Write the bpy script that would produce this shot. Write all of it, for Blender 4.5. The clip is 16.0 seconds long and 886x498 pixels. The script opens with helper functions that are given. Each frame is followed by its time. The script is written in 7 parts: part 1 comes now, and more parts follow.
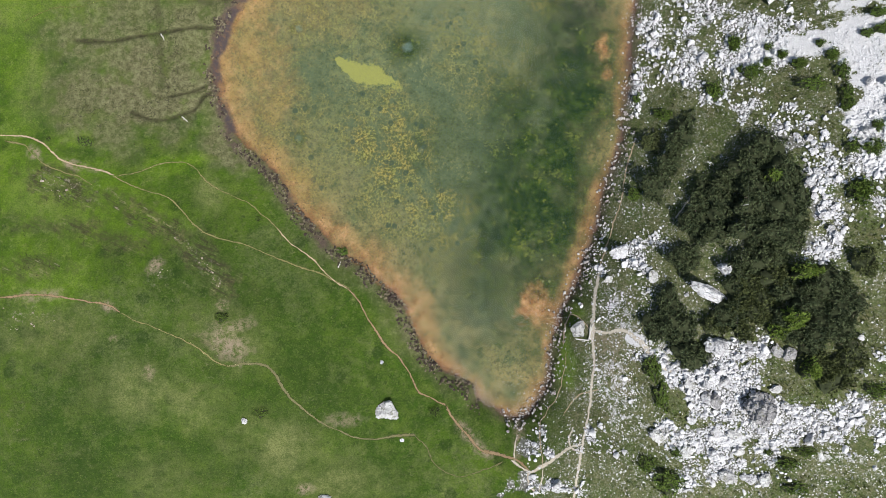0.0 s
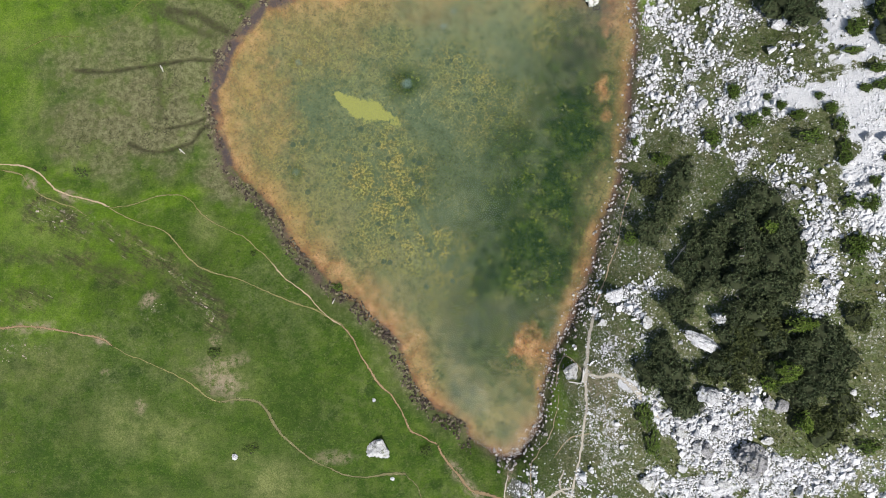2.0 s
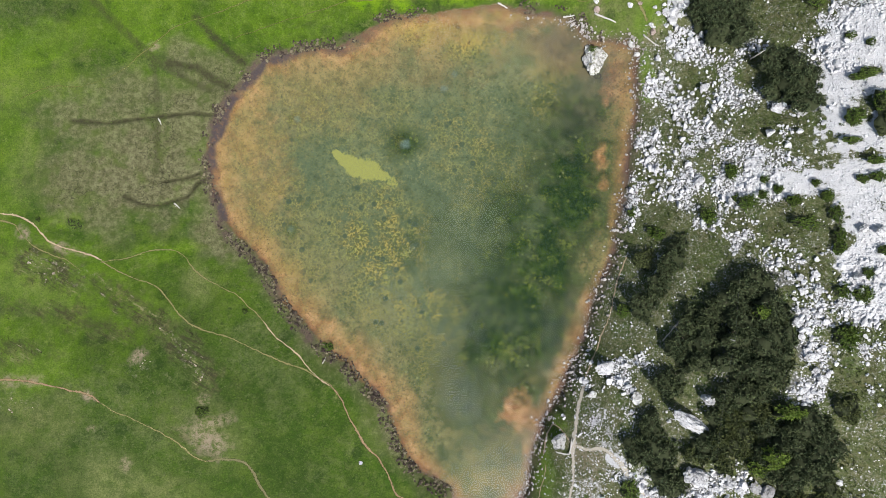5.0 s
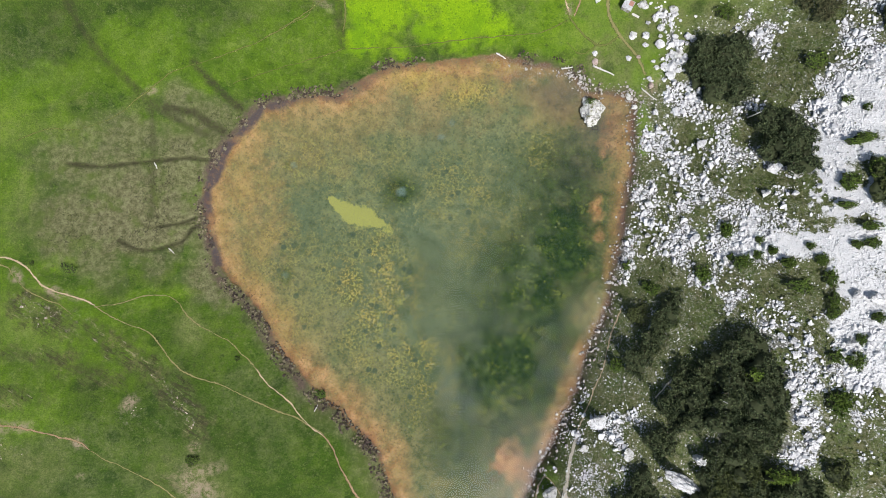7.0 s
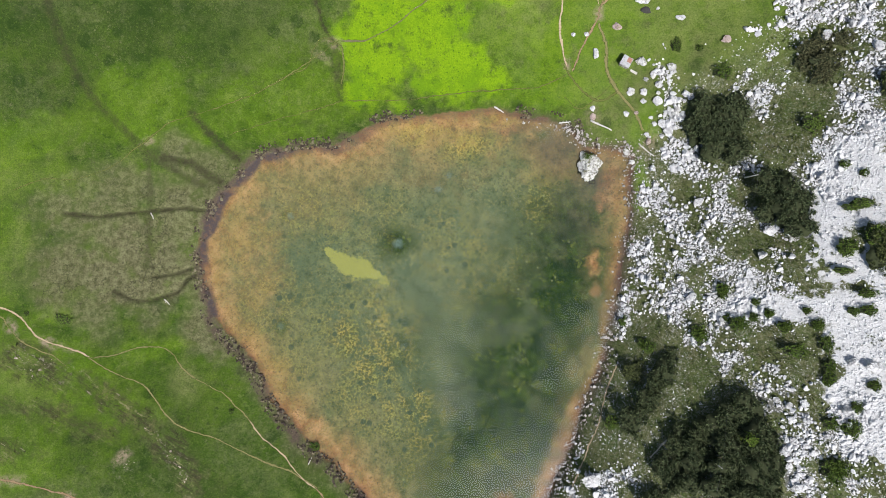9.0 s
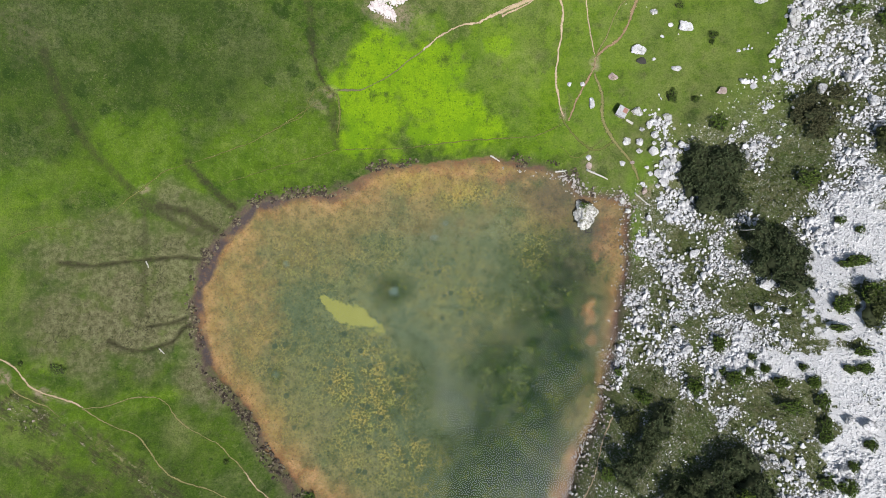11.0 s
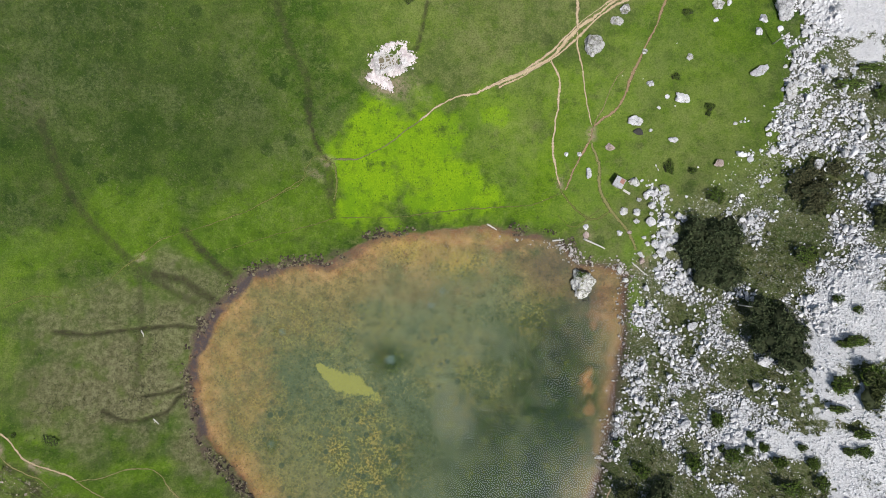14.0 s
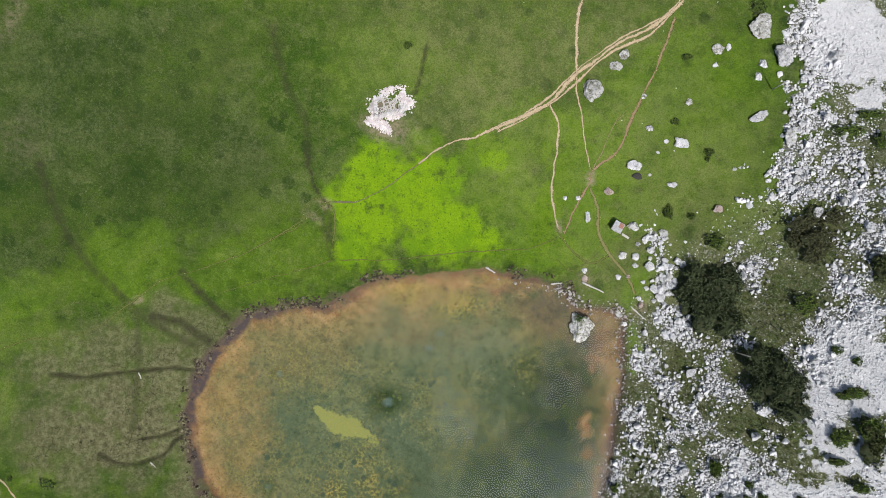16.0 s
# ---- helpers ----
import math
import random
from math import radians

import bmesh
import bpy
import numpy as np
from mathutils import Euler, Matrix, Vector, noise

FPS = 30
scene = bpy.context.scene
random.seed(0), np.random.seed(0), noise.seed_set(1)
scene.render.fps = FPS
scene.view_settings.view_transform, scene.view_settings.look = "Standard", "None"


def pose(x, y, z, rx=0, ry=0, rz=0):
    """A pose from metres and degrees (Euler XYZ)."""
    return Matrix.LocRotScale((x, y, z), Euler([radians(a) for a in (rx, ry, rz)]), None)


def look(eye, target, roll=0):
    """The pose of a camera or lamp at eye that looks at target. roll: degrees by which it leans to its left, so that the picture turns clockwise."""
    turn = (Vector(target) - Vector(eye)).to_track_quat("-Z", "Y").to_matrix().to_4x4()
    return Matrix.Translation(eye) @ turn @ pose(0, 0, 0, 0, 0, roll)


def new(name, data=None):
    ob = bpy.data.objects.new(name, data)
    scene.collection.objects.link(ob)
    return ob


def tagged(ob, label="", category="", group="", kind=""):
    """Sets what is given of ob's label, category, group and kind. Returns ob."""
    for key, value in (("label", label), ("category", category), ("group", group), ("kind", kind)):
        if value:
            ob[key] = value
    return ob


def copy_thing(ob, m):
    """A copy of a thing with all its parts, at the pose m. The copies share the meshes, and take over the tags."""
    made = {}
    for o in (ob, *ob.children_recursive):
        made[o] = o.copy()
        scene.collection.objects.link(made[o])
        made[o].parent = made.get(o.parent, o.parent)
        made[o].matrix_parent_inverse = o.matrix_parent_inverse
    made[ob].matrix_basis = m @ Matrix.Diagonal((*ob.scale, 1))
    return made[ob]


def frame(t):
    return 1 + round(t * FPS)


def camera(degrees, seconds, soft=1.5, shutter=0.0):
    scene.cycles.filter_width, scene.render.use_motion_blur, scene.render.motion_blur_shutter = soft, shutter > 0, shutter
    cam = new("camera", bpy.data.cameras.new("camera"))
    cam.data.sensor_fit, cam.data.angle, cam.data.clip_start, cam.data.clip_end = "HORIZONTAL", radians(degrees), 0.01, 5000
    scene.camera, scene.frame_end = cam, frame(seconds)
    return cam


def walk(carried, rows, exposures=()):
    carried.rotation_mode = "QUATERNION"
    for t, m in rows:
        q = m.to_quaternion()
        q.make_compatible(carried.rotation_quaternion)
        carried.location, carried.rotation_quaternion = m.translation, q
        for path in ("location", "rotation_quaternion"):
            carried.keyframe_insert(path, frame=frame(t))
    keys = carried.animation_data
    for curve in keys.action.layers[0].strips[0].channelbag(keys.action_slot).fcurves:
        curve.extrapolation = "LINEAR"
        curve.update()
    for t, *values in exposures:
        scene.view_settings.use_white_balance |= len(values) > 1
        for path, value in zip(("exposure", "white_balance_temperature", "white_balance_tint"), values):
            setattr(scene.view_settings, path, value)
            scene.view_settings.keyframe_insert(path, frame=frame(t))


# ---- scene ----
cam = camera(76.0, 16.0, soft=0.4)
# seconds, eye (x, y, z), pitch and roll off the plumb line, heading
ROWS = [
    (0.0, 0.000, 0.000, 153.482, -0.510, 0.732, 0.000),
    (0.5, 0.228, 2.585, 153.423, -0.504, 0.727, 0.303),
    (1.0, 0.473, 5.182, 153.307, -0.481, 0.709, 0.632),
    (1.5, 0.706, 7.758, 153.201, -0.502, 0.678, 0.954),
    (2.0, 0.879, 10.324, 153.123, -0.504, 0.655, 1.286),
    (2.5, 0.998, 12.876, 153.040, -0.472, 0.615, 1.619),
    (3.0, 1.088, 15.478, 152.959, -0.452, 0.581, 1.945),
    (3.5, 1.144, 18.198, 152.923, -0.448, 0.546, 2.298),
    (4.0, 1.202, 21.062, 152.842, -0.525, 0.519, 2.636),
    (6.5, 1.634, 36.792, 152.426, -0.179, 0.378, 4.168),
    (7.0, 1.682, 39.895, 152.334, -0.176, 0.362, 4.324),
    (7.5, 1.700, 43.051, 152.193, -0.274, 0.352, 4.476),
    (8.0, 1.675, 46.445, 152.142, -0.271, 0.385, 4.638),
    (8.5, 1.628, 49.940, 152.156, -0.042, 0.388, 4.787),
    (9.0, 1.601, 53.238, 152.110, 0.181, 0.354, 4.880),
    (11.5, 1.380, 67.901, 151.815, 0.777, 0.258, 4.934),
    (12.0, 1.287, 70.677, 151.769, 0.942, 0.244, 4.928),
    (12.5, 1.165, 73.324, 151.695, 1.122, 0.232, 4.946),
    (13.0, 1.062, 75.908, 151.664, 1.291, 0.226, 4.968),
    (13.5, 0.971, 78.510, 151.637, 1.418, 0.243, 5.001),
    (14.0, 0.892, 81.143, 151.640, 1.540, 0.262, 5.025),
    (14.5, 0.816, 83.783, 151.624, 1.624, 0.274, 5.069),
    (15.0, 0.738, 86.481, 151.602, 1.699, 0.296, 5.116),
    (15.5, 0.648, 89.226, 151.618, 1.755, 0.311, 5.173),
    (16.0, 0.538, 92.000, 151.640, 1.772, 0.318, 5.234),
]


def plumb(x, y, z, pitch, roll, heading):
    """A camera that hangs under a drone and looks straight down, but for small angles."""
    return pose(x, y, z, 0, 0, heading) @ pose(0, 0, 0, pitch, 0, 0) @ pose(0, 0, 0, 0, roll, 0)


walk(cam, [(row[0], plumb(*row[1:])) for row in ROWS],
     [(0.0, 0.29), (3.5, 0.32), (7.0, 0.34), (9.0, 0.28), (12.5, 0.12), (16.0, 0.00)])

# ---- light ----
SUN_TURN, SUN_HEIGHT, CLOUD = radians(152), radians(54), 9.5
world = bpy.data.worlds.new("sky")
scene.world = world
world.use_nodes = True
wn, wl = world.node_tree.nodes, world.node_tree.links
wn.clear()
sky = wn.new("ShaderNodeTexSky")
sky.sky_type, sky.sun_disc = "NISHITA", False
sky.sun_elevation, sky.sun_rotation, sky.altitude = SUN_HEIGHT, SUN_TURN, 1700
wdir = wn.new("ShaderNodeTexCoord")
wmap = wn.new("ShaderNodeMapping")
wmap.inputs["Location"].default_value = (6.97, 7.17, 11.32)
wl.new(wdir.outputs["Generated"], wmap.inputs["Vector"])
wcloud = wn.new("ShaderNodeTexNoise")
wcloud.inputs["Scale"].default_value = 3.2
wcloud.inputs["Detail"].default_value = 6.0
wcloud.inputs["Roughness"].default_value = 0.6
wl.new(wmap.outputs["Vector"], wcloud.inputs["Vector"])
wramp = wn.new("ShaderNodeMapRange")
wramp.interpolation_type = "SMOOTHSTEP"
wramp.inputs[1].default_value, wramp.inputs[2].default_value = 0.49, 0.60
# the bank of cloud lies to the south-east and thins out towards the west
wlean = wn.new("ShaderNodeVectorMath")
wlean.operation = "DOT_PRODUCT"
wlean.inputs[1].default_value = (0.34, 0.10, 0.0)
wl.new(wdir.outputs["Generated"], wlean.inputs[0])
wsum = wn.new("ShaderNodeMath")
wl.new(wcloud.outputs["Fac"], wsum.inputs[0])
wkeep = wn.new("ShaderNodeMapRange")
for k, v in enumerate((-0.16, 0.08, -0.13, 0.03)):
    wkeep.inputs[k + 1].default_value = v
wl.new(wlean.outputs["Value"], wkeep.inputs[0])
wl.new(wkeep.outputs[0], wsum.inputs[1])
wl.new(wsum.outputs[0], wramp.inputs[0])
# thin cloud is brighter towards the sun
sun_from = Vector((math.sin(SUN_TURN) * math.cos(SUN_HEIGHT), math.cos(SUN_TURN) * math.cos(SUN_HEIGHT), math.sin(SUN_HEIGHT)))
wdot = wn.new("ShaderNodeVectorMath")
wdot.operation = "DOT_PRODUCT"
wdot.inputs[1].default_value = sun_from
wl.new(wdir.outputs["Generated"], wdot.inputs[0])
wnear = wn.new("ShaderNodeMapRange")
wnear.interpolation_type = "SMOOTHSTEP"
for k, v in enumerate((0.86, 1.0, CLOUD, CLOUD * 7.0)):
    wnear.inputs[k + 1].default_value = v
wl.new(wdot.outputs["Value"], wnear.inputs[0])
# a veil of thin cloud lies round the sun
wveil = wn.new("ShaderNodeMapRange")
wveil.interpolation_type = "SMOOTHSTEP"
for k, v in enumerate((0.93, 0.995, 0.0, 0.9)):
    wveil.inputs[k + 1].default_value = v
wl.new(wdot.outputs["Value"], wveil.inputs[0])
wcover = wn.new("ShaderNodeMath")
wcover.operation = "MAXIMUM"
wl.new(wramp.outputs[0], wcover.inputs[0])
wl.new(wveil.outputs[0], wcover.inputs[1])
wtint = wn.new("ShaderNodeVectorMath")
wtint.operation = "SCALE"
wtint.inputs[0].default_value = (0.93, 1.0, 1.09)
wl.new(wnear.outputs[0], wtint.inputs["Scale"])
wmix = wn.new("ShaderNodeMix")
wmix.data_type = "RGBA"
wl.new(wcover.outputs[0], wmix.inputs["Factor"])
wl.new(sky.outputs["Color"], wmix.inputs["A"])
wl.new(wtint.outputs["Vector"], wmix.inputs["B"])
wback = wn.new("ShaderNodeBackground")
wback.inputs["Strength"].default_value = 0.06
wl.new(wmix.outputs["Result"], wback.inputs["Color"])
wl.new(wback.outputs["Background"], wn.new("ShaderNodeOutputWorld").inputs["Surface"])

sun = new("sun", bpy.data.lights.new("sun", "SUN"))
sun.data.energy, sun.data.angle, sun.data.color = 4.2, radians(0.7), (1.0, 0.96, 0.90)
sun.matrix_world = look(sun_from * 400, (0, 0, 0))


# ---- materials ----
class Shade:
    """A small builder of node materials, with everything laid out in metres of the world."""

    def __init__(self, name, rough=0.9):
        self.mat = bpy.data.materials.new(name)
        self.mat.use_nodes = True
        self.n, self.l = self.mat.node_tree.nodes, self.mat.node_tree.links
        self.bsdf = self.n["Principled BSDF"]
        self.bsdf.inputs["Roughness"].default_value = rough
        self.bsdf.inputs["Specular IOR Level"].default_value = 0.25
        self.place = self.n.new("ShaderNodeNewGeometry").outputs["Position"]

    def noise(self, scale, detail=3.0, rough=0.55, low=0.0, high=1.0, place=None):
        node = self.n.new("ShaderNodeTexNoise")
        node.inputs["Scale"].default_value, node.inputs["Detail"].default_value, node.inputs["Roughness"].default_value = scale, detail, rough
        self.l.new(place or self.place, node.inputs["Vector"])
        return self.span(node.outputs["Fac"], 0.0, 1.0, low, high) if (low, high) != (0.0, 1.0) else node.outputs["Fac"]

    def warped(self, scale, amount):
        """Places pushed about by noise, for lines that wander."""
        push, add = self.n.new("ShaderNodeTexNoise"), self.n.new("ShaderNodeVectorMath")
        push.inputs["Scale"].default_value, push.inputs["Detail"].default_value = scale, 4.0
        self.l.new(self.place, push.inputs["Vector"])
        add.operation = "MULTIPLY_ADD"
        add.inputs[1].default_value = (amount,) * 3
        self.l.new(push.outputs["Color"], add.inputs[0])
        self.l.new(self.place, add.inputs[2])
        return add.outputs[0]

    def cells(self, scale, feature="F1", out="Distance", place=None):
        node = self.n.new("ShaderNodeTexVoronoi")
        node.feature = feature
        node.inputs["Scale"].default_value = scale
        self.l.new(place or self.place, node.inputs["Vector"])
        return node.outputs[out]

    def span(self, value, a, b, low=0.0, high=1.0, smooth=False):
        node = self.n.new("ShaderNodeMapRange")
        node.interpolation_type = "SMOOTHSTEP" if smooth else "LINEAR"
        for i, v in enumerate((a, b, low, high)):
            node.inputs[i + 1].default_value = v
        self.l.new(value, node.inputs[0])
        return node.outputs[0]

    def math(self, kind, a, b):
        node = self.n.new("ShaderNodeMath")
        node.operation = kind
        for i, v in enumerate((a, b)):
            if isinstance(v, (int, float)):
                node.inputs[i].default_value = v
            else:
                self.l.new(v, node.inputs[i])
        return node.outputs[0]

    def mix(self, factor, a, b, blend="MIX"):
        node = self.n.new("ShaderNodeMix")
        node.data_type, node.blend_type = "RGBA", blend
        for name, v in (("Factor", factor), ("A", a), ("B", b)):
            if isinstance(v, tuple):
                node.inputs[name].default_value = (*v, 1)
            elif isinstance(v, (int, float)):
                node.inputs[name].default_value = v
            else:
                self.l.new(v, node.inputs[name])
        return node.outputs["Result"]

    def attribute(self, name):
        node = self.n.new("ShaderNodeAttribute")
        node.attribute_name = name
        parts = self.n.new("ShaderNodeSeparateColor")
        self.l.new(node.outputs["Color"], parts.inputs[0])
        return [*parts.outputs, node.outputs["Alpha"]]

    def random(self, island=False):
        if island:
            return self.n.new("ShaderNodeNewGeometry").outputs["Random Per Island"]
        return self.n.new("ShaderNodeObjectInfo").outputs["Random"]

    def value(self, colour, factor):
        node = self.n.new("ShaderNodeHueSaturation")
        self.l.new(colour, node.inputs["Color"])
        self.l.new(factor, node.inputs["Value"])
        return node.outputs["Color"]

    def done(self, colour, bump=None, strength=0.5, distance=0.1):
        if isinstance(colour, tuple):
            self.bsdf.inputs["Base Color"].default_value = (*colour, 1)
        else:
            self.l.new(colour, self.bsdf.inputs["Base Color"])
        if bump is not None:
            node = self.n.new("ShaderNodeBump")
            node.inputs["Strength"].default_value, node.inputs["Distance"].default_value = strength, distance
            self.l.new(bump, node.inputs["Height"])
            self.l.new(node.outputs["Normal"], self.bsdf.inputs["Normal"])
        return self.mat


def rock_material(name, light, dark, moss=0.0, island=False):
    s = Shade(name, 0.92)
    c = s.mix(s.span(s.noise(0.55, 7, 0.7), 0.38, 0.58), dark, light)
    c = s.mix(s.span(s.noise(2.1, 6, 0.75), 0.32, 0.46, 0.7, 0.0), c, tuple(v * 0.5 for v in dark))
    c = s.mix(s.span(s.noise(7.0, 4, 0.75), 0.54, 0.68, 0.0, 0.6), c, tuple(min(v * 1.15, 0.80) for v in light))
    if moss:
        c = s.mix(s.span(s.noise(0.9, 6, 0.75), 0.60 - moss * 0.16, 0.67 - moss * 0.12, 0.0, 0.85), c, s.mix(s.noise(5, 3), (0.075, 0.085, 0.026), (0.20, 0.20, 0.085)))
    if not island:
        crack = s.math("MULTIPLY", s.span(s.cells(0.75, "DISTANCE_TO_EDGE", place=s.warped(1.2, 0.9)), 0.0, 0.06, 1.0, 0.0), s.span(s.noise(0.5, 3), 0.40, 0.55))
        c = s.mix(s.math("MULTIPLY", crack, 0.8), c, tuple(v * 0.22 for v in dark))
    c = s.value(c, s.span(s.random(island), 0, 1, 0.86, 1.10))
    bump = s.math("ADD", s.noise(1.6, 7, 0.75), s.noise(6.0, 4, 0.75, 0.0, 0.6))
    return s.done(c, bump, 0.5 if island else 0.9, 0.3 if island else 0.45)


STONE_PALE = rock_material("pale_limestone", (0.75, 0.745, 0.765), (0.50, 0.495, 0.51), 0.12)
STONE_GREY = rock_material("grey_limestone", (0.68, 0.675, 0.67), (0.44, 0.435, 0.435), 0.3)
STONE_DARK = rock_material("dark_limestone", (0.43, 0.42, 0.425), (0.25, 0.245, 0.25), 0.2)
STONE_MOSSY = rock_material("lichened_limestone", (0.68, 0.67, 0.655), (0.40, 0.39, 0.37), 0.55)
STONE_PINK = rock_material("pinkish_stone", (0.52, 0.42, 0.385), (0.32, 0.24, 0.22), 0.15)
RUBBLE = rock_material("limestone_rubble", (0.69, 0.685, 0.70), (0.53, 0.525, 0.545), 0.0, True)
s = Shade("peaty_clod", 0.95)
c_ = s.mix(s.span(s.random(True), 0.45, 1.0), s.mix(s.noise(3.0, 4), (0.022, 0.017, 0.015), (0.070, 0.052, 0.042)), s.mix(s.noise(3.0, 4), (0.12, 0.105, 0.06), (0.27, 0.235, 0.16)))
CLOD = s.done(c_, s.noise(5.0, 5, 0.7), 0.8, 0.15)
LOOKS = {"pale": STONE_PALE, "grey": STONE_GREY, "dark": STONE_DARK, "mossy": STONE_MOSSY, "pink": STONE_PINK}


def leaf_material(name, tip, deep):
    s = Shade(name, 0.75)
    s.bsdf.inputs["Specular IOR Level"].default_value = 0.15
    c = s.mix(s.random(True), deep, tip)
    c = s.mix(s.span(s.noise(0.16, 4, 0.6), 0.50, 0.66, 0, 0.45), c, s.mix(0.5, tip, (0.080, 0.092, 0.034)))
    return s.done(c)


PINE_LEAF = leaf_material("dwarf_pine_needles", (0.108, 0.134, 0.062), (0.027, 0.042, 0.021))
OLIVE_LEAF = leaf_material("olive_dwarf_pine_needles", (0.122, 0.142, 0.050), (0.044, 0.058, 0.022))
SHRUB_LEAF = leaf_material("juniper_foliage", (0.120, 0.180, 0.028), (0.032, 0.060, 0.014))
DRY_LEAF = leaf_material("dry_scrub_leaves", (0.140, 0.138, 0.070), (0.050, 0.054, 0.028))
LARCH_LEAF = leaf_material("larch_foliage", (0.20, 0.27, 0.045), (0.09, 0.15, 0.03))
s = Shade("bark", 0.95)
BARK = s.done(s.mix(s.noise(6.0, 4), (0.10, 0.075, 0.055), (0.22, 0.18, 0.15)), s.noise(14, 3), 0.6, 0.03)
# near-black green: the shade inside the crowns, put into the colour
s = Shade("shaded_crown_core", 0.95)
SHADED_CORE = s.done(s.mix(s.noise(1.5, 4), (0.020, 0.027, 0.012), (0.044, 0.052, 0.022)))
s = Shade("bleached_wood", 0.85)
OLD_WOOD = s.done(s.mix(s.noise(3.0, 5, 0.7), (0.36, 0.34, 0.32), (0.66, 0.64, 0.61)), s.noise(12, 3), 0.5, 0.03)
s = Shade("weathered_timber", 0.9)
TIMBER = s.done(s.mix(s.noise(2.5, 5, 0.7), (0.20, 0.18, 0.16), (0.40, 0.37, 0.34)), s.noise(10, 3), 0.5, 0.03)
s = Shade("galvanised_sheet", 0.55)
SHEET = s.done(s.mix(s.span(s.noise(1.2, 5, 0.6), 0.45, 0.62), (0.48, 0.49, 0.51), (0.30, 0.29, 0.28)), s.noise(5, 2), 0.2, 0.02)
s = Shade("rusty_sheet", 0.85)
RUST = s.done(s.mix(s.noise(3.0, 5, 0.7), (0.24, 0.085, 0.055), (0.50, 0.30, 0.25)), s.noise(9, 3), 0.4, 0.02)
s = Shade("near_black", 1.0)
NEAR_BLACK = s.done(s.mix(s.noise(2.0, 5, 0.7), (0.018, 0.018, 0.017), (0.07, 0.066, 0.06)), s.noise(6, 4), 0.6, 0.05)
s = Shade("steel_wire", 0.5)
WIRE = s.done((0.12, 0.125, 0.12))


def path_material(name, light, dark, patchy):
    s = Shade(name, 1.0)
    c = s.mix(s.noise(0.9, 5, 0.65), dark, light)
    c = s.mix(s.span(s.noise(6.0, 3, 0.7), 0.55, 0.7, 0, 0.5), c, tuple(min(v * 1.5, 0.75) for v in light))
    mat = s.done(c, s.noise(5.0, 4, 0.7), 0.5, 0.05)
    edge = s.attribute("worn")[0]
    ragged = s.math("ADD", edge, s.noise(1.6, 6, 0.8, -0.95 - patchy, 0.95 - patchy))
    clear = s.n.new("ShaderNodeBsdfTransparent")
    both = s.n.new("ShaderNodeMixShader")
    s.l.new(s.span(ragged, 0.26, 0.56), both.inputs[0])
    s.l.new(clear.outputs[0], both.inputs[1])
    s.l.new(s.bsdf.outputs[0], both.inputs[2])
    s.l.new(both.outputs[0], s.n["Material Output"].inputs["Surface"])
    return mat


PATH_MATERIAL = {
    "sand": path_material("trodden_sand", (0.50, 0.405, 0.275), (0.25, 0.185, 0.105), 0.10),
    "pale": path_material("trodden_limestone", (0.58, 0.53, 0.44), (0.36, 0.31, 0.24), 0.0),
    "trail": path_material("trodden_turf", (0.235, 0.200, 0.095), (0.105, 0.120, 0.035), 0.12),
    "red": path_material("trodden_red_earth", (0.31, 0.215, 0.130), (0.14, 0.105, 0.052), 0.12),
    "dark": path_material("trodden_dark_turf", (0.16, 0.15, 0.07), (0.09, 0.09, 0.04), 0.05),
    "faint": path_material("worn_turf", (0.135, 0.14, 0.042), (0.080, 0.10, 0.022), 0.12),
}

# the ground: turf with its covers, and the lake bed
s = Shade("ground", 1.0)
stone, earth, moor, lime = s.attribute("cover_a")
dry, ditch, heath, gravel = s.attribute("cover_b")
silt, ochre, mat_patch, deep = s.attribute("cover_bed")
lake_mask, peat, slope_side, outcrop = s.attribute("cover_c")
fine, grit = s.noise(2.6, 4, 0.7), s.noise(7.0, 2, 0.7)
broad, middle = s.noise(0.035, 4, 0.55), s.noise(0.22, 4, 0.6)
turf = s.mix(s.span(broad, 0.36, 0.64), (0.034, 0.077, 0.005), (0.070, 0.124, 0.008))
turf = s.mix(s.span(middle, 0.46, 0.62, 0, 0.75), turf, (0.092, 0.138, 0.016))
turf = s.mix(s.span(s.noise(0.075, 6, 0.7), 0.50, 0.60, 0, 0.75), turf, (0.026, 0.062, 0.005))
turf = s.mix(s.span(s.noise(0.35, 6, 0.8), 0.52, 0.60, 0, 0.75), turf, (0.018, 0.042, 0.006))
turf = s.mix(s.span(s.noise(0.7, 6, 0.8), 0.53, 0.62, 0, 0.75), turf, (0.122, 0.162, 0.036))
turf = s.mix(s.span(s.noise(0.16, 6, 0.8), 0.56, 0.66, 0, 0.7), turf, (0.140, 0.158, 0.048))
lie = s.n.new("ShaderNodeMapping")
lie.inputs["Rotation"].default_value, lie.inputs["Scale"].default_value = (0, 0, radians(28)), (0.55, 1.25, 1.0)
s.l.new(s.place, lie.inputs["Vector"])
turf = s.mix(s.span(s.noise(0.45, 5, 0.75, place=lie.outputs[0]), 0.53, 0.64, 0, 0.5), turf, (0.085, 0.118, 0.022))
turf = s.mix(s.span(s.noise(0.30, 6, 0.75, place=lie.outputs[0]), 0.36, 0.46, 0.45, 0.0), turf, (0.024, 0.050, 0.006))
turf = s.mix(s.math("MULTIPLY", s.span(s.cells(0.33), 0.10, 0.20, 0.7, 0.0), s.span(middle, 0.45, 0.55)), turf, (0.018, 0.042, 0.006))
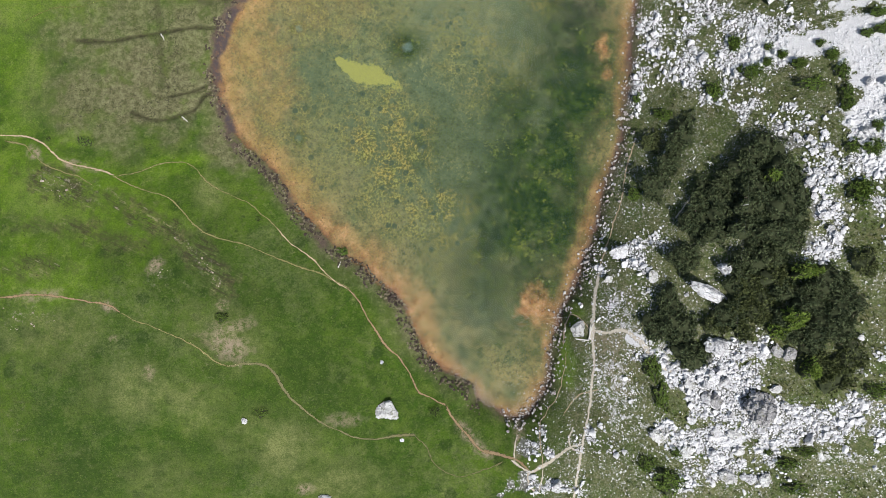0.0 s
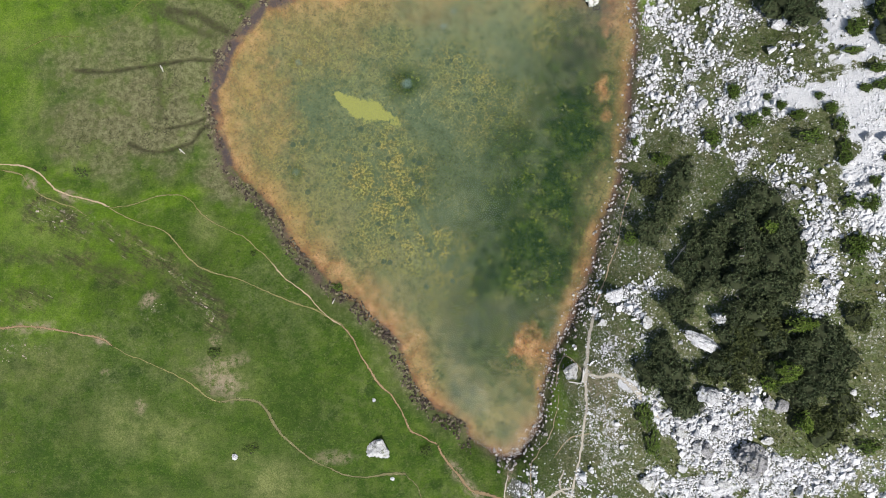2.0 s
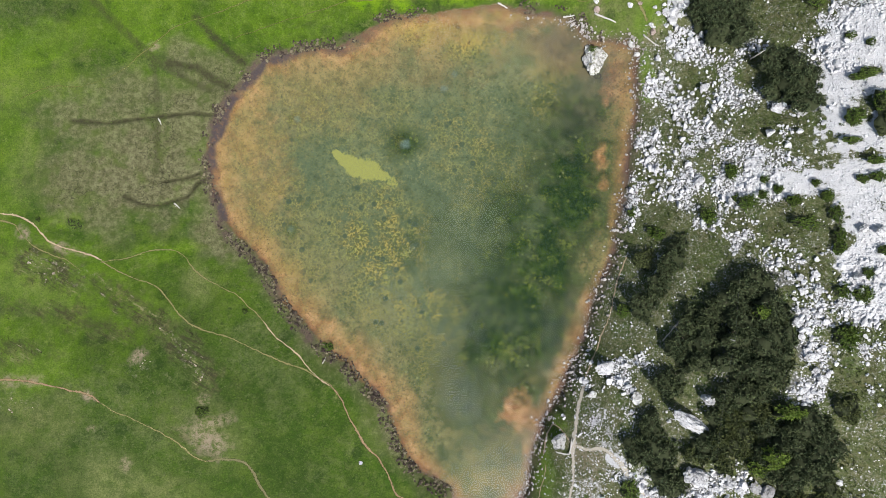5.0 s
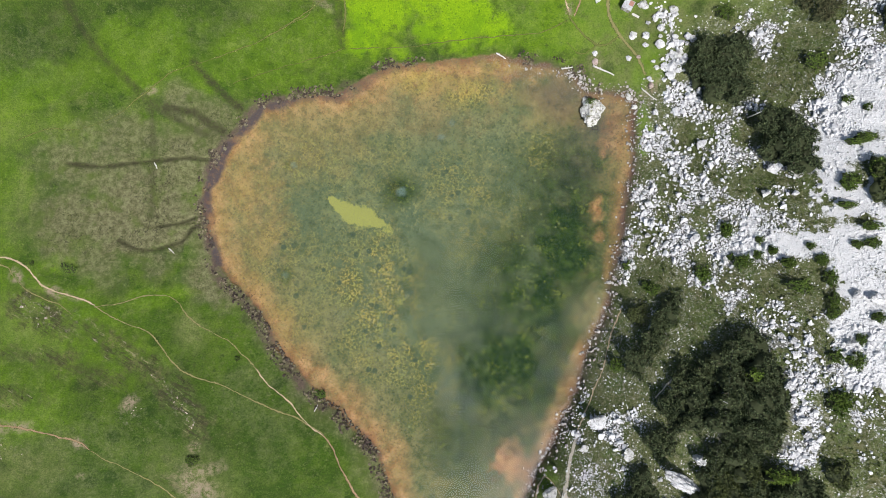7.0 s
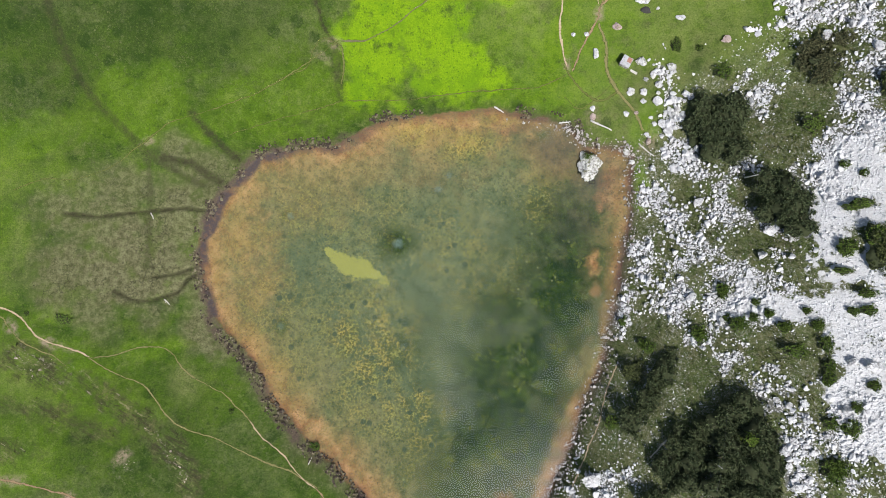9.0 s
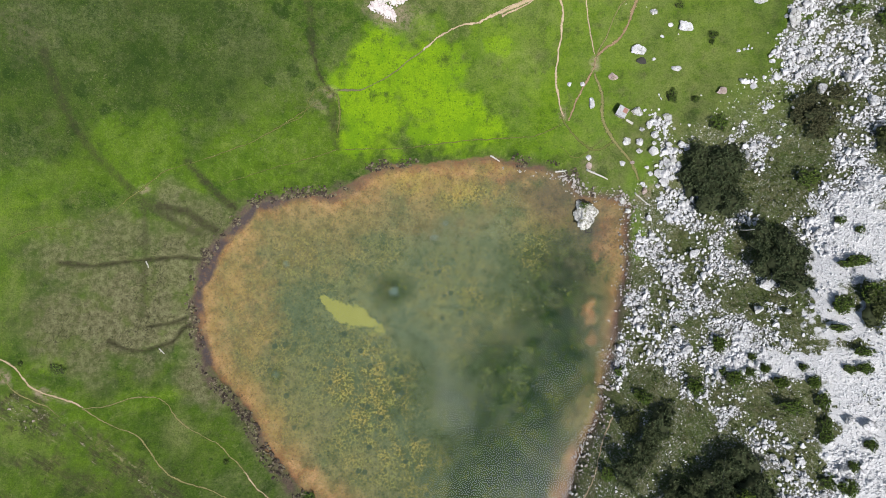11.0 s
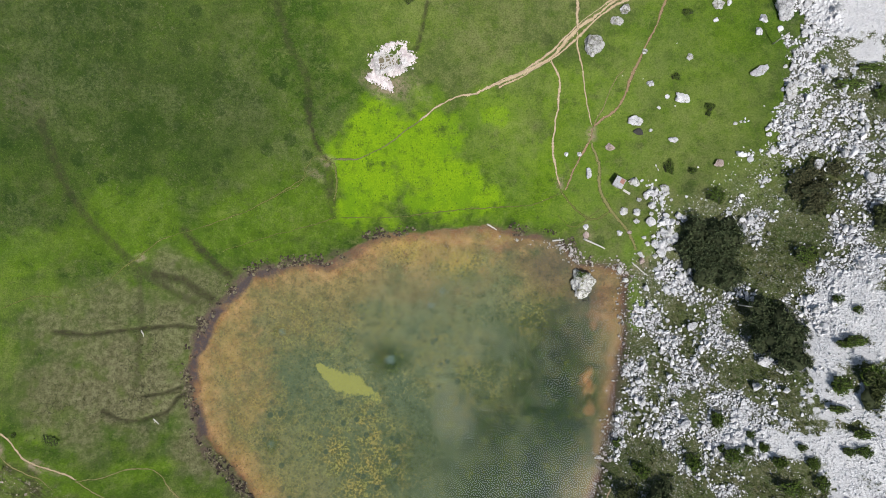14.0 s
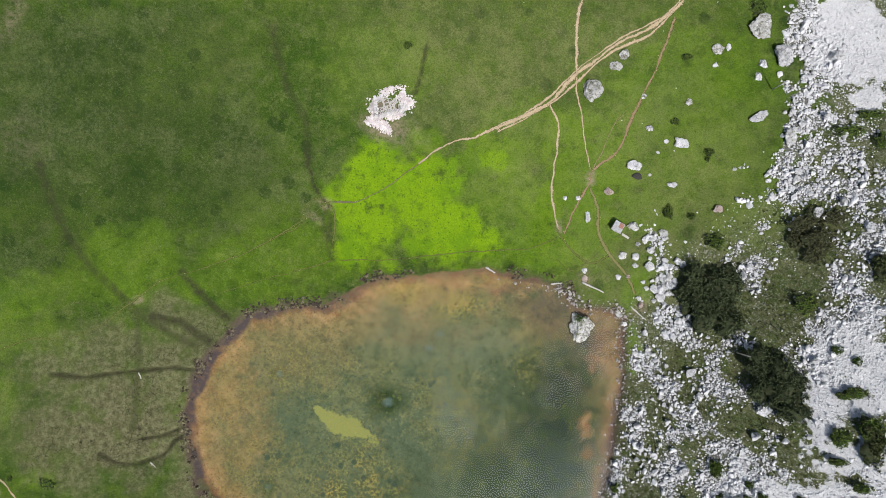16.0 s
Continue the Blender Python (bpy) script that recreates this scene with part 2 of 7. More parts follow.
turf = s.mix(s.math("MULTIPLY", deep, s.span(s.noise(0.12, 6, 0.7), 0.30, 0.55, 0.50, 1.0)), turf, s.mix(s.span(s.noise(0.5, 5, 0.75), 0.4, 0.62), (0.017, 0.042, 0.004), (0.036, 0.058, 0.010)))
spots = s.math("MULTIPLY", s.span(s.math("ADD", s.cells(0.15), s.noise(0.9, 5, 0.75, -0.16, 0.16)), 0.22, 0.29, 0.8, 0.0), s.span(s.noise(0.03, 3), 0.42, 0.50))
turf = s.mix(spots, turf, (0.016, 0.040, 0.004))
turf = s.mix(s.span(s.noise(1.5, 6, 0.85), 0.555, 0.62, 0, 0.40), turf, (0.135, 0.190, 0.028))
turf = s.mix(s.math("MULTIPLY", s.span(s.noise(0.8, 6, 0.85), 0.565, 0.63, 0, 0.6), s.span(s.noise(0.07, 4, 0.65), 0.48, 0.60)), turf, (0.17, 0.160, 0.085))
hoary = s.math("MULTIPLY", s.span(s.noise(0.055, 6, 0.75), 0.50, 0.60, 0, 0.48), s.span(s.noise(1.1, 6, 0.8), 0.44, 0.58, 0.15, 1.0))
turf = s.mix(hoary, turf, (0.135, 0.150, 0.062))
turf = s.mix(s.math("MULTIPLY", s.span(s.noise(0.042, 6, 0.7), 0.55, 0.66, 0, 0.35), s.span(s.noise(0.6, 6, 0.8), 0.42, 0.58)), turf, (0.072, 0.070, 0.026))
turf = s.mix(s.span(fine, 0.40, 0.56, 0.42, 0.0), turf, (0.012, 0.028, 0.004))
turf = s.mix(s.span(grit, 0.60, 0.72, 0, 0.22), turf, (0.16, 0.19, 0.06))
scrub = s.mix(s.span(s.noise(0.3, 5, 0.65), 0.38, 0.62), (0.060, 0.084, 0.020), (0.122, 0.132, 0.052))
scrub = s.mix(s.span(s.noise(0.13, 4, 0.6), 0.50, 0.66, 0, 0.7), scrub, (0.060, 0.105, 0.014))
scrub = s.mix(s.span(s.noise(1.3, 6, 0.8), 0.50, 0.60, 0, 0.8), scrub, (0.20, 0.185, 0.125))
scrub = s.mix(s.math("MULTIPLY", s.span(s.noise(2.0, 6, 0.8), 0.53, 0.60, 0, 0.9), s.span(s.noise(0.12, 4, 0.6), 0.42, 0.56, 0.2, 1.0)), scrub, (0.50, 0.49, 0.47))
scrub = s.mix(s.span(s.noise(0.8, 6, 0.8), 0.38, 0.50, 0.55, 0.0), scrub, (0.030, 0.046, 0.012))
scrub = s.mix(s.span(fine, 0.38, 0.52, 0.5, 0.0), scrub, (0.020, 0.030, 0.008))
land = s.mix(slope_side, turf, scrub)
dry_c = s.mix(s.span(fine, 0.3, 0.7), (0.078, 0.095, 0.024), (0.215, 0.225, 0.090))
land = s.mix(s.math("MULTIPLY", dry, s.span(s.noise(0.30, 6, 0.75), 0.36, 0.58, 0.15, 0.9)), land, dry_c)
lime_c = s.mix(s.span(fine, 0.3, 0.7), (0.100, 0.200, 0.003), (0.205, 0.335, 0.004))
lime_c = s.mix(s.span(s.noise(0.14, 6, 0.75), 0.46, 0.58, 0, 0.55), lime_c, (0.075, 0.170, 0.004))
lime_c = s.mix(s.span(s.cells(0.75), 0.10, 0.20, 0.75, 0.0), lime_c, (0.035, 0.10, 0.006))
land = s.mix(s.math("MULTIPLY", lime, s.span(s.noise(0.22, 6, 0.8), 0.34, 0.47, 0.12, 0.97)), land, lime_c)
moor_c = s.mix(s.span(s.noise(0.7, 6, 0.8), 0.40, 0.60), (0.072, 0.072, 0.030), (0.172, 0.168, 0.088))
moor_c = s.mix(s.span(s.noise(2.0, 4, 0.75), 0.54, 0.66, 0, 0.75), moor_c, (0.040, 0.038, 0.020))
moor_c = s.mix(s.span(s.noise(0.15, 4, 0.6), 0.52, 0.68, 0, 0.8), moor_c, (0.075, 0.105, 0.018))
cracks = s.math("MULTIPLY", s.span(s.cells(0.55, "DISTANCE_TO_EDGE", place=s.warped(0.7, 2.2)), 0.0, 0.05, 0.85, 0.0), s.span(s.noise(0.11, 4, 0.6), 0.48, 0.58))
moor_c = s.mix(cracks, moor_c, (0.022, 0.020, 0.012))
land = s.mix(s.math("MULTIPLY", moor, s.span(s.noise(0.16, 5, 0.65), 0.16, 0.44)), land, moor_c)
land = s.mix(s.math("MULTIPLY", heath, s.span(s.noise(0.6, 5, 0.7), 0.34, 0.56)), land, s.mix(s.span(s.noise(0.9, 6, 0.8), 0.40, 0.60), (0.030, 0.040, 0.012), s.mix(s.span(s.noise(0.2, 4), 0.44, 0.58), (0.085, 0.118, 0.026), (0.130, 0.115, 0.052))))
lie_b = s.n.new("ShaderNodeMapping")
lie_b.vector_type = "TEXTURE"
lie_b.inputs["Rotation"].default_value, lie_b.inputs["Scale"].default_value = (0, 0, radians(-27)), (6.0, 1.0, 1.0)
s.l.new(s.place, lie_b.inputs["Vector"])
ledge = s.noise(0.75, 6, 0.72, place=lie_b.outputs[0])
on_west = s.math("MULTIPLY", heath, s.math("SUBTRACT", 1.0, slope_side))
# brown streaks, painted darker for the shade in the ledges
land = s.mix(s.math("MULTIPLY", on_west, s.span(ledge, 0.49, 0.56, 0, 0.95)), land, (0.038, 0.037, 0.017))
land = s.mix(s.math("MULTIPLY", on_west, s.math("MULTIPLY", s.span(ledge, 0.42, 0.37), s.span(s.noise(0.5, 5, 0.7), 0.42, 0.52))), land, (0.20, 0.185, 0.095))
land = s.mix(s.math("MULTIPLY", on_west, s.math("MULTIPLY", s.span(ledge, 0.62, 0.67), s.span(s.noise(0.3, 5, 0.7), 0.46, 0.56))), land, (0.42, 0.34, 0.28))
earth_c = s.mix(s.noise(1.3, 5, 0.7), (0.12, 0.090, 0.055), (0.38, 0.30, 0.225))
land = s.mix(s.math("MULTIPLY", earth, s.span(s.noise(0.6, 6, 0.85), 0.42, 0.56)), land, earth_c)
out_c = s.mix(s.noise(2.0, 5, 0.75), (0.09, 0.08, 0.05), (0.36, 0.31, 0.26))
land = s.mix(s.math("MULTIPLY", outcrop, s.span(s.noise(1.0, 6, 0.8), 0.55, 0.62)), land, out_c)
land = s.mix(s.math("MULTIPLY", ditch, s.span(s.noise(0.7, 6, 0.75), 0.30, 0.56)), land, s.mix(fine, (0.016, 0.018, 0.008), (0.055, 0.052, 0.024)))
stone_c = s.mix(s.span(s.cells(1.9), 0.14, 0.52), (0.76, 0.755, 0.78), (0.13, 0.13, 0.115))
stone_c = s.mix(s.span(s.noise(1.1, 5, 0.75), 0.52, 0.62, 0, 0.8), stone_c, (0.065, 0.080, 0.026))
land = s.mix(s.span(s.math("ADD", stone, s.noise(1.0, 5, 0.8, -0.5, 0.5)), 0.40, 0.60), land, stone_c)
gravel_c = s.mix(s.span(s.cells(3.8), 0.05, 0.8), (0.69, 0.685, 0.70), (0.53, 0.525, 0.54))
gravel_c = s.mix(s.span(s.noise(0.35, 5, 0.7), 0.46, 0.66), gravel_c, s.mix(fine, (0.60, 0.59, 0.59), (0.72, 0.71, 0.715)))
land = s.mix(s.span(s.math("ADD", gravel, s.noise(0.5, 6, 0.75, -0.5, 0.5)), 0.42, 0.58), land, gravel_c)
land = s.mix(s.math("MULTIPLY", peat, s.span(s.noise(0.8, 5, 0.7), 0.30, 0.52)), land, s.mix(s.noise(2.2, 4, 0.7), (0.030, 0.022, 0.018), (0.15, 0.11, 0.085)))
zed = s.n.new("ShaderNodeSeparateXYZ")
s.l.new(s.place, zed.inputs[0])
shoal = s.span(s.math("ADD", zed.outputs[2], s.noise(0.09, 5, 0.65, -0.9, 0.9)), -2.6, -0.9)
bed = s.mix(s.span(s.noise(0.07, 5, 0.6), 0.38, 0.62), (0.080, 0.108, 0.060), (0.118, 0.140, 0.072))
bed = s.mix(shoal, bed, s.mix(s.span(s.noise(0.13, 5, 0.7), 0.42, 0.60), (0.240, 0.190, 0.082), (0.112, 0.122, 0.050)))
bed = s.mix(s.span(s.noise(0.40, 6, 0.75), 0.48, 0.60, 0, 0.65), bed, (0.050, 0.068, 0.030))
bed = s.mix(s.math("MULTIPLY", s.span(s.noise(1.2, 6, 0.8), 0.53, 0.60), s.span(s.noise(0.08, 4, 0.6), 0.42, 0.58, 0.12, 0.7)), bed, (0.20, 0.195, 0.085))
bed = s.mix(s.span(s.noise(1.0, 6, 0.8), 0.36, 0.46, 0.7, 0.0), bed, (0.030, 0.046, 0.022))
deep_c = s.mix(s.span(s.noise(0.35, 5, 0.7), 0.45, 0.68), (0.010, 0.026, 0.006), (0.040, 0.070, 0.012))
deep_c = s.mix(s.math("MULTIPLY", s.span(s.noise(0.30, 5, 0.75), 0.55, 0.64), s.span(s.noise(0.9, 6, 0.8), 0.45, 0.55)), deep_c, (0.12, 0.14, 0.022))
deep_c = s.mix(s.span(s.noise(0.8, 6, 0.8), 0.56, 0.64, 0, 0.8), deep_c, (0.065, 0.095, 0.016))
deep_c = s.mix(s.span(s.noise(1.2, 5, 0.8), 0.38, 0.46, 0.7, 0.0), deep_c, (0.006, 0.016, 0.005))
bed = s.mix(s.math("MULTIPLY", deep, s.span(s.noise(0.10, 4, 0.6), 0.16, 0.46)), bed, deep_c)
ochre_f = s.math("MULTIPLY", ochre, s.span(s.noise(0.28, 6, 0.8), 0.42, 0.54, 0.05, 0.95))
ochre_c = s.mix(s.span(s.noise(0.25, 4, 0.6), 0.42, 0.60), (0.245, 0.240, 0.075), (0.31, 0.250, 0.075))
ochre_c = s.mix(s.span(s.noise(1.6, 5, 0.8), 0.45, 0.56, 0.9, 0.0), ochre_c, (0.055, 0.060, 0.018))
pores = s.cells(0.95, place=s.warped(1.5, 0.35))
ochre_c = s.mix(s.span(pores, 0.30, 0.44, 0.85, 0.0), ochre_c, (0.072, 0.084, 0.040))
bed = s.mix(s.span(pores, 0.24, 0.40, 0.30, 0.0), bed, (0.045, 0.062, 0.032))
bed = s.mix(ochre_f, bed, ochre_c)
holes = s.math("MULTIPLY", s.span(s.cells(0.24), 0.15, 0.22, 1.0, 0.0), s.span(ochre, 0.1, 0.5))
bed = s.mix(s.math("MULTIPLY", holes, 0.8), bed, (0.038, 0.062, 0.040))
bed = s.mix(s.math("MULTIPLY", s.span(s.cells(0.31), 0.07, 0.14, 0.6, 0.0), s.span(s.noise(0.05, 2), 0.45, 0.6)), bed, (0.20, 0.21, 0.10))
silt_c = s.mix(s.span(s.noise(0.30, 5, 0.65), 0.40, 0.66), (0.225, 0.108, 0.044), (0.46, 0.262, 0.130))
silt_c = s.mix(s.span(s.noise(0.8, 6, 0.8), 0.52, 0.62, 0, 0.6), silt_c, (0.34, 0.24, 0.085))
silt_c = s.mix(s.math("MULTIPLY", ochre, s.span(s.noise(0.35, 6, 0.75), 0.40, 0.56)), silt_c, s.mix(fine, (0.28, 0.19, 0.045), (0.50, 0.36, 0.105)))
silt_c = s.mix(s.span(s.noise(1.3, 5, 0.8), 0.38, 0.48, 0.7, 0.0), silt_c, (0.10, 0.055, 0.022))
silt_c = s.mix(s.span(s.math("ADD", zed.outputs[2], s.noise(0.4, 5, 0.7, -0.25, 0.25)), -0.60, -0.22, 0, 0.8), silt_c, s.mix(s.noise(1.1, 5, 0.7), (0.085, 0.042, 0.026), (0.20, 0.098, 0.050)))
bed = s.mix(s.math("MULTIPLY", silt, s.span(s.noise(0.18, 6, 0.75), 0.24, 0.56)), bed, silt_c)
bed = s.mix(s.math("MULTIPLY", s.span(s.noise(0.9, 6, 0.85), 0.58, 0.64), s.span(s.noise(0.06, 4, 0.6), 0.42, 0.56, 0.2, 0.8)), bed, (0.028, 0.036, 0.020))
bed = s.mix(s.math("MULTIPLY", outcrop, s.span(fine, 0.2, 0.6)), bed, (0.105, 0.150, 0.130))
bed = s.mix(s.math("MULTIPLY", peat, s.span(s.noise(0.5, 5, 0.7), 0.20, 0.52, 0.1, 0.95)), bed, s.mix(fine, (0.032, 0.025, 0.029), (0.088, 0.070, 0.074)))
mat_patch = s.span(s.math("ADD", mat_patch, s.noise(0.9, 5, 0.8, -0.8, 0.8)), 0.30, 0.60)
bed = s.mix(s.math("MULTIPLY", mat_patch, 0.8), bed, s.mix(fine, (0.23, 0.235, 0.055), (0.31, 0.305, 0.090)))
colour = s.mix(lake_mask, land, bed)
relief = s.math("ADD", s.math("ADD", fine, s.math("MULTIPLY", grit, 0.5)), s.math("MULTIPLY", s.cells(1.9), s.math("ADD", s.math("MULTIPLY", stone, -1.1), s.math("MULTIPLY", gravel, -0.2))))
relief = s.math("MULTIPLY", relief, s.math("SUBTRACT", 1.0, s.math("MULTIPLY", lake_mask, 0.9)))
GROUND = s.done(colour, relief, 0.7, 0.22)

# still water: clear, with the sky on it
water_mat = bpy.data.materials.new("still_water")
water_mat.use_nodes = True
n, l = water_mat.node_tree.nodes, water_mat.node_tree.links
n.clear()
clear, gloss, both, out = n.new("ShaderNodeBsdfTransparent"), n.new("ShaderNodeBsdfGlossy"), n.new("ShaderNodeMixShader"), n.new("ShaderNodeOutputMaterial")
clear.inputs["Color"].default_value = (0.94, 0.97, 0.95, 1)
gloss.inputs["Roughness"].default_value = 0.05
facing, sheen = n.new("ShaderNodeLayerWeight"), n.new("ShaderNodeMapRange")
for k, v in enumerate((0.35, 1.0, 0.038, 0.7)):
    sheen.inputs[k + 1].default_value = v
l.new(facing.outputs["Facing"], sheen.inputs[0])
l.new(sheen.outputs[0], both.inputs[0])
l.new(clear.outputs[0], both.inputs[1])
l.new(gloss.outputs[0], both.inputs[2])
l.new(both.outputs[0], out.inputs["Surface"])


# ---- the plan, in metres ----
SHORE_WEST = [(-61.5, 60.1), (-62.6, 57.0), (-64.2, 50.9), (-64.5, 44.8), (-62.7, 38.7), (-60.6, 32.2), (-56.3, 26.1), (-51.4, 22.3), (-47.1, 18.4), (-44.0, 13.4), (-41.7, 9.2), (-37.1, 4.2), (-31.7, -1.2), (-28.3, -4.0), (-23.3, -6.1), (-21.0, -9.6), (-16.4, -13.0), (-12.5, -17.3), (-10.7, -22.7), (-8.7, -27.3), (-5.3, -31.9), (-1.8, -35.2), (3.2, -37.4), (5.8, -38.6), (6.6, -42.0), (11.2, -44.7), (15.0, -47.2)]
SHORE_EAST = [(18.4, -47.5), (21.9, -45.3), (25.3, -41.0), (26.8, -36.4), (27.5, -30.3), (29.1, -24.1), (30.0, -19.5), (31.9, -15.0), (34.4, -10.4), (35.7, -5.8), (38.3, -0.5), (40.1, 6.4), (41.6, 13.3), (43.4, 18.6), (45.7, 24.7), (46.7, 31.5), (47.7, 38.3), (48.2, 44.4)]
SHORE_NORTH = [(49.1, 58.4), (50.0, 64.5), (50.1, 71.3), (49.1, 77.3), (49.2, 82.6), (46.0, 85.0), (41.5, 84.8), (36.2, 84.7), (34.4, 86.9), (32.8, 89.0), (30.5, 89.9), (25.9, 90.6), (20.6, 90.8), (15.2, 91.7), (11.6, 92.6), (8.6, 92.1), (3.9, 90.7), (-4.4, 89.5), (-11.2, 88.4), (-17.2, 87.3), (-20.8, 85.5), (-24.4, 82.4), (-28.8, 80.4), (-31.0, 78.5), (-36.3, 78.4), (-40.8, 77.7), (-46.8, 75.7), (-51.0, 74.2), (-54.0, 70.3), (-57.5, 65.6), (-60.7, 62.0)]
RELIEF = [
    (14.9, 14.9, 13.4, 10.2, 8.0, 8.4, 12.0, 18.6, 27.3, 36.9),
    (8.1, 11.2, 14.0, 12.9, 4.8, 4.0, 9.6, 17.3, 26.2, 35.6),
    (2.8, 6.2, 11.5, 16.8, 2.4, 0.4, 7.9, 16.2, 24.9, 33.3),
    (0.7, 2.1, 4.0, 11.2, 1.2, -1.8, 4.7, 15.2, 23.0, 28.6),
    (1.8, 3.5, 4.3, 3.9, -3.0, -4.7, 8.1, 17.4, 19.0, 20.4),
    (5.5, 9.0, 13.2, 16.3, 5.6, -3.4, 4.0, 9.5, 9.8, 9.7),
    (12.0, 15.7, 19.2, 26.9, 28.5, 27.3, 10.2, -0.0, -0.8, -2.0),
    (20.6, 26.0, 32.0, 40.1, 46.8, 45.7, 27.3, 8.0, -4.1, -13.2),
    (31.2, 39.1, 47.3, 54.9, 59.3, 55.0, 39.6, 18.6, -2.3, -21.7),
    (42.7, 53.3, 62.8, 69.2, 70.2, 63.8, 49.8, 28.0, 0.9, -28.2),
]
# trodden paths: kind, width, line
PATHS = []
PATHS.append(("sand", 0.40, [(-118.5, 28.6), (-111.9, 28.1), (-107.3, 26.3), (-104.1, 23.8), (-100.9, 21.5), (-95.7, 20.0), (-88.2, 17.8)]))
PATHS.append(("trail", 0.45, [(-88.2, 17.8), (-82.9, 15.1), (-74.9, 12.6), (-70.3, 8.9), (-66.4, 4.7), (-62.0, 1.8), (-54.2, 0.0), (-47.1, -2.7), (-39.9, -5.7), (-32.6, -8.7), (-27.3, -11.7)]))
PATHS.append(("red", 0.48, [(-27.3, -11.7), (-24.3, -15.5), (-21.2, -20.6), (-17.5, -26.6), (-13.8, -30.5), (-10.8, -35.0), (-8.5, -38.7), (-4.8, -40.7), (-1.0, -42.8)]))
PATHS.append(("red", 0.80, [(-1.0, -42.8), (1.2, -46.8), (4.9, -51.1), (7.9, -54.3), (13.1, -55.8), (17.0, -56.7), (20.4, -59.0)]))
PATHS.append(("trail", 0.42, [(-88.2, 17.8), (-81.9, 18.9), (-77.0, 20.7), (-71.4, 21.6), (-67.7, 20.1), (-63.8, 16.0), (-57.9, 13.0), (-53.5, 11.1), (-49.9, 8.1), (-46.1, 4.1)]))
PATHS.append(("sand", 0.31, [(-46.1, 4.1), (-43.1, 0.6), (-37.9, -3.0), (-34.1, -6.5), (-31.8, -9.0), (-27.3, -11.7)]))
PATHS.append(("red", 0.55, [(-113.4, -13.5), (-104.9, -12.8), (-95.0, -13.9), (-86.6, -15.5), (-83.0, -17.4)]))
PATHS.append(("trail", 0.42, [(-83.0, -17.4), (-80.9, -18.5), (-74.0, -21.4), (-66.4, -25.1), (-60.8, -29.3), (-56.7, -31.2)]))
PATHS.append(("dark", 0.60, [(-56.7, -31.2), (-51.8, -30.5), (-47.6, -31.0), (-44.8, -34.0), (-42.7, -37.7), (-37.7, -43.0), (-32.0, -47.2), (-26.1, -50.3), (-20.3, -51.2), (-14.4, -50.4), (-9.2, -50.4)]))
PATHS.append(("dark", 0.35, [(-9.2, -50.4), (-6.2, -53.1), (-4.0, -57.5), (1.9, -60.6), (9.3, -58.8), (13.8, -57.1)]))
PATHS.append(("pale", 0.70, [(31.5, -64.7), (32.9, -57.3), (33.7, -51.7), (35.2, -45.3), (36.0, -38.9), (36.8, -30.2), (36.9, -23.1), (37.6, -15.9), (38.6, -10.1), (39.5, -5.7)]))
PATHS.append(("sand", 0.38, [(39.5, -5.7), (41.5, 0.3), (43.0, 5.5), (45.0, 10.7), (46.1, 18.3), (47.3, 22.8), (49.1, 28.0)]))
PATHS.append(("pale", 0.35, [(17.8, -50.8), (17.0, -54.5), (17.3, -57.4)]))
PATHS.append(("pale", 0.65, [(16.0, -56.6), (20.4, -59.0), (23.6, -57.8), (27.5, -55.1), (31.0, -52.0), (33.7, -51.1)]))
PATHS.append(("pale", 0.50, [(20.4, -59.0), (20.4, -61.9), (22.3, -64.5)]))
PATHS.append(("pale", 0.40, [(23.9, -58.3), (22.6, -63.9)]))
PATHS.append(("sand", 0.30, [(23.9, -58.3), (23.5, -49.0), (25.4, -45.1), (28.4, -40.5), (30.1, -33.5), (30.5, -28.9)]))
PATHS.append(("pale", 0.90, [(37.0, -22.6), (40.1, -22.8), (43.2, -21.8), (45.7, -23.3), (48.1, -25.2), (51.1, -28.9), (54.2, -31.4)]))
PATHS.append(("pale", 0.40, [(56.1, 6.6), (58.6, 10.1), (61.7, 13.5)]))
PATHS.append(("sand", 0.98, [(55.0, 165.7), (52.4, 162.2), (46.9, 157.5), (39.9, 153.1), (34.6, 148.3), (29.2, 143.8), (23.1, 136.3), (17.3, 132.5), (10.4, 128.7), (4.9, 125.7)]))
PATHS.append(("sand", 0.52, [(54.1, 165.6), (50.9, 161.7), (45.4, 157.3), (39.1, 153.7), (33.1, 148.3), (28.1, 143.5), (22.4, 137.1), (18.6, 134.2), (13.8, 131.2), (7.6, 127.3)]))
PATHS.append(("sand", 0.60, [(4.9, 125.7), (-0.9, 124.2), (-6.4, 120.5), (-9.2, 118.1)]))
PATHS.append(("sand", 0.65, [(52.8, 162.5), (46.3, 155.7), (38.0, 150.5), (32.0, 145.2), (26.9, 139.1), (23.1, 135.8), (16.7, 131.5), (10.5, 128.0)]))
PATHS.append(("dark", 0.40, [(-9.2, 118.1), (-14.8, 113.3), (-20.4, 109.1), (-25.5, 106.7), (-30.7, 106.4)]))
PATHS.append(("sand", 0.65, [(28.6, 162.2), (28.0, 156.6), (28.5, 149.7), (29.2, 143.8)]))
PATHS.append(("sand", 0.43, [(29.2, 143.8), (30.1, 138.7), (31.8, 134.6), (33.2, 129.1), (35.7, 120.7)]))
PATHS.append(("sand", 0.59, [(23.1, 136.3), (25.5, 131.9), (26.4, 127.0), (26.2, 119.8), (26.5, 113.3), (28.4, 107.6), (29.5, 104.7)]))
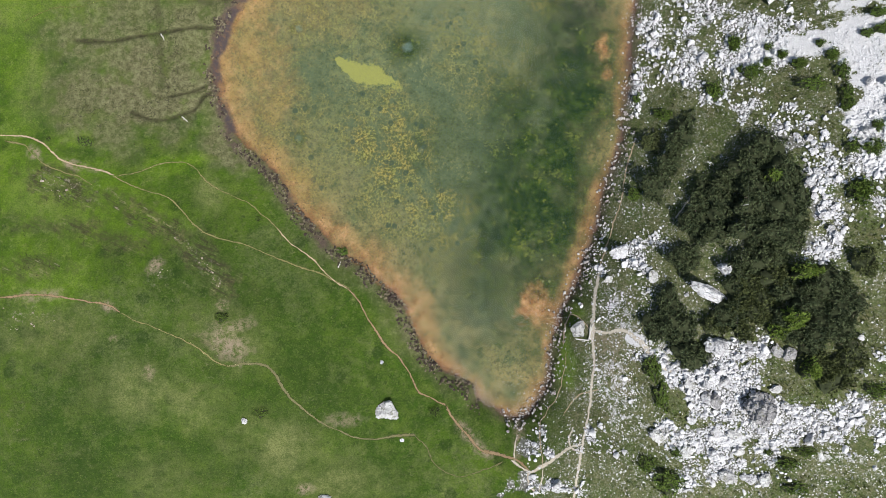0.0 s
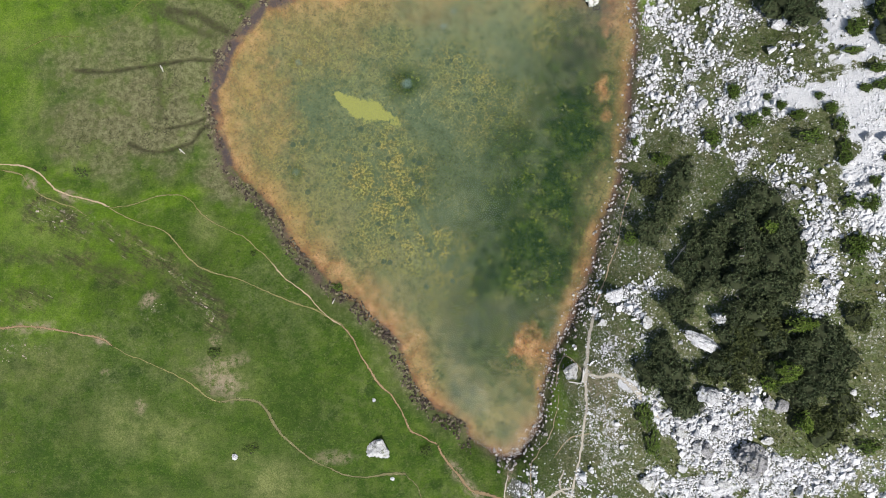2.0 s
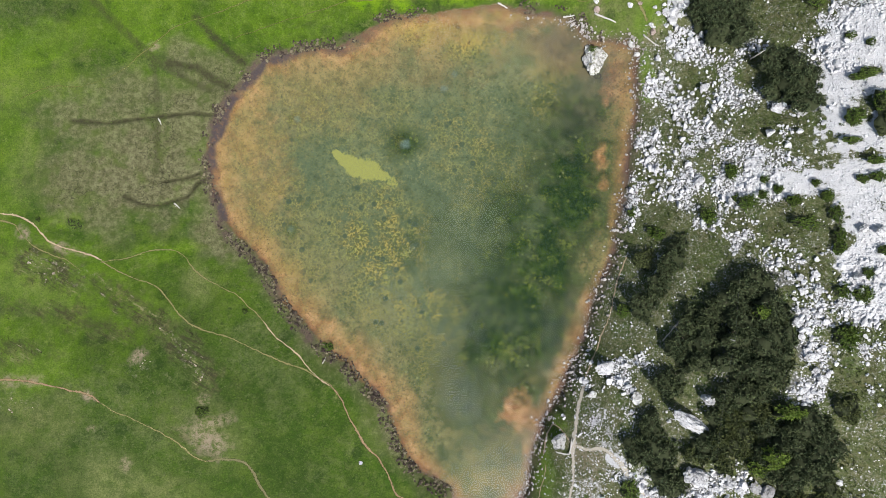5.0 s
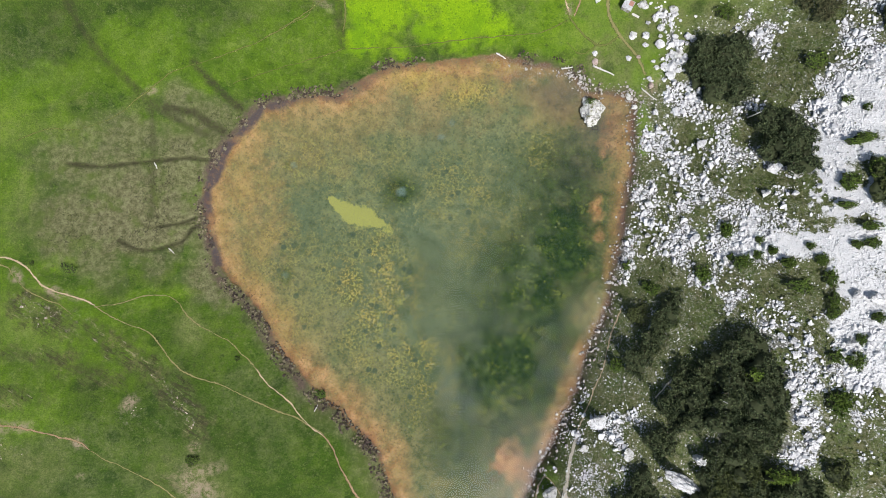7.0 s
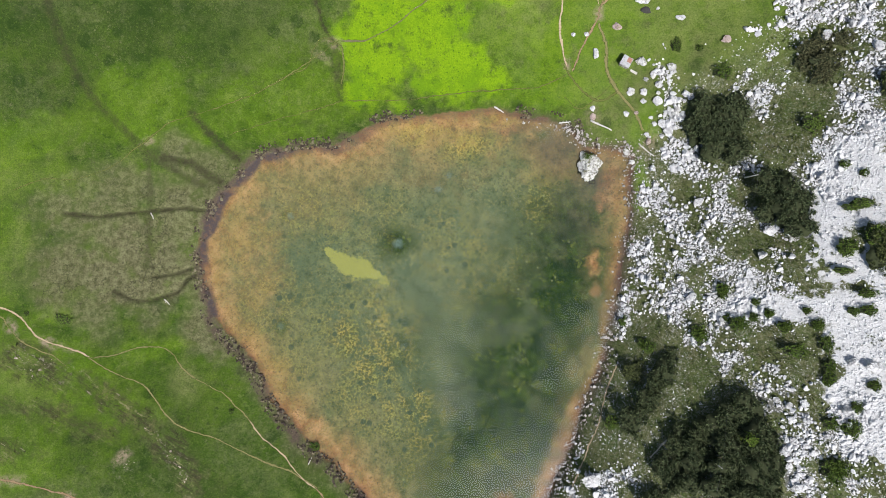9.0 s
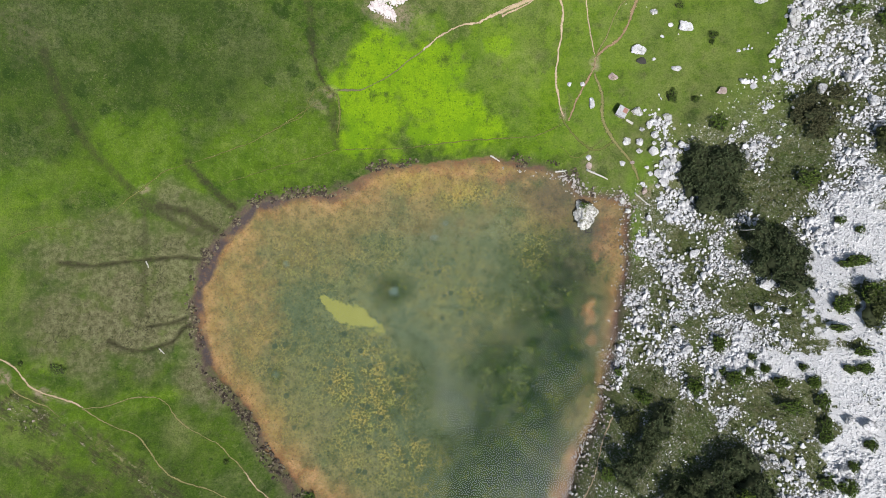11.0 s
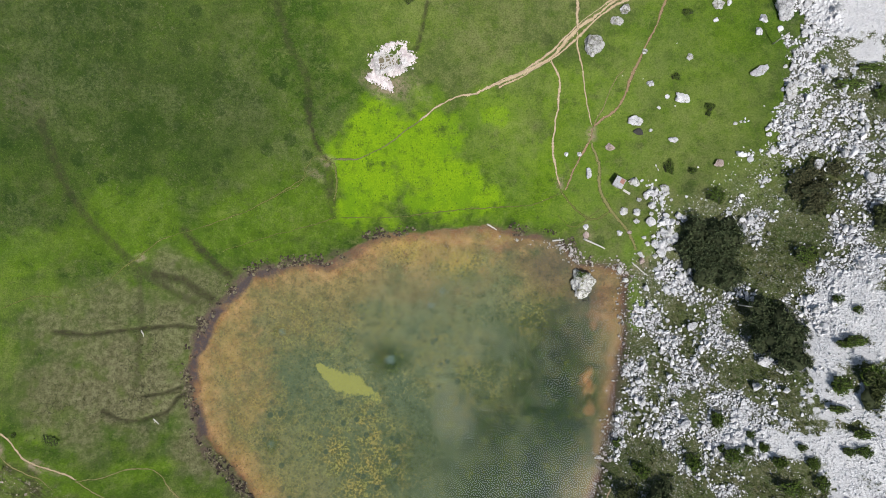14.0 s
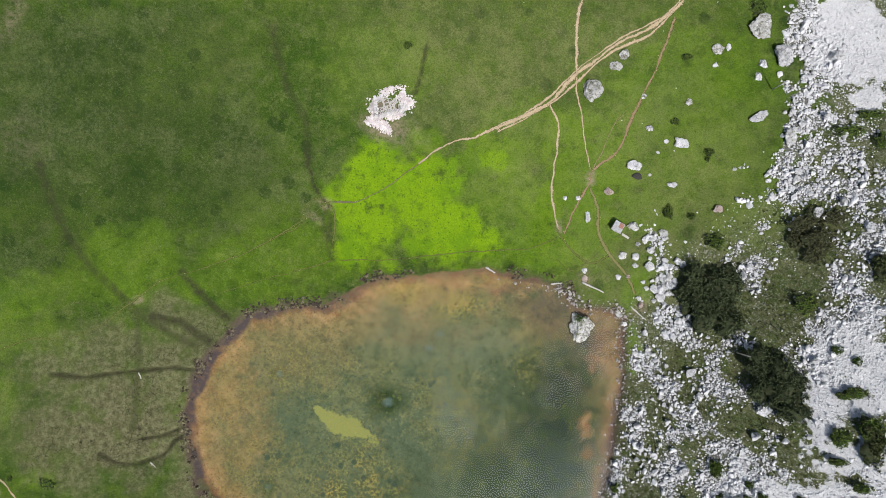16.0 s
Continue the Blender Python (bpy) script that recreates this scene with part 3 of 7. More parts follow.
PATHS.append(("red", 0.81, [(53.2, 161.1), (51.6, 155.2), (49.4, 147.8), (47.2, 141.1), (44.5, 132.9), (42.3, 126.3), (38.4, 122.3), (36.2, 120.3)]))
PATHS.append(("red", 0.60, [(36.2, 120.3), (35.9, 116.3), (33.8, 111.7), (32.1, 107.2), (31.1, 103.4)]))
PATHS.append(("trail", 0.39, [(42.7, 135.7), (40.2, 131.9), (38.1, 125.2), (36.4, 120.7)]))
PATHS.append(("trail", 0.78, [(36.2, 116.3), (38.8, 110.7), (39.7, 104.9), (42.5, 99.9), (45.7, 96.5), (49.1, 92.3), (50.8, 89.5)]))
PATHS.append(("faint", 0.65, [(28.7, 104.7), (33.0, 99.8), (37.8, 96.5), (41.3, 97.5), (43.2, 99.2)]))
PATHS.append(("faint", 0.32, [(-28.1, 91.2), (-16.1, 92.3), (-4.2, 94.5), (9.2, 96.9), (21.1, 98.7), (29.0, 102.4)]))
PATHS.append(("faint", 0.36, [(-113.9, 59.5), (-105.8, 63.1), (-98.6, 64.1), (-90.2, 67.5), (-83.5, 73.3), (-80.8, 75.8), (-75.3, 80.8), (-69.6, 83.6), (-58.0, 88.4), (-47.9, 93.9), (-40.8, 99.1), (-34.3, 104.1), (-31.5, 106.6)]))
PATHS.append(("faint", 0.27, [(-58.8, 79.3), (-47.2, 84.1), (-34.0, 89.1), (-29.6, 90.8)]))
PATHS.append(("trail", 0.4, [(-117.2, 27.1), (-112.6, 26.1), (-110.2, 24.1), (-106.0, 20.7), (-101.4, 18.8), (-96.9, 17.6), (-92.9, 15.0)]))
PATHS.append(("faint", 0.45, [(-31.0, 105.3), (-30.1, 102.0), (-30.0, 98.0), (-30.2, 95.3)]))
PATHS.append(("faint", 0.35, [(-31.0, 105.3), (-35.9, 106.9), (-38.0, 103.9), (-39.9, 99.0), (-47.2, 94.7)]))
PATHS.append(("faint", 0.35, [(29.4, 96.7), (33.4, 94.0), (37.5, 96.7), (41.5, 100.7)]))
PATHS.append(("pale", 0.45, [(34.4, -53.3), (31.2, -52.7), (30.4, -50.8), (31.5, -47.2)]))
PATHS.append(("sand", 0.3, [(37.9, -37.2), (34.1, -38.9), (31.5, -41.3), (29.5, -44.9)]))
PATHS.append(("sand", 0.35, [(36.5, -23.1), (34.6, -19.9), (32.4, -18.7), (31.0, -21.2), (30.3, -26.8)]))
DITCHES = []
DITCHES.append((0.8, 1.00, [(-100.3, 54.4), (-91.6, 54.3), (-83.1, 56.2), (-75.9, 57.5), (-68.7, 58.8), (-63.5, 58.4)]))
DITCHES.append((0.7, 1.00, [(-84.9, 35.1), (-80.3, 33.3), (-76.1, 33.2), (-72.8, 34.4), (-68.8, 36.0), (-66.5, 39.7), (-64.6, 41.3)]))
DITCHES.append((0.6, 1.00, [(-75.7, 39.5), (-69.5, 41.0), (-66.2, 42.7)]))
DITCHES.append((1.5, 0.90, [(-76.0, 71.7), (-68.5, 70.9), (-64.5, 68.2), (-60.6, 66.8)]))
DITCHES.append((1.5, 0.90, [(-69.6, 84.4), (-65.6, 80.2), (-59.9, 75.4), (-56.7, 73.4)]))
DITCHES.append((1.4, 0.50, [(-49.2, 148.2), (-47.2, 141.6), (-44.1, 133.5), (-39.4, 126.9), (-38.0, 115.5)]))
DITCHES.append((0.8, 0.95, [(-38.4, 118.0), (-38.0, 115.5), (-36.2, 109.9), (-32.2, 105.1)]))
DITCHES.append((1.5, 0.55, [(-32.2, 105.1), (-31.6, 96.9), (-29.7, 91.8)]))
DITCHES.append((1.5, 0.65, [(-107.2, 109.0), (-104.1, 100.5), (-100.1, 92.0), (-94.7, 85.1), (-86.8, 78.3), (-80.5, 72.8), (-71.1, 67.6), (-64.9, 65.2)]))
DITCHES.append((1.2, 0.50, [(-80.3, 71.3), (-78.7, 62.5), (-78.3, 53.6), (-77.5, 42.0)]))
DITCHES.append((0.5, 0.80, [(-9.5, 147.2), (-10.3, 140.4), (-11.4, 135.5)]))
# brown bog by the western shore
MOOR = []
MOOR += [(-79.9, 42.8, 16.6, 14.3, 0, 1.00), (-97.4, 39.5, 10.4, 10.4, 0, 0.90), (-71.2, 56.8, 9.1, 9.1, 0, 0.90), (-89.8, 55.0, 18.1, 9.0, 0, 0.80), (-60.4, 26.2, 5.3, 9.1, 40, 0.90), (-89.2, 28.7, 8.9, 5.2, -20, 0.70), (-70.1, 72.2, 10.6, 5.3, -15, 0.70), (-85.2, 61.9, 16.6, 6.0, 5, 0.70), (-63.3, 63.8, 6.1, 9.1, -25, 0.80)]
# lime-green marsh plants by the northern shore
LIME = []
LIME += [(51.5, 75.0, 2.1, 9.1, 4, 0.45), (51.5, 91.1, 4.2, 6.0, 4, 0.40), (-115.6, 28.6, 7.4, 10.3, 0, 0.20), (-118.4, 48.5, 6.0, 8.9, 0, 0.20), (-21.4, 102.3, 9.8, 11.3, 5, 1.00), (-20.9, 115.6, 6.7, 8.2, -15, 1.00), (-8.5, 109.4, 10.5, 12.0, 5, 1.00), (-0.4, 102.8, 11.3, 8.3, -15, 1.00), (8.9, 100.6, 6.8, 4.2, -15, 1.00), (-25.3, 93.7, 6.1, 3.3, 5, 1.00), (10.6, 120.6, 4.1, 3.0, 5, 0.80), (-4.5, 97.9, 9.1, 3.8, 5, 1.00)]
LIME += [(-6.7, 124.0, 5.1, 4.4, 5, 0.40), (30.8, 105.6, 16.6, 12.0, 5, 0.42), (18.0, 99.5, 16.0, 6.0, 5, 0.40), (46.2, 124.4, 25.0, 22.1, 5, 0.20), (19.4, 127.8, 10.3, 10.3, 5, 0.22), (-97.9, 27.9, 3.8, 3.0, 0, 0.40), (-46.1, 89.1, 24.3, 9.1, 4, 0.25), (-83.2, 85.9, 13.6, 9.0, 4, 0.30), (-113.9, 45.5, 6.7, 8.9, 0, 0.16), (-74.2, 21.2, 8.9, 3.0, 10, 0.25), (-106.9, 62.4, 13.5, 6.0, 0, 0.18), (9.7, 121.2, 8.9, 5.9, 5, 0.40), (30.4, -31.1, 2.7, 6.7, 0, 0.35)]
LIME += [(32.1, -19.3, 2.7, 3.0, 0, 0.35), (62.0, 138.0, 24.0, 20.0, 5, 0.26), (36.0, 118.0, 16.0, 18.0, 5, 0.34), (12.0, 112.0, 10.0, 12.0, 5, 0.30), (74.0, 118.0, 14.0, 14.0, 5, 0.20), (-20.0, 140.0, 16.0, 12.0, 5, 0.16)]
LIME += [(-111.4, 73.3, 18.0, 6.7, 23.0, 0.27), (-71.7, 80.1, 16.6, 4.5, 3.0, 0.24), (-114.0, 29.4, 5.9, 10.3, 3.0, 0.07), (-93.8, 78.7, 12.0, 4.5, 3.0, 0.21), (-16.7, 109.2, 8.9, 6.0, 5.0, 0.21), (-82.4, 82.9, 9.0, 6.0, 5.0, 0.07), (-49.3, 100.8, 9.0, 7.5, 5.0, 0.07)]
LIME += [(-69.1, 54.8, 3.3, 3.6, 5.0, 0.42), (-73.4, 37.1, 3.3, 2.2, 5.0, 0.4), (-98.3, 30.3, 2.6, 1.8, 5.0, 0.4)]
LIME += [(-97.2, 12.6, 24.0, 11.0, -15, 0.26), (-102.9, -6.1, 16.0, 10.0, 0, 0.20)]
# pale dry turf
DRY = []
DRY += [(5.0, 139.0, 17.3, 14.4, 5, 0.80), (-8.8, 147.3, 15.7, 12.8, 5, 0.80), (32.6, 153.0, 21.5, 10.1, 25, 0.70), (50.1, 101.3, 16.4, 13.4, 5, 0.85), (64.9, 118.5, 17.5, 16.0, 5, 0.95), (42.5, 131.3, 16.1, 11.7, 5, 0.75), (16.8, 117.5, 8.2, 6.7, 5, 1.00), (-1.6, 131.5, 8.0, 7.3, 5, 0.70), (6.6, 151.4, 12.8, 8.5, 25, 0.60), (58.6, 112.2, 13.2, 8.8, 5, 0.95), (49.2, 136.2, 8.8, 7.3, 5, 0.40), (-45.1, -52.6, 8.7, 6.5, -30, 0.90)]
DRY += [(-29.2, -62.0, 10.3, 5.1, 0, 0.80), (-79.5, -36.8, 9.9, 5.6, 0, 0.70), (-67.2, -40.0, 10.0, 5.0, -30, 0.60), (-63.6, 13.0, 3.0, 4.4, 0, 0.80), (-103.4, 12.0, 8.7, 6.5, -20, 0.70), (-57.4, -24.3, 8.6, 5.7, -20, 0.70), (-100.1, -22.4, 9.8, 5.6, 0, 0.60), (-110.8, 42.4, 3.7, 8.9, 0, 0.60), (-74.6, 129.3, 13.1, 8.7, 5, 0.15), (-56.2, 108.0, 9.0, 9.0, 5, 0.20), (-100.0, 108.2, 8.8, 13.3, 5, 0.08), (-64.8, 141.4, 10.1, 7.2, 5, 0.20)]
DRY += [(-18.3, 141.1, 11.5, 8.6, 5, 0.50), (-114.5, 135.1, 8.6, 8.6, 5, 0.12), (-117.2, 60.7, 9.0, 6.0, 0, 0.40), (-73.6, -60.7, 8.6, 5.7, 0, 0.40)]
# bare pinkish earth and worn turf
EARTH = []
EARTH += [(-57.4, -25.0, 5.7, 2.9, -30, 0.80), (-55.3, -21.4, 3.6, 1.7, 20, 0.70), (-75.4, -5.5, 2.3, 1.4, 40, 0.90), (-58.3, -15.6, 1.4, 1.1, 0, 0.80), (-104.9, -13.2, 6.3, 1.4, 5, 0.70), (-96.9, 20.4, 3.8, 1.0, -15, 1.00), (-109.6, 23.9, 2.3, 1.3, -40, 1.00), (-27.6, -46.2, 4.4, 1.5, 0, 0.50), (-38.1, -64.2, 2.1, 1.2, 0, 0.80), (-76.0, -32.5, 1.1, 2.0, 0, 0.60), (-84.9, -23.9, 1.1, 0.8, 0, 0.80), (7.9, -53.9, 3.8, 1.3, -40, 1.00)]
EARTH += [(4.2, -49.7, 3.3, 1.2, -55, 0.90), (18.5, -50.8, 1.3, 4.2, -5, 1.00), (-32.9, 105.7, 2.1, 1.4, -25, 0.80), (-35.7, 101.8, 3.0, 1.1, -25, 0.50), (-80.7, 75.5, 2.1, 0.9, 30, 0.80), (29.2, 104.7, 1.1, 1.8, 5, 1.00), (36.0, 118.5, 1.3, 2.1, -5, 0.90), (52.5, 86.6, 1.5, 2.4, -15, 0.90), (37.6, 92.7, 1.8, 3.0, 5, 0.40), (-114.4, 144.7, 2.0, 5.7, -20, 0.40), (-113.0, 114.2, 6.4, 6.8, 5, 0.18), (-17.2, 125.9, 6.6, 3.2, -10, 0.80)]
EARTH += [(42.4, -31.0, 5.7, 7.8, 0, 0.35), (40.7, -24.1, 5.7, 3.6, 0, 0.50), (-85.9, -15.8, 1.7, 1.0, -30, 1.00), (-93.6, 59.5, 0.0, 0.0, 0, 0.00)]
# low grey outcrops in the turf
OUTCROP = []
OUTCROP += [(-101.1, 16.5, 5.8, 1.7, -15, 0.80), (-99.2, 12.8, 5.8, 1.3, -15, 0.60), (-92.2, 15.0, 3.6, 1.2, -20, 0.50), (-65.9, -1.9, 5.8, 1.4, -35, 0.50), (-62.1, -7.0, 5.8, 1.4, -50, 0.60), (-74.5, -8.3, 2.6, 1.3, 30, 0.50), (-105.9, -18.1, 7.0, 2.8, 0, 0.50), (-57.4, -27.2, 4.3, 2.0, -30, 0.50)]
# scree: blocks and rubble
STONE = []
STONE += [(55.2, 71.2, 5.2, 10.5, 4, 0.60), (54.2, 52.5, 6.0, 9.0, 4, 0.75), (61.0, 47.0, 8.7, 8.0, 4, 0.80), (63.0, 57.9, 10.1, 7.2, 4, 0.65), (61.5, 68.9, 7.3, 8.8, 4, 0.60), (71.7, 49.1, 11.2, 9.8, 4, 0.90), (65.0, 82.0, 6.5, 6.5, 4, 0.70), (56.7, 92.5, 5.2, 8.2, 4, 0.3), (55.3, 99.7, 3.0, 8.9, 4, 0.27), (74.5, 69.5, 6.3, 5.6, 4, 0.65), (82.0, 65.2, 7.5, 3.0, 4, 0.90), (76.9, 59.0, 8.3, 5.5, 4, 0.50)]
STONE += [(73.6, 98.9, 5.0, 5.0, 4, 0.35), (51.0, 40.3, 4.5, 5.3, 4, 0.60), (69.2, 36.4, 7.0, 3.5, 4, 0.80), (76.9, 31.2, 9.5, 4.1, -26, 0.75), (84.9, 23.8, 6.5, 6.5, -26, 0.75), (87.8, 15.3, 5.2, 7.8, 4, 0.80), (92.6, 21.1, 7.7, 7.7, 4, 0.80), (93.7, 8.7, 4.4, 7.6, 24, 0.70), (86.9, 1.1, 2.3, 7.8, -21, 0.90), (84.4, 9.6, 2.9, 7.8, 4, 0.70), (87.5, 79.5, 4.7, 9.4, -6, 0.80), (91.2, 90.4, 3.4, 8.1, 4, 0.70)]
STONE += [(86.1, 60.6, 3.3, 5.3, 4, 0.60), (87.1, 1.5, 2.6, 9.0, -15, 0.95), (83.8, 17.2, 3.3, 6.6, 0, 0.80), (85.7, 10.6, 3.9, 5.2, 0, 0.70), (42.5, -2.7, 5.9, 4.1, 0, 0.65), (38.5, -7.2, 3.7, 3.7, 0, 0.65), (47.3, -15.3, 8.5, 5.0, 0, 0.22), (44.2, -32.2, 6.3, 8.5, 0, 0.25), (37.5, -56.8, 6.4, 7.1, 0, 0.22), (21.3, -51.8, 3.0, 3.7, 0, 0.50), (46.7, -40.4, 7.0, 7.0, 0, 0.20), (46.8, -1.2, 5.8, 7.3, 0, 0.20)]
STONE += [(18.0, -62.7, 5.8, 2.9, 0, 0.60), (55.4, -31.3, 5.5, 3.4, -30, 0.85), (69.9, -25.8, 4.7, 3.3, 30, 0.95), (62.2, -36.4, 6.8, 6.8, 0, 0.95), (68.8, -31.9, 6.0, 5.4, 0, 0.95), (76.1, -40.9, 10.6, 6.0, -20, 0.95), (87.9, -42.8, 10.5, 6.5, 0, 0.90), (95.3, -36.9, 5.1, 5.1, 0, 0.80), (60.6, -50.4, 8.2, 8.2, 0, 0.80), (55.8, -57.8, 5.5, 4.8, 0, 0.70), (73.1, -53.6, 12.1, 5.4, -10, 0.60), (90.6, -32.0, 5.2, 3.9, 40, 0.50)]
STONE += [(94.6, -26.5, 3.8, 5.1, 0, 0.40), (66.7, 65.8, 7.2, 8.6, 5, 0.70), (60.5, 83.2, 5.9, 7.4, 5, 0.60), (54.2, 89.1, 3.7, 3.7, 5, 0.23), (65.6, 78.2, 5.8, 5.8, 5, 0.60), (97.0, 106.5, 8.1, 6.8, 5, 0.85), (88.0, 139.0, 5.0, 8.6, 5, 1.0), (85.8, 119.7, 6.3, 7.8, 5, 1.0), (92.5, 124.4, 9.8, 8.4, 25, 1.0), (100.2, 119.1, 6.8, 8.2, 5, 0.95), (81.5, 110.2, 4.2, 7.0, -20, 0.32), (74.1, 96.9, 5.7, 4.0, 25, 0.85)]
STONE += [(68.9, 94.3, 3.6, 2.2, 5, 0.60), (77.8, 117.1, 4.3, 7.1, 5, 0.08), (60.7, 89.1, 4.4, 5.9, 5, 0.3), (56.0, 85.6, 5.2, 7.5, 5, 0.23), (98.8, 101.3, 5.3, 6.7, 5, 0.35), (93.2, 94.2, 4.0, 10.7, 5, 0.60), (88.2, 158.9, 4.4, 10.2, 5, 1.0), (54.2, 101.6, 5.9, 5.2, 5, 0.18), (95.1, 110.4, 4.8, 4.1, 5, 0.55), (93.7, 103.5, 3.4, 5.4, 5, 0.50), (97.0, 89.4, 5.3, 5.3, 5, 0.50), (86.9, 88.1, 5.4, 5.4, 5, 0.45)]
STONE += [(65.2, 73.9, 8.7, 8.7, 5, 0.55), (58.1, 72.7, 5.9, 8.9, 5, 0.55), (70.7, 80.4, 5.7, 4.3, 5, 0.50)]
STONE += [(19.4, -53.7, 1.8, 2.1, 0.0, 0.9), (25.8, -54.6, 1.2, 1.5, 0.0, 0.9), (18.4, -59.7, 1.5, 0.9, 0.0, 0.9), (25.9, -61.5, 1.5, 1.7, 0.0, 0.9), (13.0, -65.4, 1.3, 0.9, 0.0, 0.9), (15.9, -62.9, 1.2, 0.9, 0.0, 0.9), (28.0, -62.7, 1.9, 1.2, 0.0, 0.9), (35.8, -48.7, 1.2, 2.9, 0.0, 0.7)]
# heaps of large fallen blocks; the last value is their number
BLOCK_HEAPS = [(69.4, -26.0, 4.8, 4.0, 1.0, 27), (64.1, -30.2, 4.1, 3.3, 1.0, 17), (54.9, -28.5, 3.6, 2.8, -29.0, 12), (92.0, -40.1, 3.4, 3.9, 1.0, 19), (79.9, -38.5, 5.3, 2.4, 1.0, 12), (59.9, -35.3, 3.5, 4.1, 1.0, 11), (57.1, 91.0, 3.0, 5.9, 4.0, 20), (61.9, 84.3, 3.5, 2.6, 4.0, 11), (54.8, 76.4, 3.3, 6.0, 4.0, 14), (74.2, 80.1, 2.5, 2.0, 4.0, 6), (75.4, 96.5, 4.2, 3.1, 4.0, 14), (59.2, 66.0, 3.5, 7.4, 4.0, 16), (83.6, 13.3, 1.8, 7.8, 14.0, 16), (54.3, 49.5, 3.9, 5.9, 4.0, 14), (87.6, 152.7, 2.0, 7.2, 5.0, 12), (84.0, 138.8, 1.7, 5.7, 5.0, 8), (85.9, 119.8, 3.6, 3.6, 5.0, 12), (98.6, 124.8, 4.1, 4.1, 5.0, 11)]
STONE += [(91.0, 150.0, 4.5, 9.0, 5, 1.0), (94.0, 133.0, 8.0, 6.0, 5, 0.95), (88.0, 127.0, 6.0, 6.0, 5, 0.9)]
# fine pale gravel
GRAVEL = []
GRAVEL += [(90.3, 47.6, 9.1, 5.2, 4, 0.90), (81.8, 47.7, 9.4, 6.0, 4, 0.80), (74.9, 50.6, 8.3, 6.9, 4, 0.60), (96.7, 28.0, 7.0, 13.9, 4, 1.00), (93.4, 71.2, 7.2, 6.5, 4, 0.95), (96.8, 77.8, 7.8, 11.7, 4, 1.00), (92.9, 59.4, 7.8, 7.8, 4, 0.90), (97.7, 58.3, 6.4, 10.2, 4, 0.80), (92.4, 38.8, 5.8, 7.7, 4, 0.90), (99.3, 14.7, 5.0, 7.5, 4, 0.70), (99.9, 156.5, 10.1, 14.5, 5, 1.00), (95.3, 161.0, 7.3, 8.8, 5, 0.90)]
GRAVEL += [(102.2, 142.7, 5.7, 5.7, 5, 0.80), (93.7, 78.8, 7.9, 7.9, 5, 1.00), (89.8, 78.2, 3.3, 8.0, 5, 0.90), (99.3, 73.6, 3.8, 6.4, 5, 0.80), (44.6, -18.2, 7.1, 8.6, 0, 0.42), (43.0, -35.1, 7.1, 12.7, 0, 0.42), (49.3, -47.1, 6.3, 8.4, 0, 0.38), (54.3, -23.2, 5.5, 5.5, 0, 0.40), (41.5, -52.1, 4.2, 8.5, 0, 0.36), (55.1, 22.7, 1.2, 5.8, -12, 0.42), (58.6, 10.1, 0.7, 4.2, 45, 0.45), (80.3, -53.0, 8.0, 1.6, -5, 0.35)]
GRAVEL += [(90.5, -48.7, 9.2, 1.6, -8, 0.42), (96.6, -53.7, 6.5, 3.9, -10, 0.30), (83.9, -54.1, 11.9, 5.3, -30, 0.18), (74.1, -47.9, 10.7, 2.7, -5, 0.80), (45.6, -23.7, 3.1, 1.7, -20, 0.70), (50.5, -28.9, 3.5, 2.5, -40, 0.70), (95.3, 47.1, 7.7, 7.7, 0, 0.90)]
# dark low heath between the rocks
HEATH = []
HEATH += [(93.2, -47.1, 4.4, 1.8, -10, 0.90), (92.2, -56.1, 6.6, 2.6, -10, 0.80), (96.5, -46.2, 3.2, 2.6, 0, 0.80), (84.7, -47.1, 4.0, 1.6, -20, 0.80), (49.2, -36.0, 1.9, 5.6, 0, 0.90), (-72.6, 3.2, 8.7, 2.9, -30, 0.80), (-65.2, -2.6, 8.7, 3.2, -40, 0.90), (-59.9, -9.2, 6.5, 2.6, -50, 0.90), (-100.8, 14.3, 11.6, 3.8, -15, 0.80), (-80.1, 7.6, 8.7, 2.9, -20, 0.70), (-96.8, 4.7, 7.2, 3.2, 0, 0.70), (-86.4, 0.3, 8.6, 2.9, -10, 0.50)]
HEATH += [(-105.6, -5.4, 8.5, 2.8, 0, 0.50), (-61.5, -25.6, 5.7, 1.7, -30, 0.40), (-106.8, 4.7, 4.3, 2.0, 0, 0.40), (68.8, 25.4, 16.6, 8.3, 24, 0.30), (60.8, 27.0, 7.1, 8.5, 4, 0.25), (50.2, 14.1, 5.8, 11.7, -16, 0.20), (75.2, 85.8, 8.5, 9.9, 4, 0.80), (79.5, 95.6, 8.4, 8.4, 4, 0.80), (83.9, 83.9, 4.1, 6.8, 4, 0.60), (78.8, 68.7, 8.3, 6.9, 4, 0.60), (63.5, 61.6, 5.8, 4.4, 4, 0.50), (79.1, 52.2, 6.1, 2.7, 4, 0.70)]
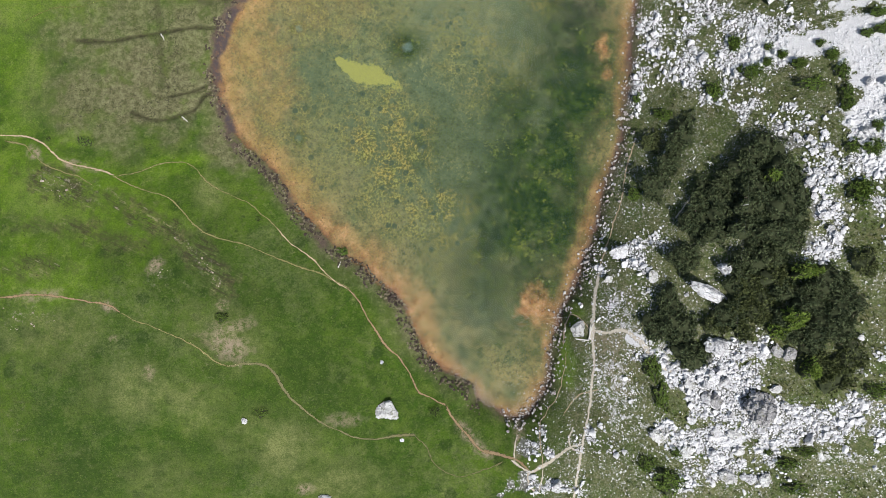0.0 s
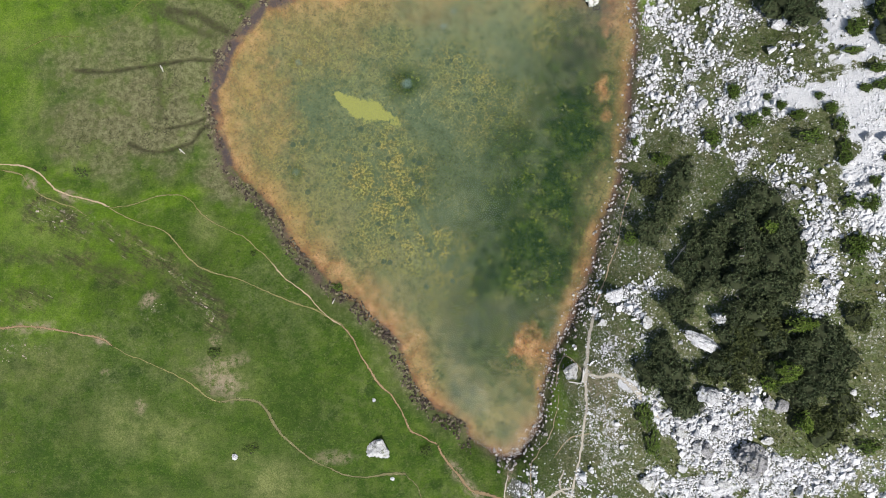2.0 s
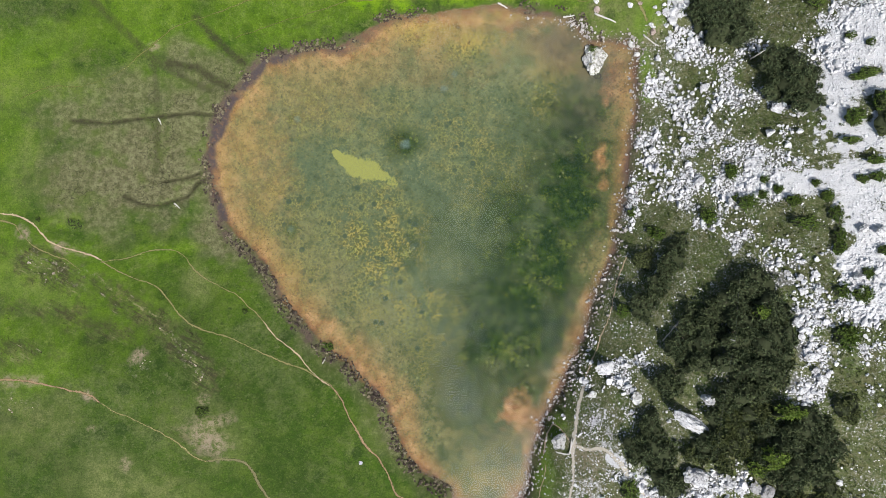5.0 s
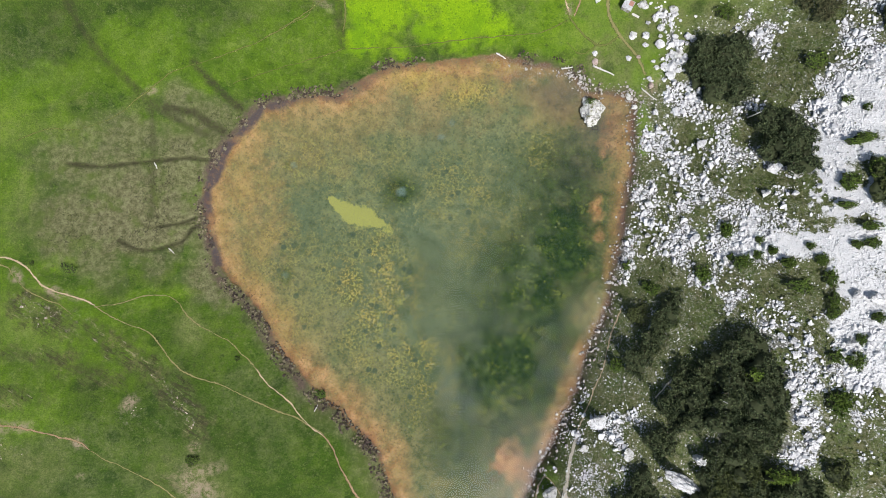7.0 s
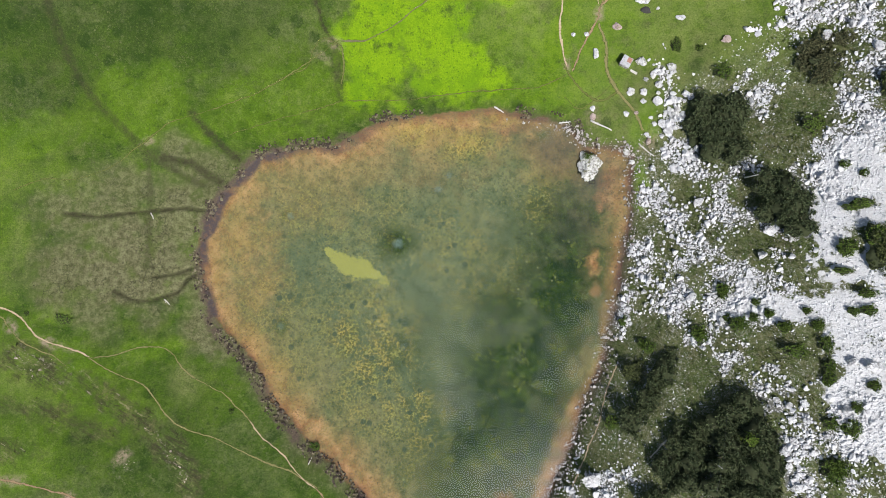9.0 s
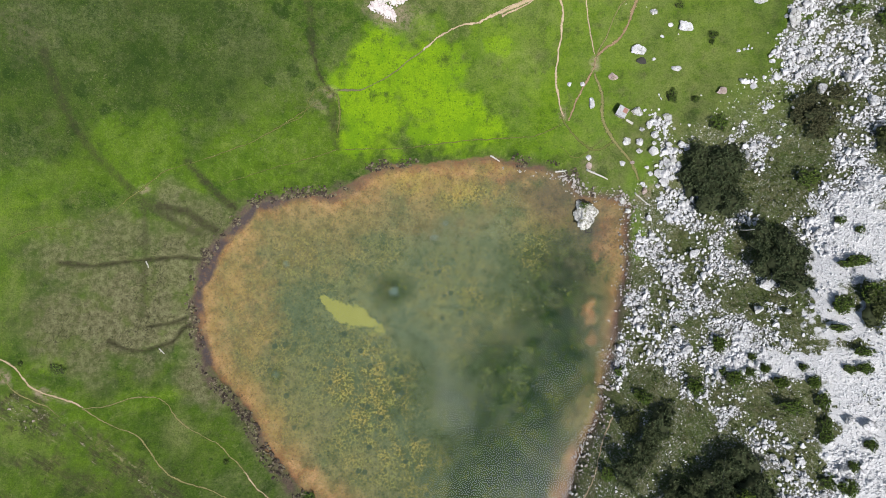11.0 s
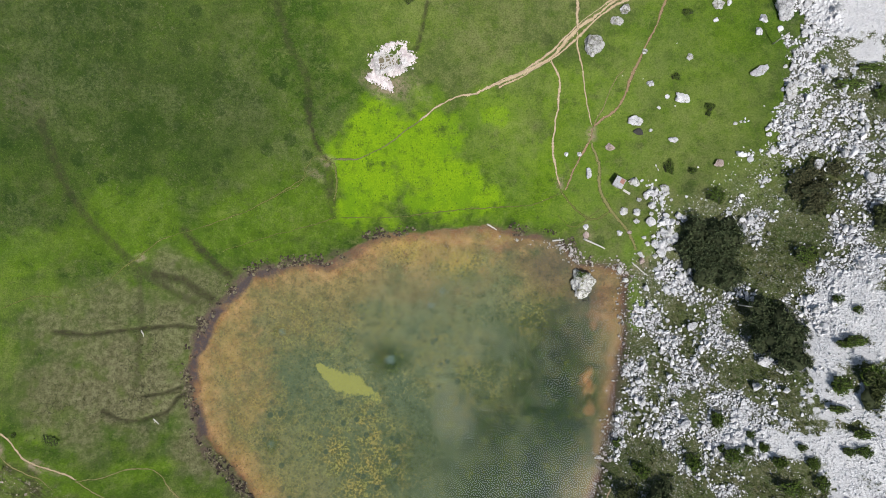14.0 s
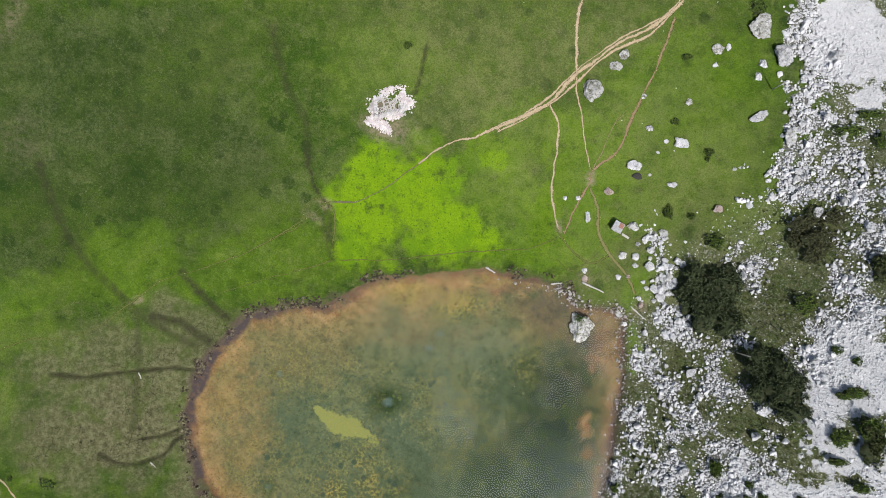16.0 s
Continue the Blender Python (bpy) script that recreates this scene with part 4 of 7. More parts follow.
HEATH += [(83.1, 56.5, 6.7, 4.0, 4, 0.80), (66.7, 69.6, 4.3, 4.3, 4, 0.50), (54.8, 34.8, 6.6, 5.9, 4, 0.70), (84.7, 32.8, 5.9, 5.3, 4, 0.80), (88.8, 30.7, 3.2, 5.8, 4, 0.80), (86.5, 38.2, 5.2, 2.6, 4, 0.70), (82.0, 26.6, 5.3, 4.0, 0, 0.70), (80.3, 37.6, 5.4, 5.4, 0, 0.70), (87.3, 34.0, 3.9, 7.8, 0, 0.70), (93.9, -1.0, 6.4, 6.4, 0, 0.90), (83.7, -28.4, 10.4, 9.1, 0, 0.90), (94.7, -16.2, 4.5, 10.2, 0, 0.80)]
HEATH += [(49.2, -34.6, 2.8, 8.4, 0, 0.70), (53.2, -58.0, 6.9, 6.2, 0, 0.70), (46.1, 7.7, 4.4, 7.4, 0, 0.20), (51.9, 4.6, 5.0, 8.6, 0, 0.25), (71.0, -19.7, 8.0, 5.3, 0, 0.90), (80.2, -51.6, 9.3, 3.3, -20, 0.70), (80.5, -57.1, 8.0, 4.0, 0, 0.60), (46.7, -41.8, 4.2, 5.6, 0, 0.60), (89.5, 107.3, 8.3, 6.9, 5, 0.90), (98.1, 106.6, 6.7, 8.1, 5, 0.70), (79.4, 89.9, 8.4, 7.0, 5, 0.90), (85.9, 92.0, 6.8, 6.8, 5, 0.80)]
HEATH += [(90.3, 99.2, 5.4, 6.8, 5, 0.70), (81.7, 76.8, 9.6, 8.2, 5, 0.60), (81.9, 58.7, 10.8, 5.4, 5, 0.70), (67.9, 63.3, 11.4, 8.6, 5, 0.40), (97.3, 64.7, 5.1, 6.4, 5, 0.80), (97.9, 135.0, 7.1, 3.5, 5, 0.70), (97.4, 72.0, 3.9, 2.6, 5, 0.60), (93.1, 113.1, 6.9, 4.1, 5, 0.60), (77.8, 52.5, 8.2, 4.1, 5, 0.60)]
# dark green hummocks of heath in the scree
HUMMOCKS = []
HUMMOCKS += [(62.0, 72.0, 2.9, 5.0, 4, 0.76), (66.2, 75.2, 3.3, 2.1, 4, 0.76), (63.2, 64.8, 2.1, 1.7, 4, 0.76), (69.8, 61.9, 3.2, 2.0, 4, 0.76), (72.7, 59.1, 2.8, 2.4, 4, 0.76), (79.2, 61.7, 4.7, 3.1, 4, 0.76), (83.3, 55.5, 5.3, 4.6, 4, 0.76), (77.3, 56.9, 3.1, 2.3, 4, 0.76), (84.5, 61.8, 4.6, 2.7, 4, 0.76), (75.8, 76.1, 4.8, 4.0, 4, 0.76), (78.2, 82.5, 4.0, 3.2, 4, 0.76), (81.8, 82.3, 4.7, 2.4, 4, 0.76)]
HUMMOCKS += [(80.5, 91.3, 5.5, 3.6, 4, 0.76), (87.3, 90.8, 3.1, 2.3, 4, 0.76), (95.4, 72.1, 2.6, 1.3, 4, 0.76), (92.5, 62.3, 2.6, 1.9, 4, 0.76), (94.7, 53.1, 3.3, 1.5, 4, 0.76), (52.2, 63.0, 2.6, 2.2, 4, 0.76), (50.4, 54.3, 2.2, 2.2, 4, 0.76), (54.9, 48.5, 5.1, 4.2, 4, 0.76), (58.7, 58.8, 2.5, 2.1, 4, 0.76), (88.3, 104.1, 4.7, 3.1, 4, 0.7), (94.3, 102.6, 4.6, 3.1, 4, 0.7), (71.3, 51.1, 2.4, 2.0, 4, 0.76)]
HUMMOCKS += [(66.4, 81.5, 2.5, 2.5, 4, 0.76), (66.2, 27.6, 4.0, 6.4, 4, 0.76), (70.4, 36.0, 3.2, 2.4, 4, 0.76), (76.7, 35.5, 2.7, 1.2, 4, 0.76), (82.0, 37.2, 3.8, 3.0, 4, 0.76), (85.5, 37.6, 1.9, 2.3, 4, 0.76), (80.5, 29.5, 3.0, 2.3, 4, 0.76), (85.3, 26.4, 5.2, 3.0, 4, 0.76), (83.0, 20.2, 3.0, 3.0, 4, 0.76), (90.3, 34.4, 1.8, 3.0, 4, 0.76), (89.2, 21.8, 2.6, 2.9, 4, 0.76), (94.9, 21.6, 2.2, 2.2, 4, 0.76)]
HUMMOCKS += [(91.7, 11.3, 2.6, 3.6, 4, 0.76), (98.0, 11.7, 2.9, 3.6, 4, 0.76), (94.4, 2.5, 6.5, 5.1, 4, 0.76), (99.4, -2.3, 3.6, 4.3, 4, 0.76), (74.3, 31.0, 3.1, 1.9, 4, 0.76), (47.7, -34.1, 2.8, 4.8, 0, 0.76), (52.1, -53.8, 3.6, 3.2, 0, 0.76), (54.1, -39.2, 4.0, 4.8, 0, 0.76), (80.3, -50.0, 3.8, 3.1, 0, 0.76), (74.4, -53.7, 3.9, 3.1, 0, 0.76), (91.1, -32.1, 4.5, 4.5, 0, 0.76), (86.0, -34.0, 4.5, 3.7, 0, 0.76)]
HUMMOCKS += [(95.7, -28.8, 2.9, 5.9, 0, 0.76), (82.3, -34.3, 4.5, 3.0, 0, 0.76), (41.0, -53.3, 4.9, 4.1, 0, 0.76), (37.5, -44.2, 2.5, 5.0, 0, 0.76), (93.6, 133.2, 3.6, 4.0, 5, 0.7), (100.2, 136.9, 4.8, 2.4, 5, 0.7), (103.0, 129.4, 2.0, 3.1, 5, 0.7), (96.0, 124.1, 4.0, 2.4, 5, 0.7), (90.6, 113.2, 7.1, 5.5, 5, 0.7), (96.9, 110.4, 4.6, 4.6, 5, 0.7), (89.1, 121.3, 3.2, 2.0, 5, 0.7), (101.7, 121.9, 3.1, 2.3, 5, 0.7)]
HUMMOCKS += [(101.1, 115.4, 2.3, 3.1, 5, 0.7), (89.4, 109.9, 4.7, 3.9, 5, 0.7), (80.2, -48.9, 5.3, 2.9, 0.0, 0.76), (78.8, -54.9, 6.1, 3.4, 0.0, 0.76), (90.0, -57.5, 5.3, 2.0, 0.0, 0.67), (72.9, -46.7, 3.4, 2.0, 0.0, 0.67), (83.5, -47.9, 2.7, 1.3, 0.0, 0.76)]
# pale spring mouths on the lake bed
SPRINGS = []
SPRINGS += [(-11.9, 54.1, 1.4, 1.2, 4, 1.00), (-41.4, 59.2, 0.9, 0.9, 4, 0.70), (-41.5, 29.1, 0.8, 0.9, 4, 0.60), (-2.1, 69.7, 1.1, 0.8, 4, 0.70), (0.6, 73.7, 0.8, 0.8, 4, 0.60), (-7.9, 26.0, 0.8, 0.8, 0, 0.40)]
# rusty silt on the lake bed
SILT = []
SILT += [(22.6, -16.5, 4.0, 3.7, 0, 1.00), (25.7, -18.0, 3.7, 3.0, 0, 1.00), (41.5, 53.8, 1.4, 2.4, 0, 1.00), (42.3, 45.9, 1.2, 1.5, 0, 0.80), (42.0, 53.0, 1.2, 1.8, 4, 1.00), (42.0, 68.1, 1.1, 1.2, 4, 1.00), (-56.2, 55.5, 5.3, 13.7, 0, 0.50), (-50.1, 41.7, 6.1, 9.1, 0, 0.35), (-35.5, 67.2, 18.3, 9.1, 24, 0.18), (-14.8, 76.4, 19.8, 6.9, 4, 0.20), (-30.2, 1.9, 6.1, 2.7, -40, 0.90), (-51.6, 52.8, 6.1, 13.7, 0, 0.40)]
SILT += [(10.1, 87.9, 10.7, 2.7, 5, 0.90), (-3.2, 84.4, 16.8, 3.8, 5, 0.50), (-23.9, 78.7, 9.1, 3.0, 15, 0.60), (27.3, 81.2, 9.1, 6.9, 5, 0.25), (46.0, 73.9, 3.8, 9.1, 5, 0.80), (26.5, -31.8, 1.2, 7.6, 5, 0.90), (48.8, 58.3, 2.1, 7.6, 4, 0.80)]
# grey mud on the lake bed
MUD = []
MUD += [(30.2, 83.5, 10.7, 5.3, 4, 0.55), (40.7, 75.2, 5.5, 7.6, 4, 0.60), (19.3, 88.0, 9.1, 2.7, 4, 0.40), (36.2, 65.0, 6.1, 7.6, 4, 0.30)]
# ochre algae mats
OCHRE = []
OCHRE += [(-19.4, 30.9, 12.2, 11.4, 0, 1.00), (-14.8, 17.1, 9.9, 11.4, 0, 1.00), (-4.9, 8.0, 9.1, 7.6, 0, 0.90), (3.5, 56.7, 10.7, 9.1, 0, 0.60), (-47.0, 40.1, 10.7, 6.1, 0, 0.45), (-51.6, 53.9, 9.1, 13.7, 0, 0.30), (-39.3, 60.0, 9.1, 7.6, 0, 0.50), (-22.4, 62.9, 13.7, 6.1, 0, 0.40), (-1.0, -1.2, 7.6, 7.6, 0, 0.50), (25.3, 68.7, 4.6, 6.9, 4, 0.70), (4.5, 82.4, 10.7, 4.0, 4, 1.00), (-6.4, 85.4, 12.2, 3.7, 4, 0.80)]
OCHRE += [(14.6, 89.2, 10.7, 2.1, 4, 0.60), (-27.1, 57.2, 13.7, 12.2, 4, 0.35), (-49.5, 47.0, 12.2, 12.2, 5, 0.40), (-38.3, 40.6, 9.1, 9.1, 5, 0.40), (-45.2, 34.5, 9.1, 9.1, 4, 0.50), (11.1, 47.5, 9.1, 7.6, 0, 0.50), (-37.9, 18.3, 9.1, 9.1, 4, 0.45)]
# bright floating algae patch
MAT = []
MAT += [(-29.6, 49.7, 2.3, 1.1, -38, 1.00), (-27.5, 48.3, 2.7, 1.8, -34, 1.00), (-25.1, 47.0, 3.4, 2.6, -21, 1.00), (-21.7, 46.3, 4.0, 2.6, -14, 1.00), (-18.0, 45.3, 3.7, 1.5, -21, 0.75), (-15.1, 43.6, 3.0, 1.2, -34, 0.50), (-21.6, 44.2, 4.0, 1.4, -6, 0.40), (-19.2, 43.3, 4.6, 1.8, -16, 0.30)]
# deep green basin
DEEP = []
DEEP += [(20.3, 7.9, 18.3, 25.9, -15, 1.00), (24.9, 27.7, 13.7, 18.3, 0, 1.00), (11.2, -7.3, 15.2, 16.8, -20, 0.70), (32.4, 36.8, 9.1, 15.2, 0, 0.70), (32.9, 48.0, 12.2, 24.4, 4, 1.00), (19.7, 22.7, 16.8, 19.8, 4, 0.80), (-2.6, 27.8, 10.7, 9.1, 0, 0.35), (-12.5, 53.7, 2.7, 2.4, 0, 0.80), (-41.6, 59.2, 1.8, 1.8, 0, 0.70), (-41.3, 29.0, 1.8, 2.1, 0, 0.70), (-7.9, 25.5, 6.1, 6.1, 0, 0.50), (-5.0, 26.9, 9.1, 7.6, 4, 0.40)]
DEEP += [(-12.4, 54.5, 4.4, 3.8, 4, 0.95), (-97.5, 131.3, 30.3, 21.6, 5, 1.00), (-81.3, 110.0, 26.7, 17.8, 5, 0.90), (-87.6, 88.7, 22.5, 9.0, 5, 0.60), (-108.6, 107.4, 17.7, 17.7, 5, 0.90), (-69.9, 117.0, 25.1, 19.2, 5, 0.90), (-105.1, 90.1, 17.9, 16.4, 5, 0.80), (-57.4, 136.5, 13.0, 17.4, 5, 0.30), (-50.1, 104.2, 16.5, 10.5, 5, 0.35), (-82.0, 143.8, 22.9, 8.6, 5, 0.70), (-40.5, -27.5, 17.4, 7.3, -30, 0.55), (-92.7, -58.4, 21.2, 8.5, 0, 0.90)]
DEEP += [(-62.0, -8.0, 34.0, 14.0, -32, 0.70), (-36.0, -40.0, 24.0, 16.0, -40, 0.75), (-95.0, -40.0, 26.0, 16.0, 0, 0.70), (-62.0, -36.0, 20.0, 12.0, -20, 0.55), (-108.0, 125.0, 20.0, 40.0, 5, 0.95), (-58.0, -56.7, 24.6, 8.7, 0, 0.80), (-26.2, -60.5, 17.6, 5.9, 0, 0.70), (-78.0, -29.6, 24.0, 9.9, -10, 0.65)]
# mounds of dwarf pine; the last value is the crown height
PINES = []
PINES += [(59.1, 27.7, 3.4, 4.9, -15, 1.52), (56.4, 21.4, 3.4, 4.9, -20, 1.52), (53.0, 14.9, 3.7, 4.9, -25, 1.52), (52.6, 26.2, 2.8, 2.9, 0, 1.2), (75.3, 22.3, 6.1, 3.4, 0, 2.4), (72.1, 17.1, 5.8, 4.6, 0, 2.4), (78.1, 16.0, 4.5, 4.5, 0, 2.4), (74.1, 10.1, 6.8, 5.3, 0, 2.56), (78.9, 8.4, 4.5, 6.0, 0, 2.4), (77.7, 2.5, 5.6, 4.5, 0, 2.4), (72.1, 3.3, 5.3, 4.6, 0, 2.24), (67.1, 15.1, 3.9, 3.5, 0, 1.92)]
PINES += [(66.2, 8.8, 4.3, 4.7, 0, 1.76), (62.6, 11.3, 4.0, 4.0, -20, 1.6), (60.9, 5.0, 4.7, 4.7, 0, 1.6), (64.7, 2.6, 3.9, 3.1, 0, 1.6), (58.1, -3.6, 4.3, 4.0, 0, 1.6), (70.0, -5.0, 4.6, 3.4, 0, 1.92), (75.1, -3.4, 4.5, 3.4, 0, 2.08), (68.1, -10.3, 3.1, 3.4, 0, 1.52), (67.4, -16.4, 4.2, 4.6, 0, 1.52), (69.4, -20.9, 2.3, 2.3, 0, 1.28), (53.9, -15.4, 3.6, 4.7, 0, 1.76), (51.0, -20.2, 3.3, 3.6, 0, 1.52)]
PINES += [(55.8, -20.7, 4.7, 4.3, 0, 1.68), (58.4, -26.8, 4.3, 3.7, 0, 1.6), (63.4, -18.9, 3.1, 2.7, 0, 1.44), (86.0, -9.1, 5.5, 4.0, 0, 2.72), (89.0, -13.4, 4.4, 5.1, 0, 2.72), (83.1, -13.6, 4.8, 4.1, 0, 2.72), (86.6, -18.5, 5.5, 4.4, 0, 2.72), (79.4, -18.2, 4.1, 4.5, 0, 2.4), (82.8, -21.8, 4.4, 3.0, 0, 2.08), (77.8, -10.8, 3.0, 3.0, 0, 1.76), (88.3, -29.7, 4.8, 4.1, 0, 1.2), (84.5, -27.0, 3.7, 3.0, 0, 1.12)]
PINES += [(91.1, -25.1, 2.9, 3.7, 0, 1.2), (92.9, -4.0, 2.9, 2.9, 0, 1.44), (65.8, 93.6, 5.5, 5.2, 4, 2.24), (70.3, 94.0, 5.2, 4.6, 4, 2.24), (68.3, 87.6, 6.1, 5.8, 4, 2.4), (71.9, 84.6, 3.7, 3.4, 4, 1.92), (63.3, 90.1, 3.8, 4.1, 4, 1.92), (79.2, 75.0, 5.0, 4.7, 4, 2.08), (82.9, 71.4, 5.4, 5.4, 4, 2.24), (79.0, 69.8, 4.1, 3.3, 4, 1.76), (84.5, 65.9, 4.0, 3.0, 4, 1.6), (101.0, 100.5, 2.4, 3.5, 5, 1.28)]
PINES += [(98.1, 61.9, 3.3, 5.1, 5, 1.44), (70.5, -10.5, 4.5, 4.5, 0, 1.2), (73.5, -15.0, 4.0, 4.0, 0, 1.2), (69.0, -16.5, 3.6, 3.6, 0, 1.12), (76.5, -8.0, 4.0, 3.5, 0, 1.44)]
# brown scrub on the northern scree; the last value is its height
BROWN_SCRUB = []
BROWN_SCRUB += [(87.9, 110.6, 4.7, 3.3, 25, 0.90), (90.0, 105.9, 4.1, 3.6, 5, 0.90), (84.7, 106.2, 2.2, 2.2, 5, 0.80), (93.0, 112.4, 3.0, 1.9, 5, 0.70), (88.2, 102.4, 2.8, 1.9, 5, 0.70)]
# small juniper and pine scrub; the last value is its height
SHRUBS = []
SHRUBS += [(70.4, 49.3, 1.4, 1.4, 4, 0.90), (79.0, 45.1, 1.2, 1.1, 4, 0.80), (81.9, 42.4, 1.7, 1.3, 4, 0.90), (76.5, 47.3, 1.1, 1.0, 4, 0.70), (74.0, 42.1, 1.9, 1.7, 4, 1.00), (71.2, 42.8, 1.1, 1.1, 4, 0.70), (87.9, 43.5, 1.4, 1.3, 4, 0.80), (85.8, 46.6, 1.1, 0.9, 4, 0.70), (65.7, 38.5, 2.1, 1.8, 4, 1.00), (89.5, 39.5, 1.6, 2.1, 4, 1.00), (90.1, 34.7, 1.4, 1.8, 4, 1.00), (96.4, 51.9, 2.6, 1.0, 4, 0.80)]
SHRUBS += [(92.5, 56.5, 2.9, 0.9, 4, 0.70), (94.1, 47.6, 1.8, 1.0, 4, 0.70), (96.5, 48.1, 1.8, 1.3, 4, 0.80), (92.0, 61.7, 1.6, 1.0, 4, 0.70), (95.3, 72.1, 2.6, 1.2, 4, 0.80), (97.6, 64.7, 2.6, 3.3, 4, 1.30), (95.3, 26.5, 1.3, 1.3, 4, 0.80), (98.0, 31.7, 1.4, 1.3, 4, 0.90), (91.1, 22.1, 1.8, 1.8, 4, 0.90), (95.0, 21.7, 1.5, 2.0, 4, 0.90), (93.0, 12.3, 2.0, 2.8, 4, 1.20), (54.2, 33.7, 1.5, 1.3, 4, 0.70)]
SHRUBS += [(51.4, 25.4, 1.2, 1.2, 0, 0.50), (70.1, 48.3, 1.3, 1.3, 0, 0.80), (76.4, 43.7, 1.4, 1.1, 0, 0.80), (79.0, 44.9, 1.1, 0.9, 0, 0.70), (73.1, 41.4, 1.9, 1.7, 0, 0.90), (84.4, 37.0, 3.2, 1.6, 0, 0.90), (88.1, 43.8, 1.6, 1.3, 0, 0.80), (90.2, 31.7, 1.6, 1.6, 0, 0.90), (66.3, 37.4, 2.1, 1.7, 0, 0.90), (82.0, 42.1, 1.3, 1.1, 0, 0.80), (91.8, 11.7, 2.3, 2.8, 0, 1.30), (50.0, 38.6, 1.5, 1.4, 0, 0.70)]
SHRUBS += [(55.8, 33.1, 1.8, 1.5, 0, 0.80), (79.6, -51.7, 2.7, 1.6, 0, 0.90), (83.0, -48.6, 2.4, 1.2, 0, 0.80), (75.3, -49.2, 1.1, 0.8, 0, 0.60), (81.8, -57.7, 3.2, 1.6, 0, 0.90), (48.7, -54.2, 2.2, 2.0, 0, 0.90), (53.9, -58.0, 3.6, 3.3, 0, 1.20), (55.6, -50.8, 1.9, 1.4, 0, 0.80), (49.9, -30.4, 2.2, 3.3, 0, 1.10), (51.7, -37.1, 1.9, 3.6, 0, 1.00), (48.2, 12.8, 2.1, 1.8, 0, 0.80), (93.9, 21.7, 1.8, 1.3, 0, 0.80)]
SHRUBS += [(96.1, -32.9, 2.6, 1.8, 0, 1.00), (67.7, 104.5, 2.3, 1.9, 5, 1.10), (56.3, 111.3, 1.3, 1.9, 5, 0.90), (61.9, 110.6, 1.0, 0.9, 5, 0.60), (64.9, 127.2, 1.2, 1.0, 5, 0.60), (86.4, 90.7, 2.7, 2.2, 5, 1.10), (64.6, 125.5, 0.7, 0.7, 5, 0.50), (55.9, 134.6, 1.2, 1.0, 5, 0.50), (57.2, 151.4, 1.5, 0.9, 5, 0.50), (74.7, 166.0, 2.3, 2.0, 5, 0.90), (91.8, 81.0, 1.3, 1.1, 5, 0.80), (95.2, 79.1, 1.0, 1.0, 5, 0.70)]
SHRUBS += [(93.6, 71.3, 2.4, 1.2, 5, 0.90), (92.7, 61.8, 2.3, 2.1, 5, 1.00), (69.9, 49.8, 1.4, 1.7, 5, 0.80), (101.9, 138.9, 3.1, 1.4, 5, 0.90), (97.3, 134.2, 3.7, 1.7, 5, 0.90), (103.7, 132.2, 1.9, 2.2, 5, 1.00), (-14.2, 146.8, 1.1, 1.0, 5, 0.60), (-58.6, -18.8, 1.7, 1.3, 0, 0.70), (-49.1, -43.5, 2.0, 1.4, 0, 0.50), (-4.0, -44.4, 1.5, 1.3, 0, 0.60), (-105.9, 27.6, 0.7, 0.7, 0, 0.40), (-96.7, 26.6, 2.1, 1.8, 5, 0.30)]
SHRUBS += [(-50.9, 6.6, 0.7, 0.7, 0, 0.40), (-29.4, -2.3, 1.5, 1.4, 0, 0.60)]
# bright young larches
LARCHES = []
LARCHES += [(75.3, 16.0, 1.9, 1.6, 0, 4.20), (78.8, -17.0, 2.9, 2.6, 0, 4.20), (82.4, -28.5, 2.1, 2.4, 0, 3.20), (76.2, -20.2, 2.4, 1.8, 0, 2.40), (81.2, -6.0, 3.4, 1.8, 0, 3.60)]
# named boulders: place, width, depth, turn, height, look
BOULDERS = []
BOULDERS += [(-16.4, -43.6, 6.7, 5.6, -15, 2.4, "grey"), (33.8, -22.1, 5.0, 4.7, 0, 2.6, "grey"), (-53.1, -45.7, 1.7, 2.0, 0, 1.0, "pale"), (-18.1, -31.1, 1.2, 1.2, 0, 0.6, "pale"), (-12.6, -51.5, 1.3, 1.0, 0, 0.5, "pale"), (44.7, -1.9, 7.3, 3.8, 15, 1.6, "pale"), (65.9, -6.1, 5.4, 2.7, -20, 3.6, "pale"), (62.4, -12.3, 11.8, 4.0, -30, 4.2, "pale"), (63.5, -24.5, 6.2, 4.8, 0, 3.2, "pale"), (76.1, -24.9, 2.9, 3.4, 30, 1.8, "dark"), (78.4, -25.6, 3.4, 3.7, -30, 2.0, "dark"), (72.8, -38.6, 7.6, 8.1, -30, 6.0, "dark")]
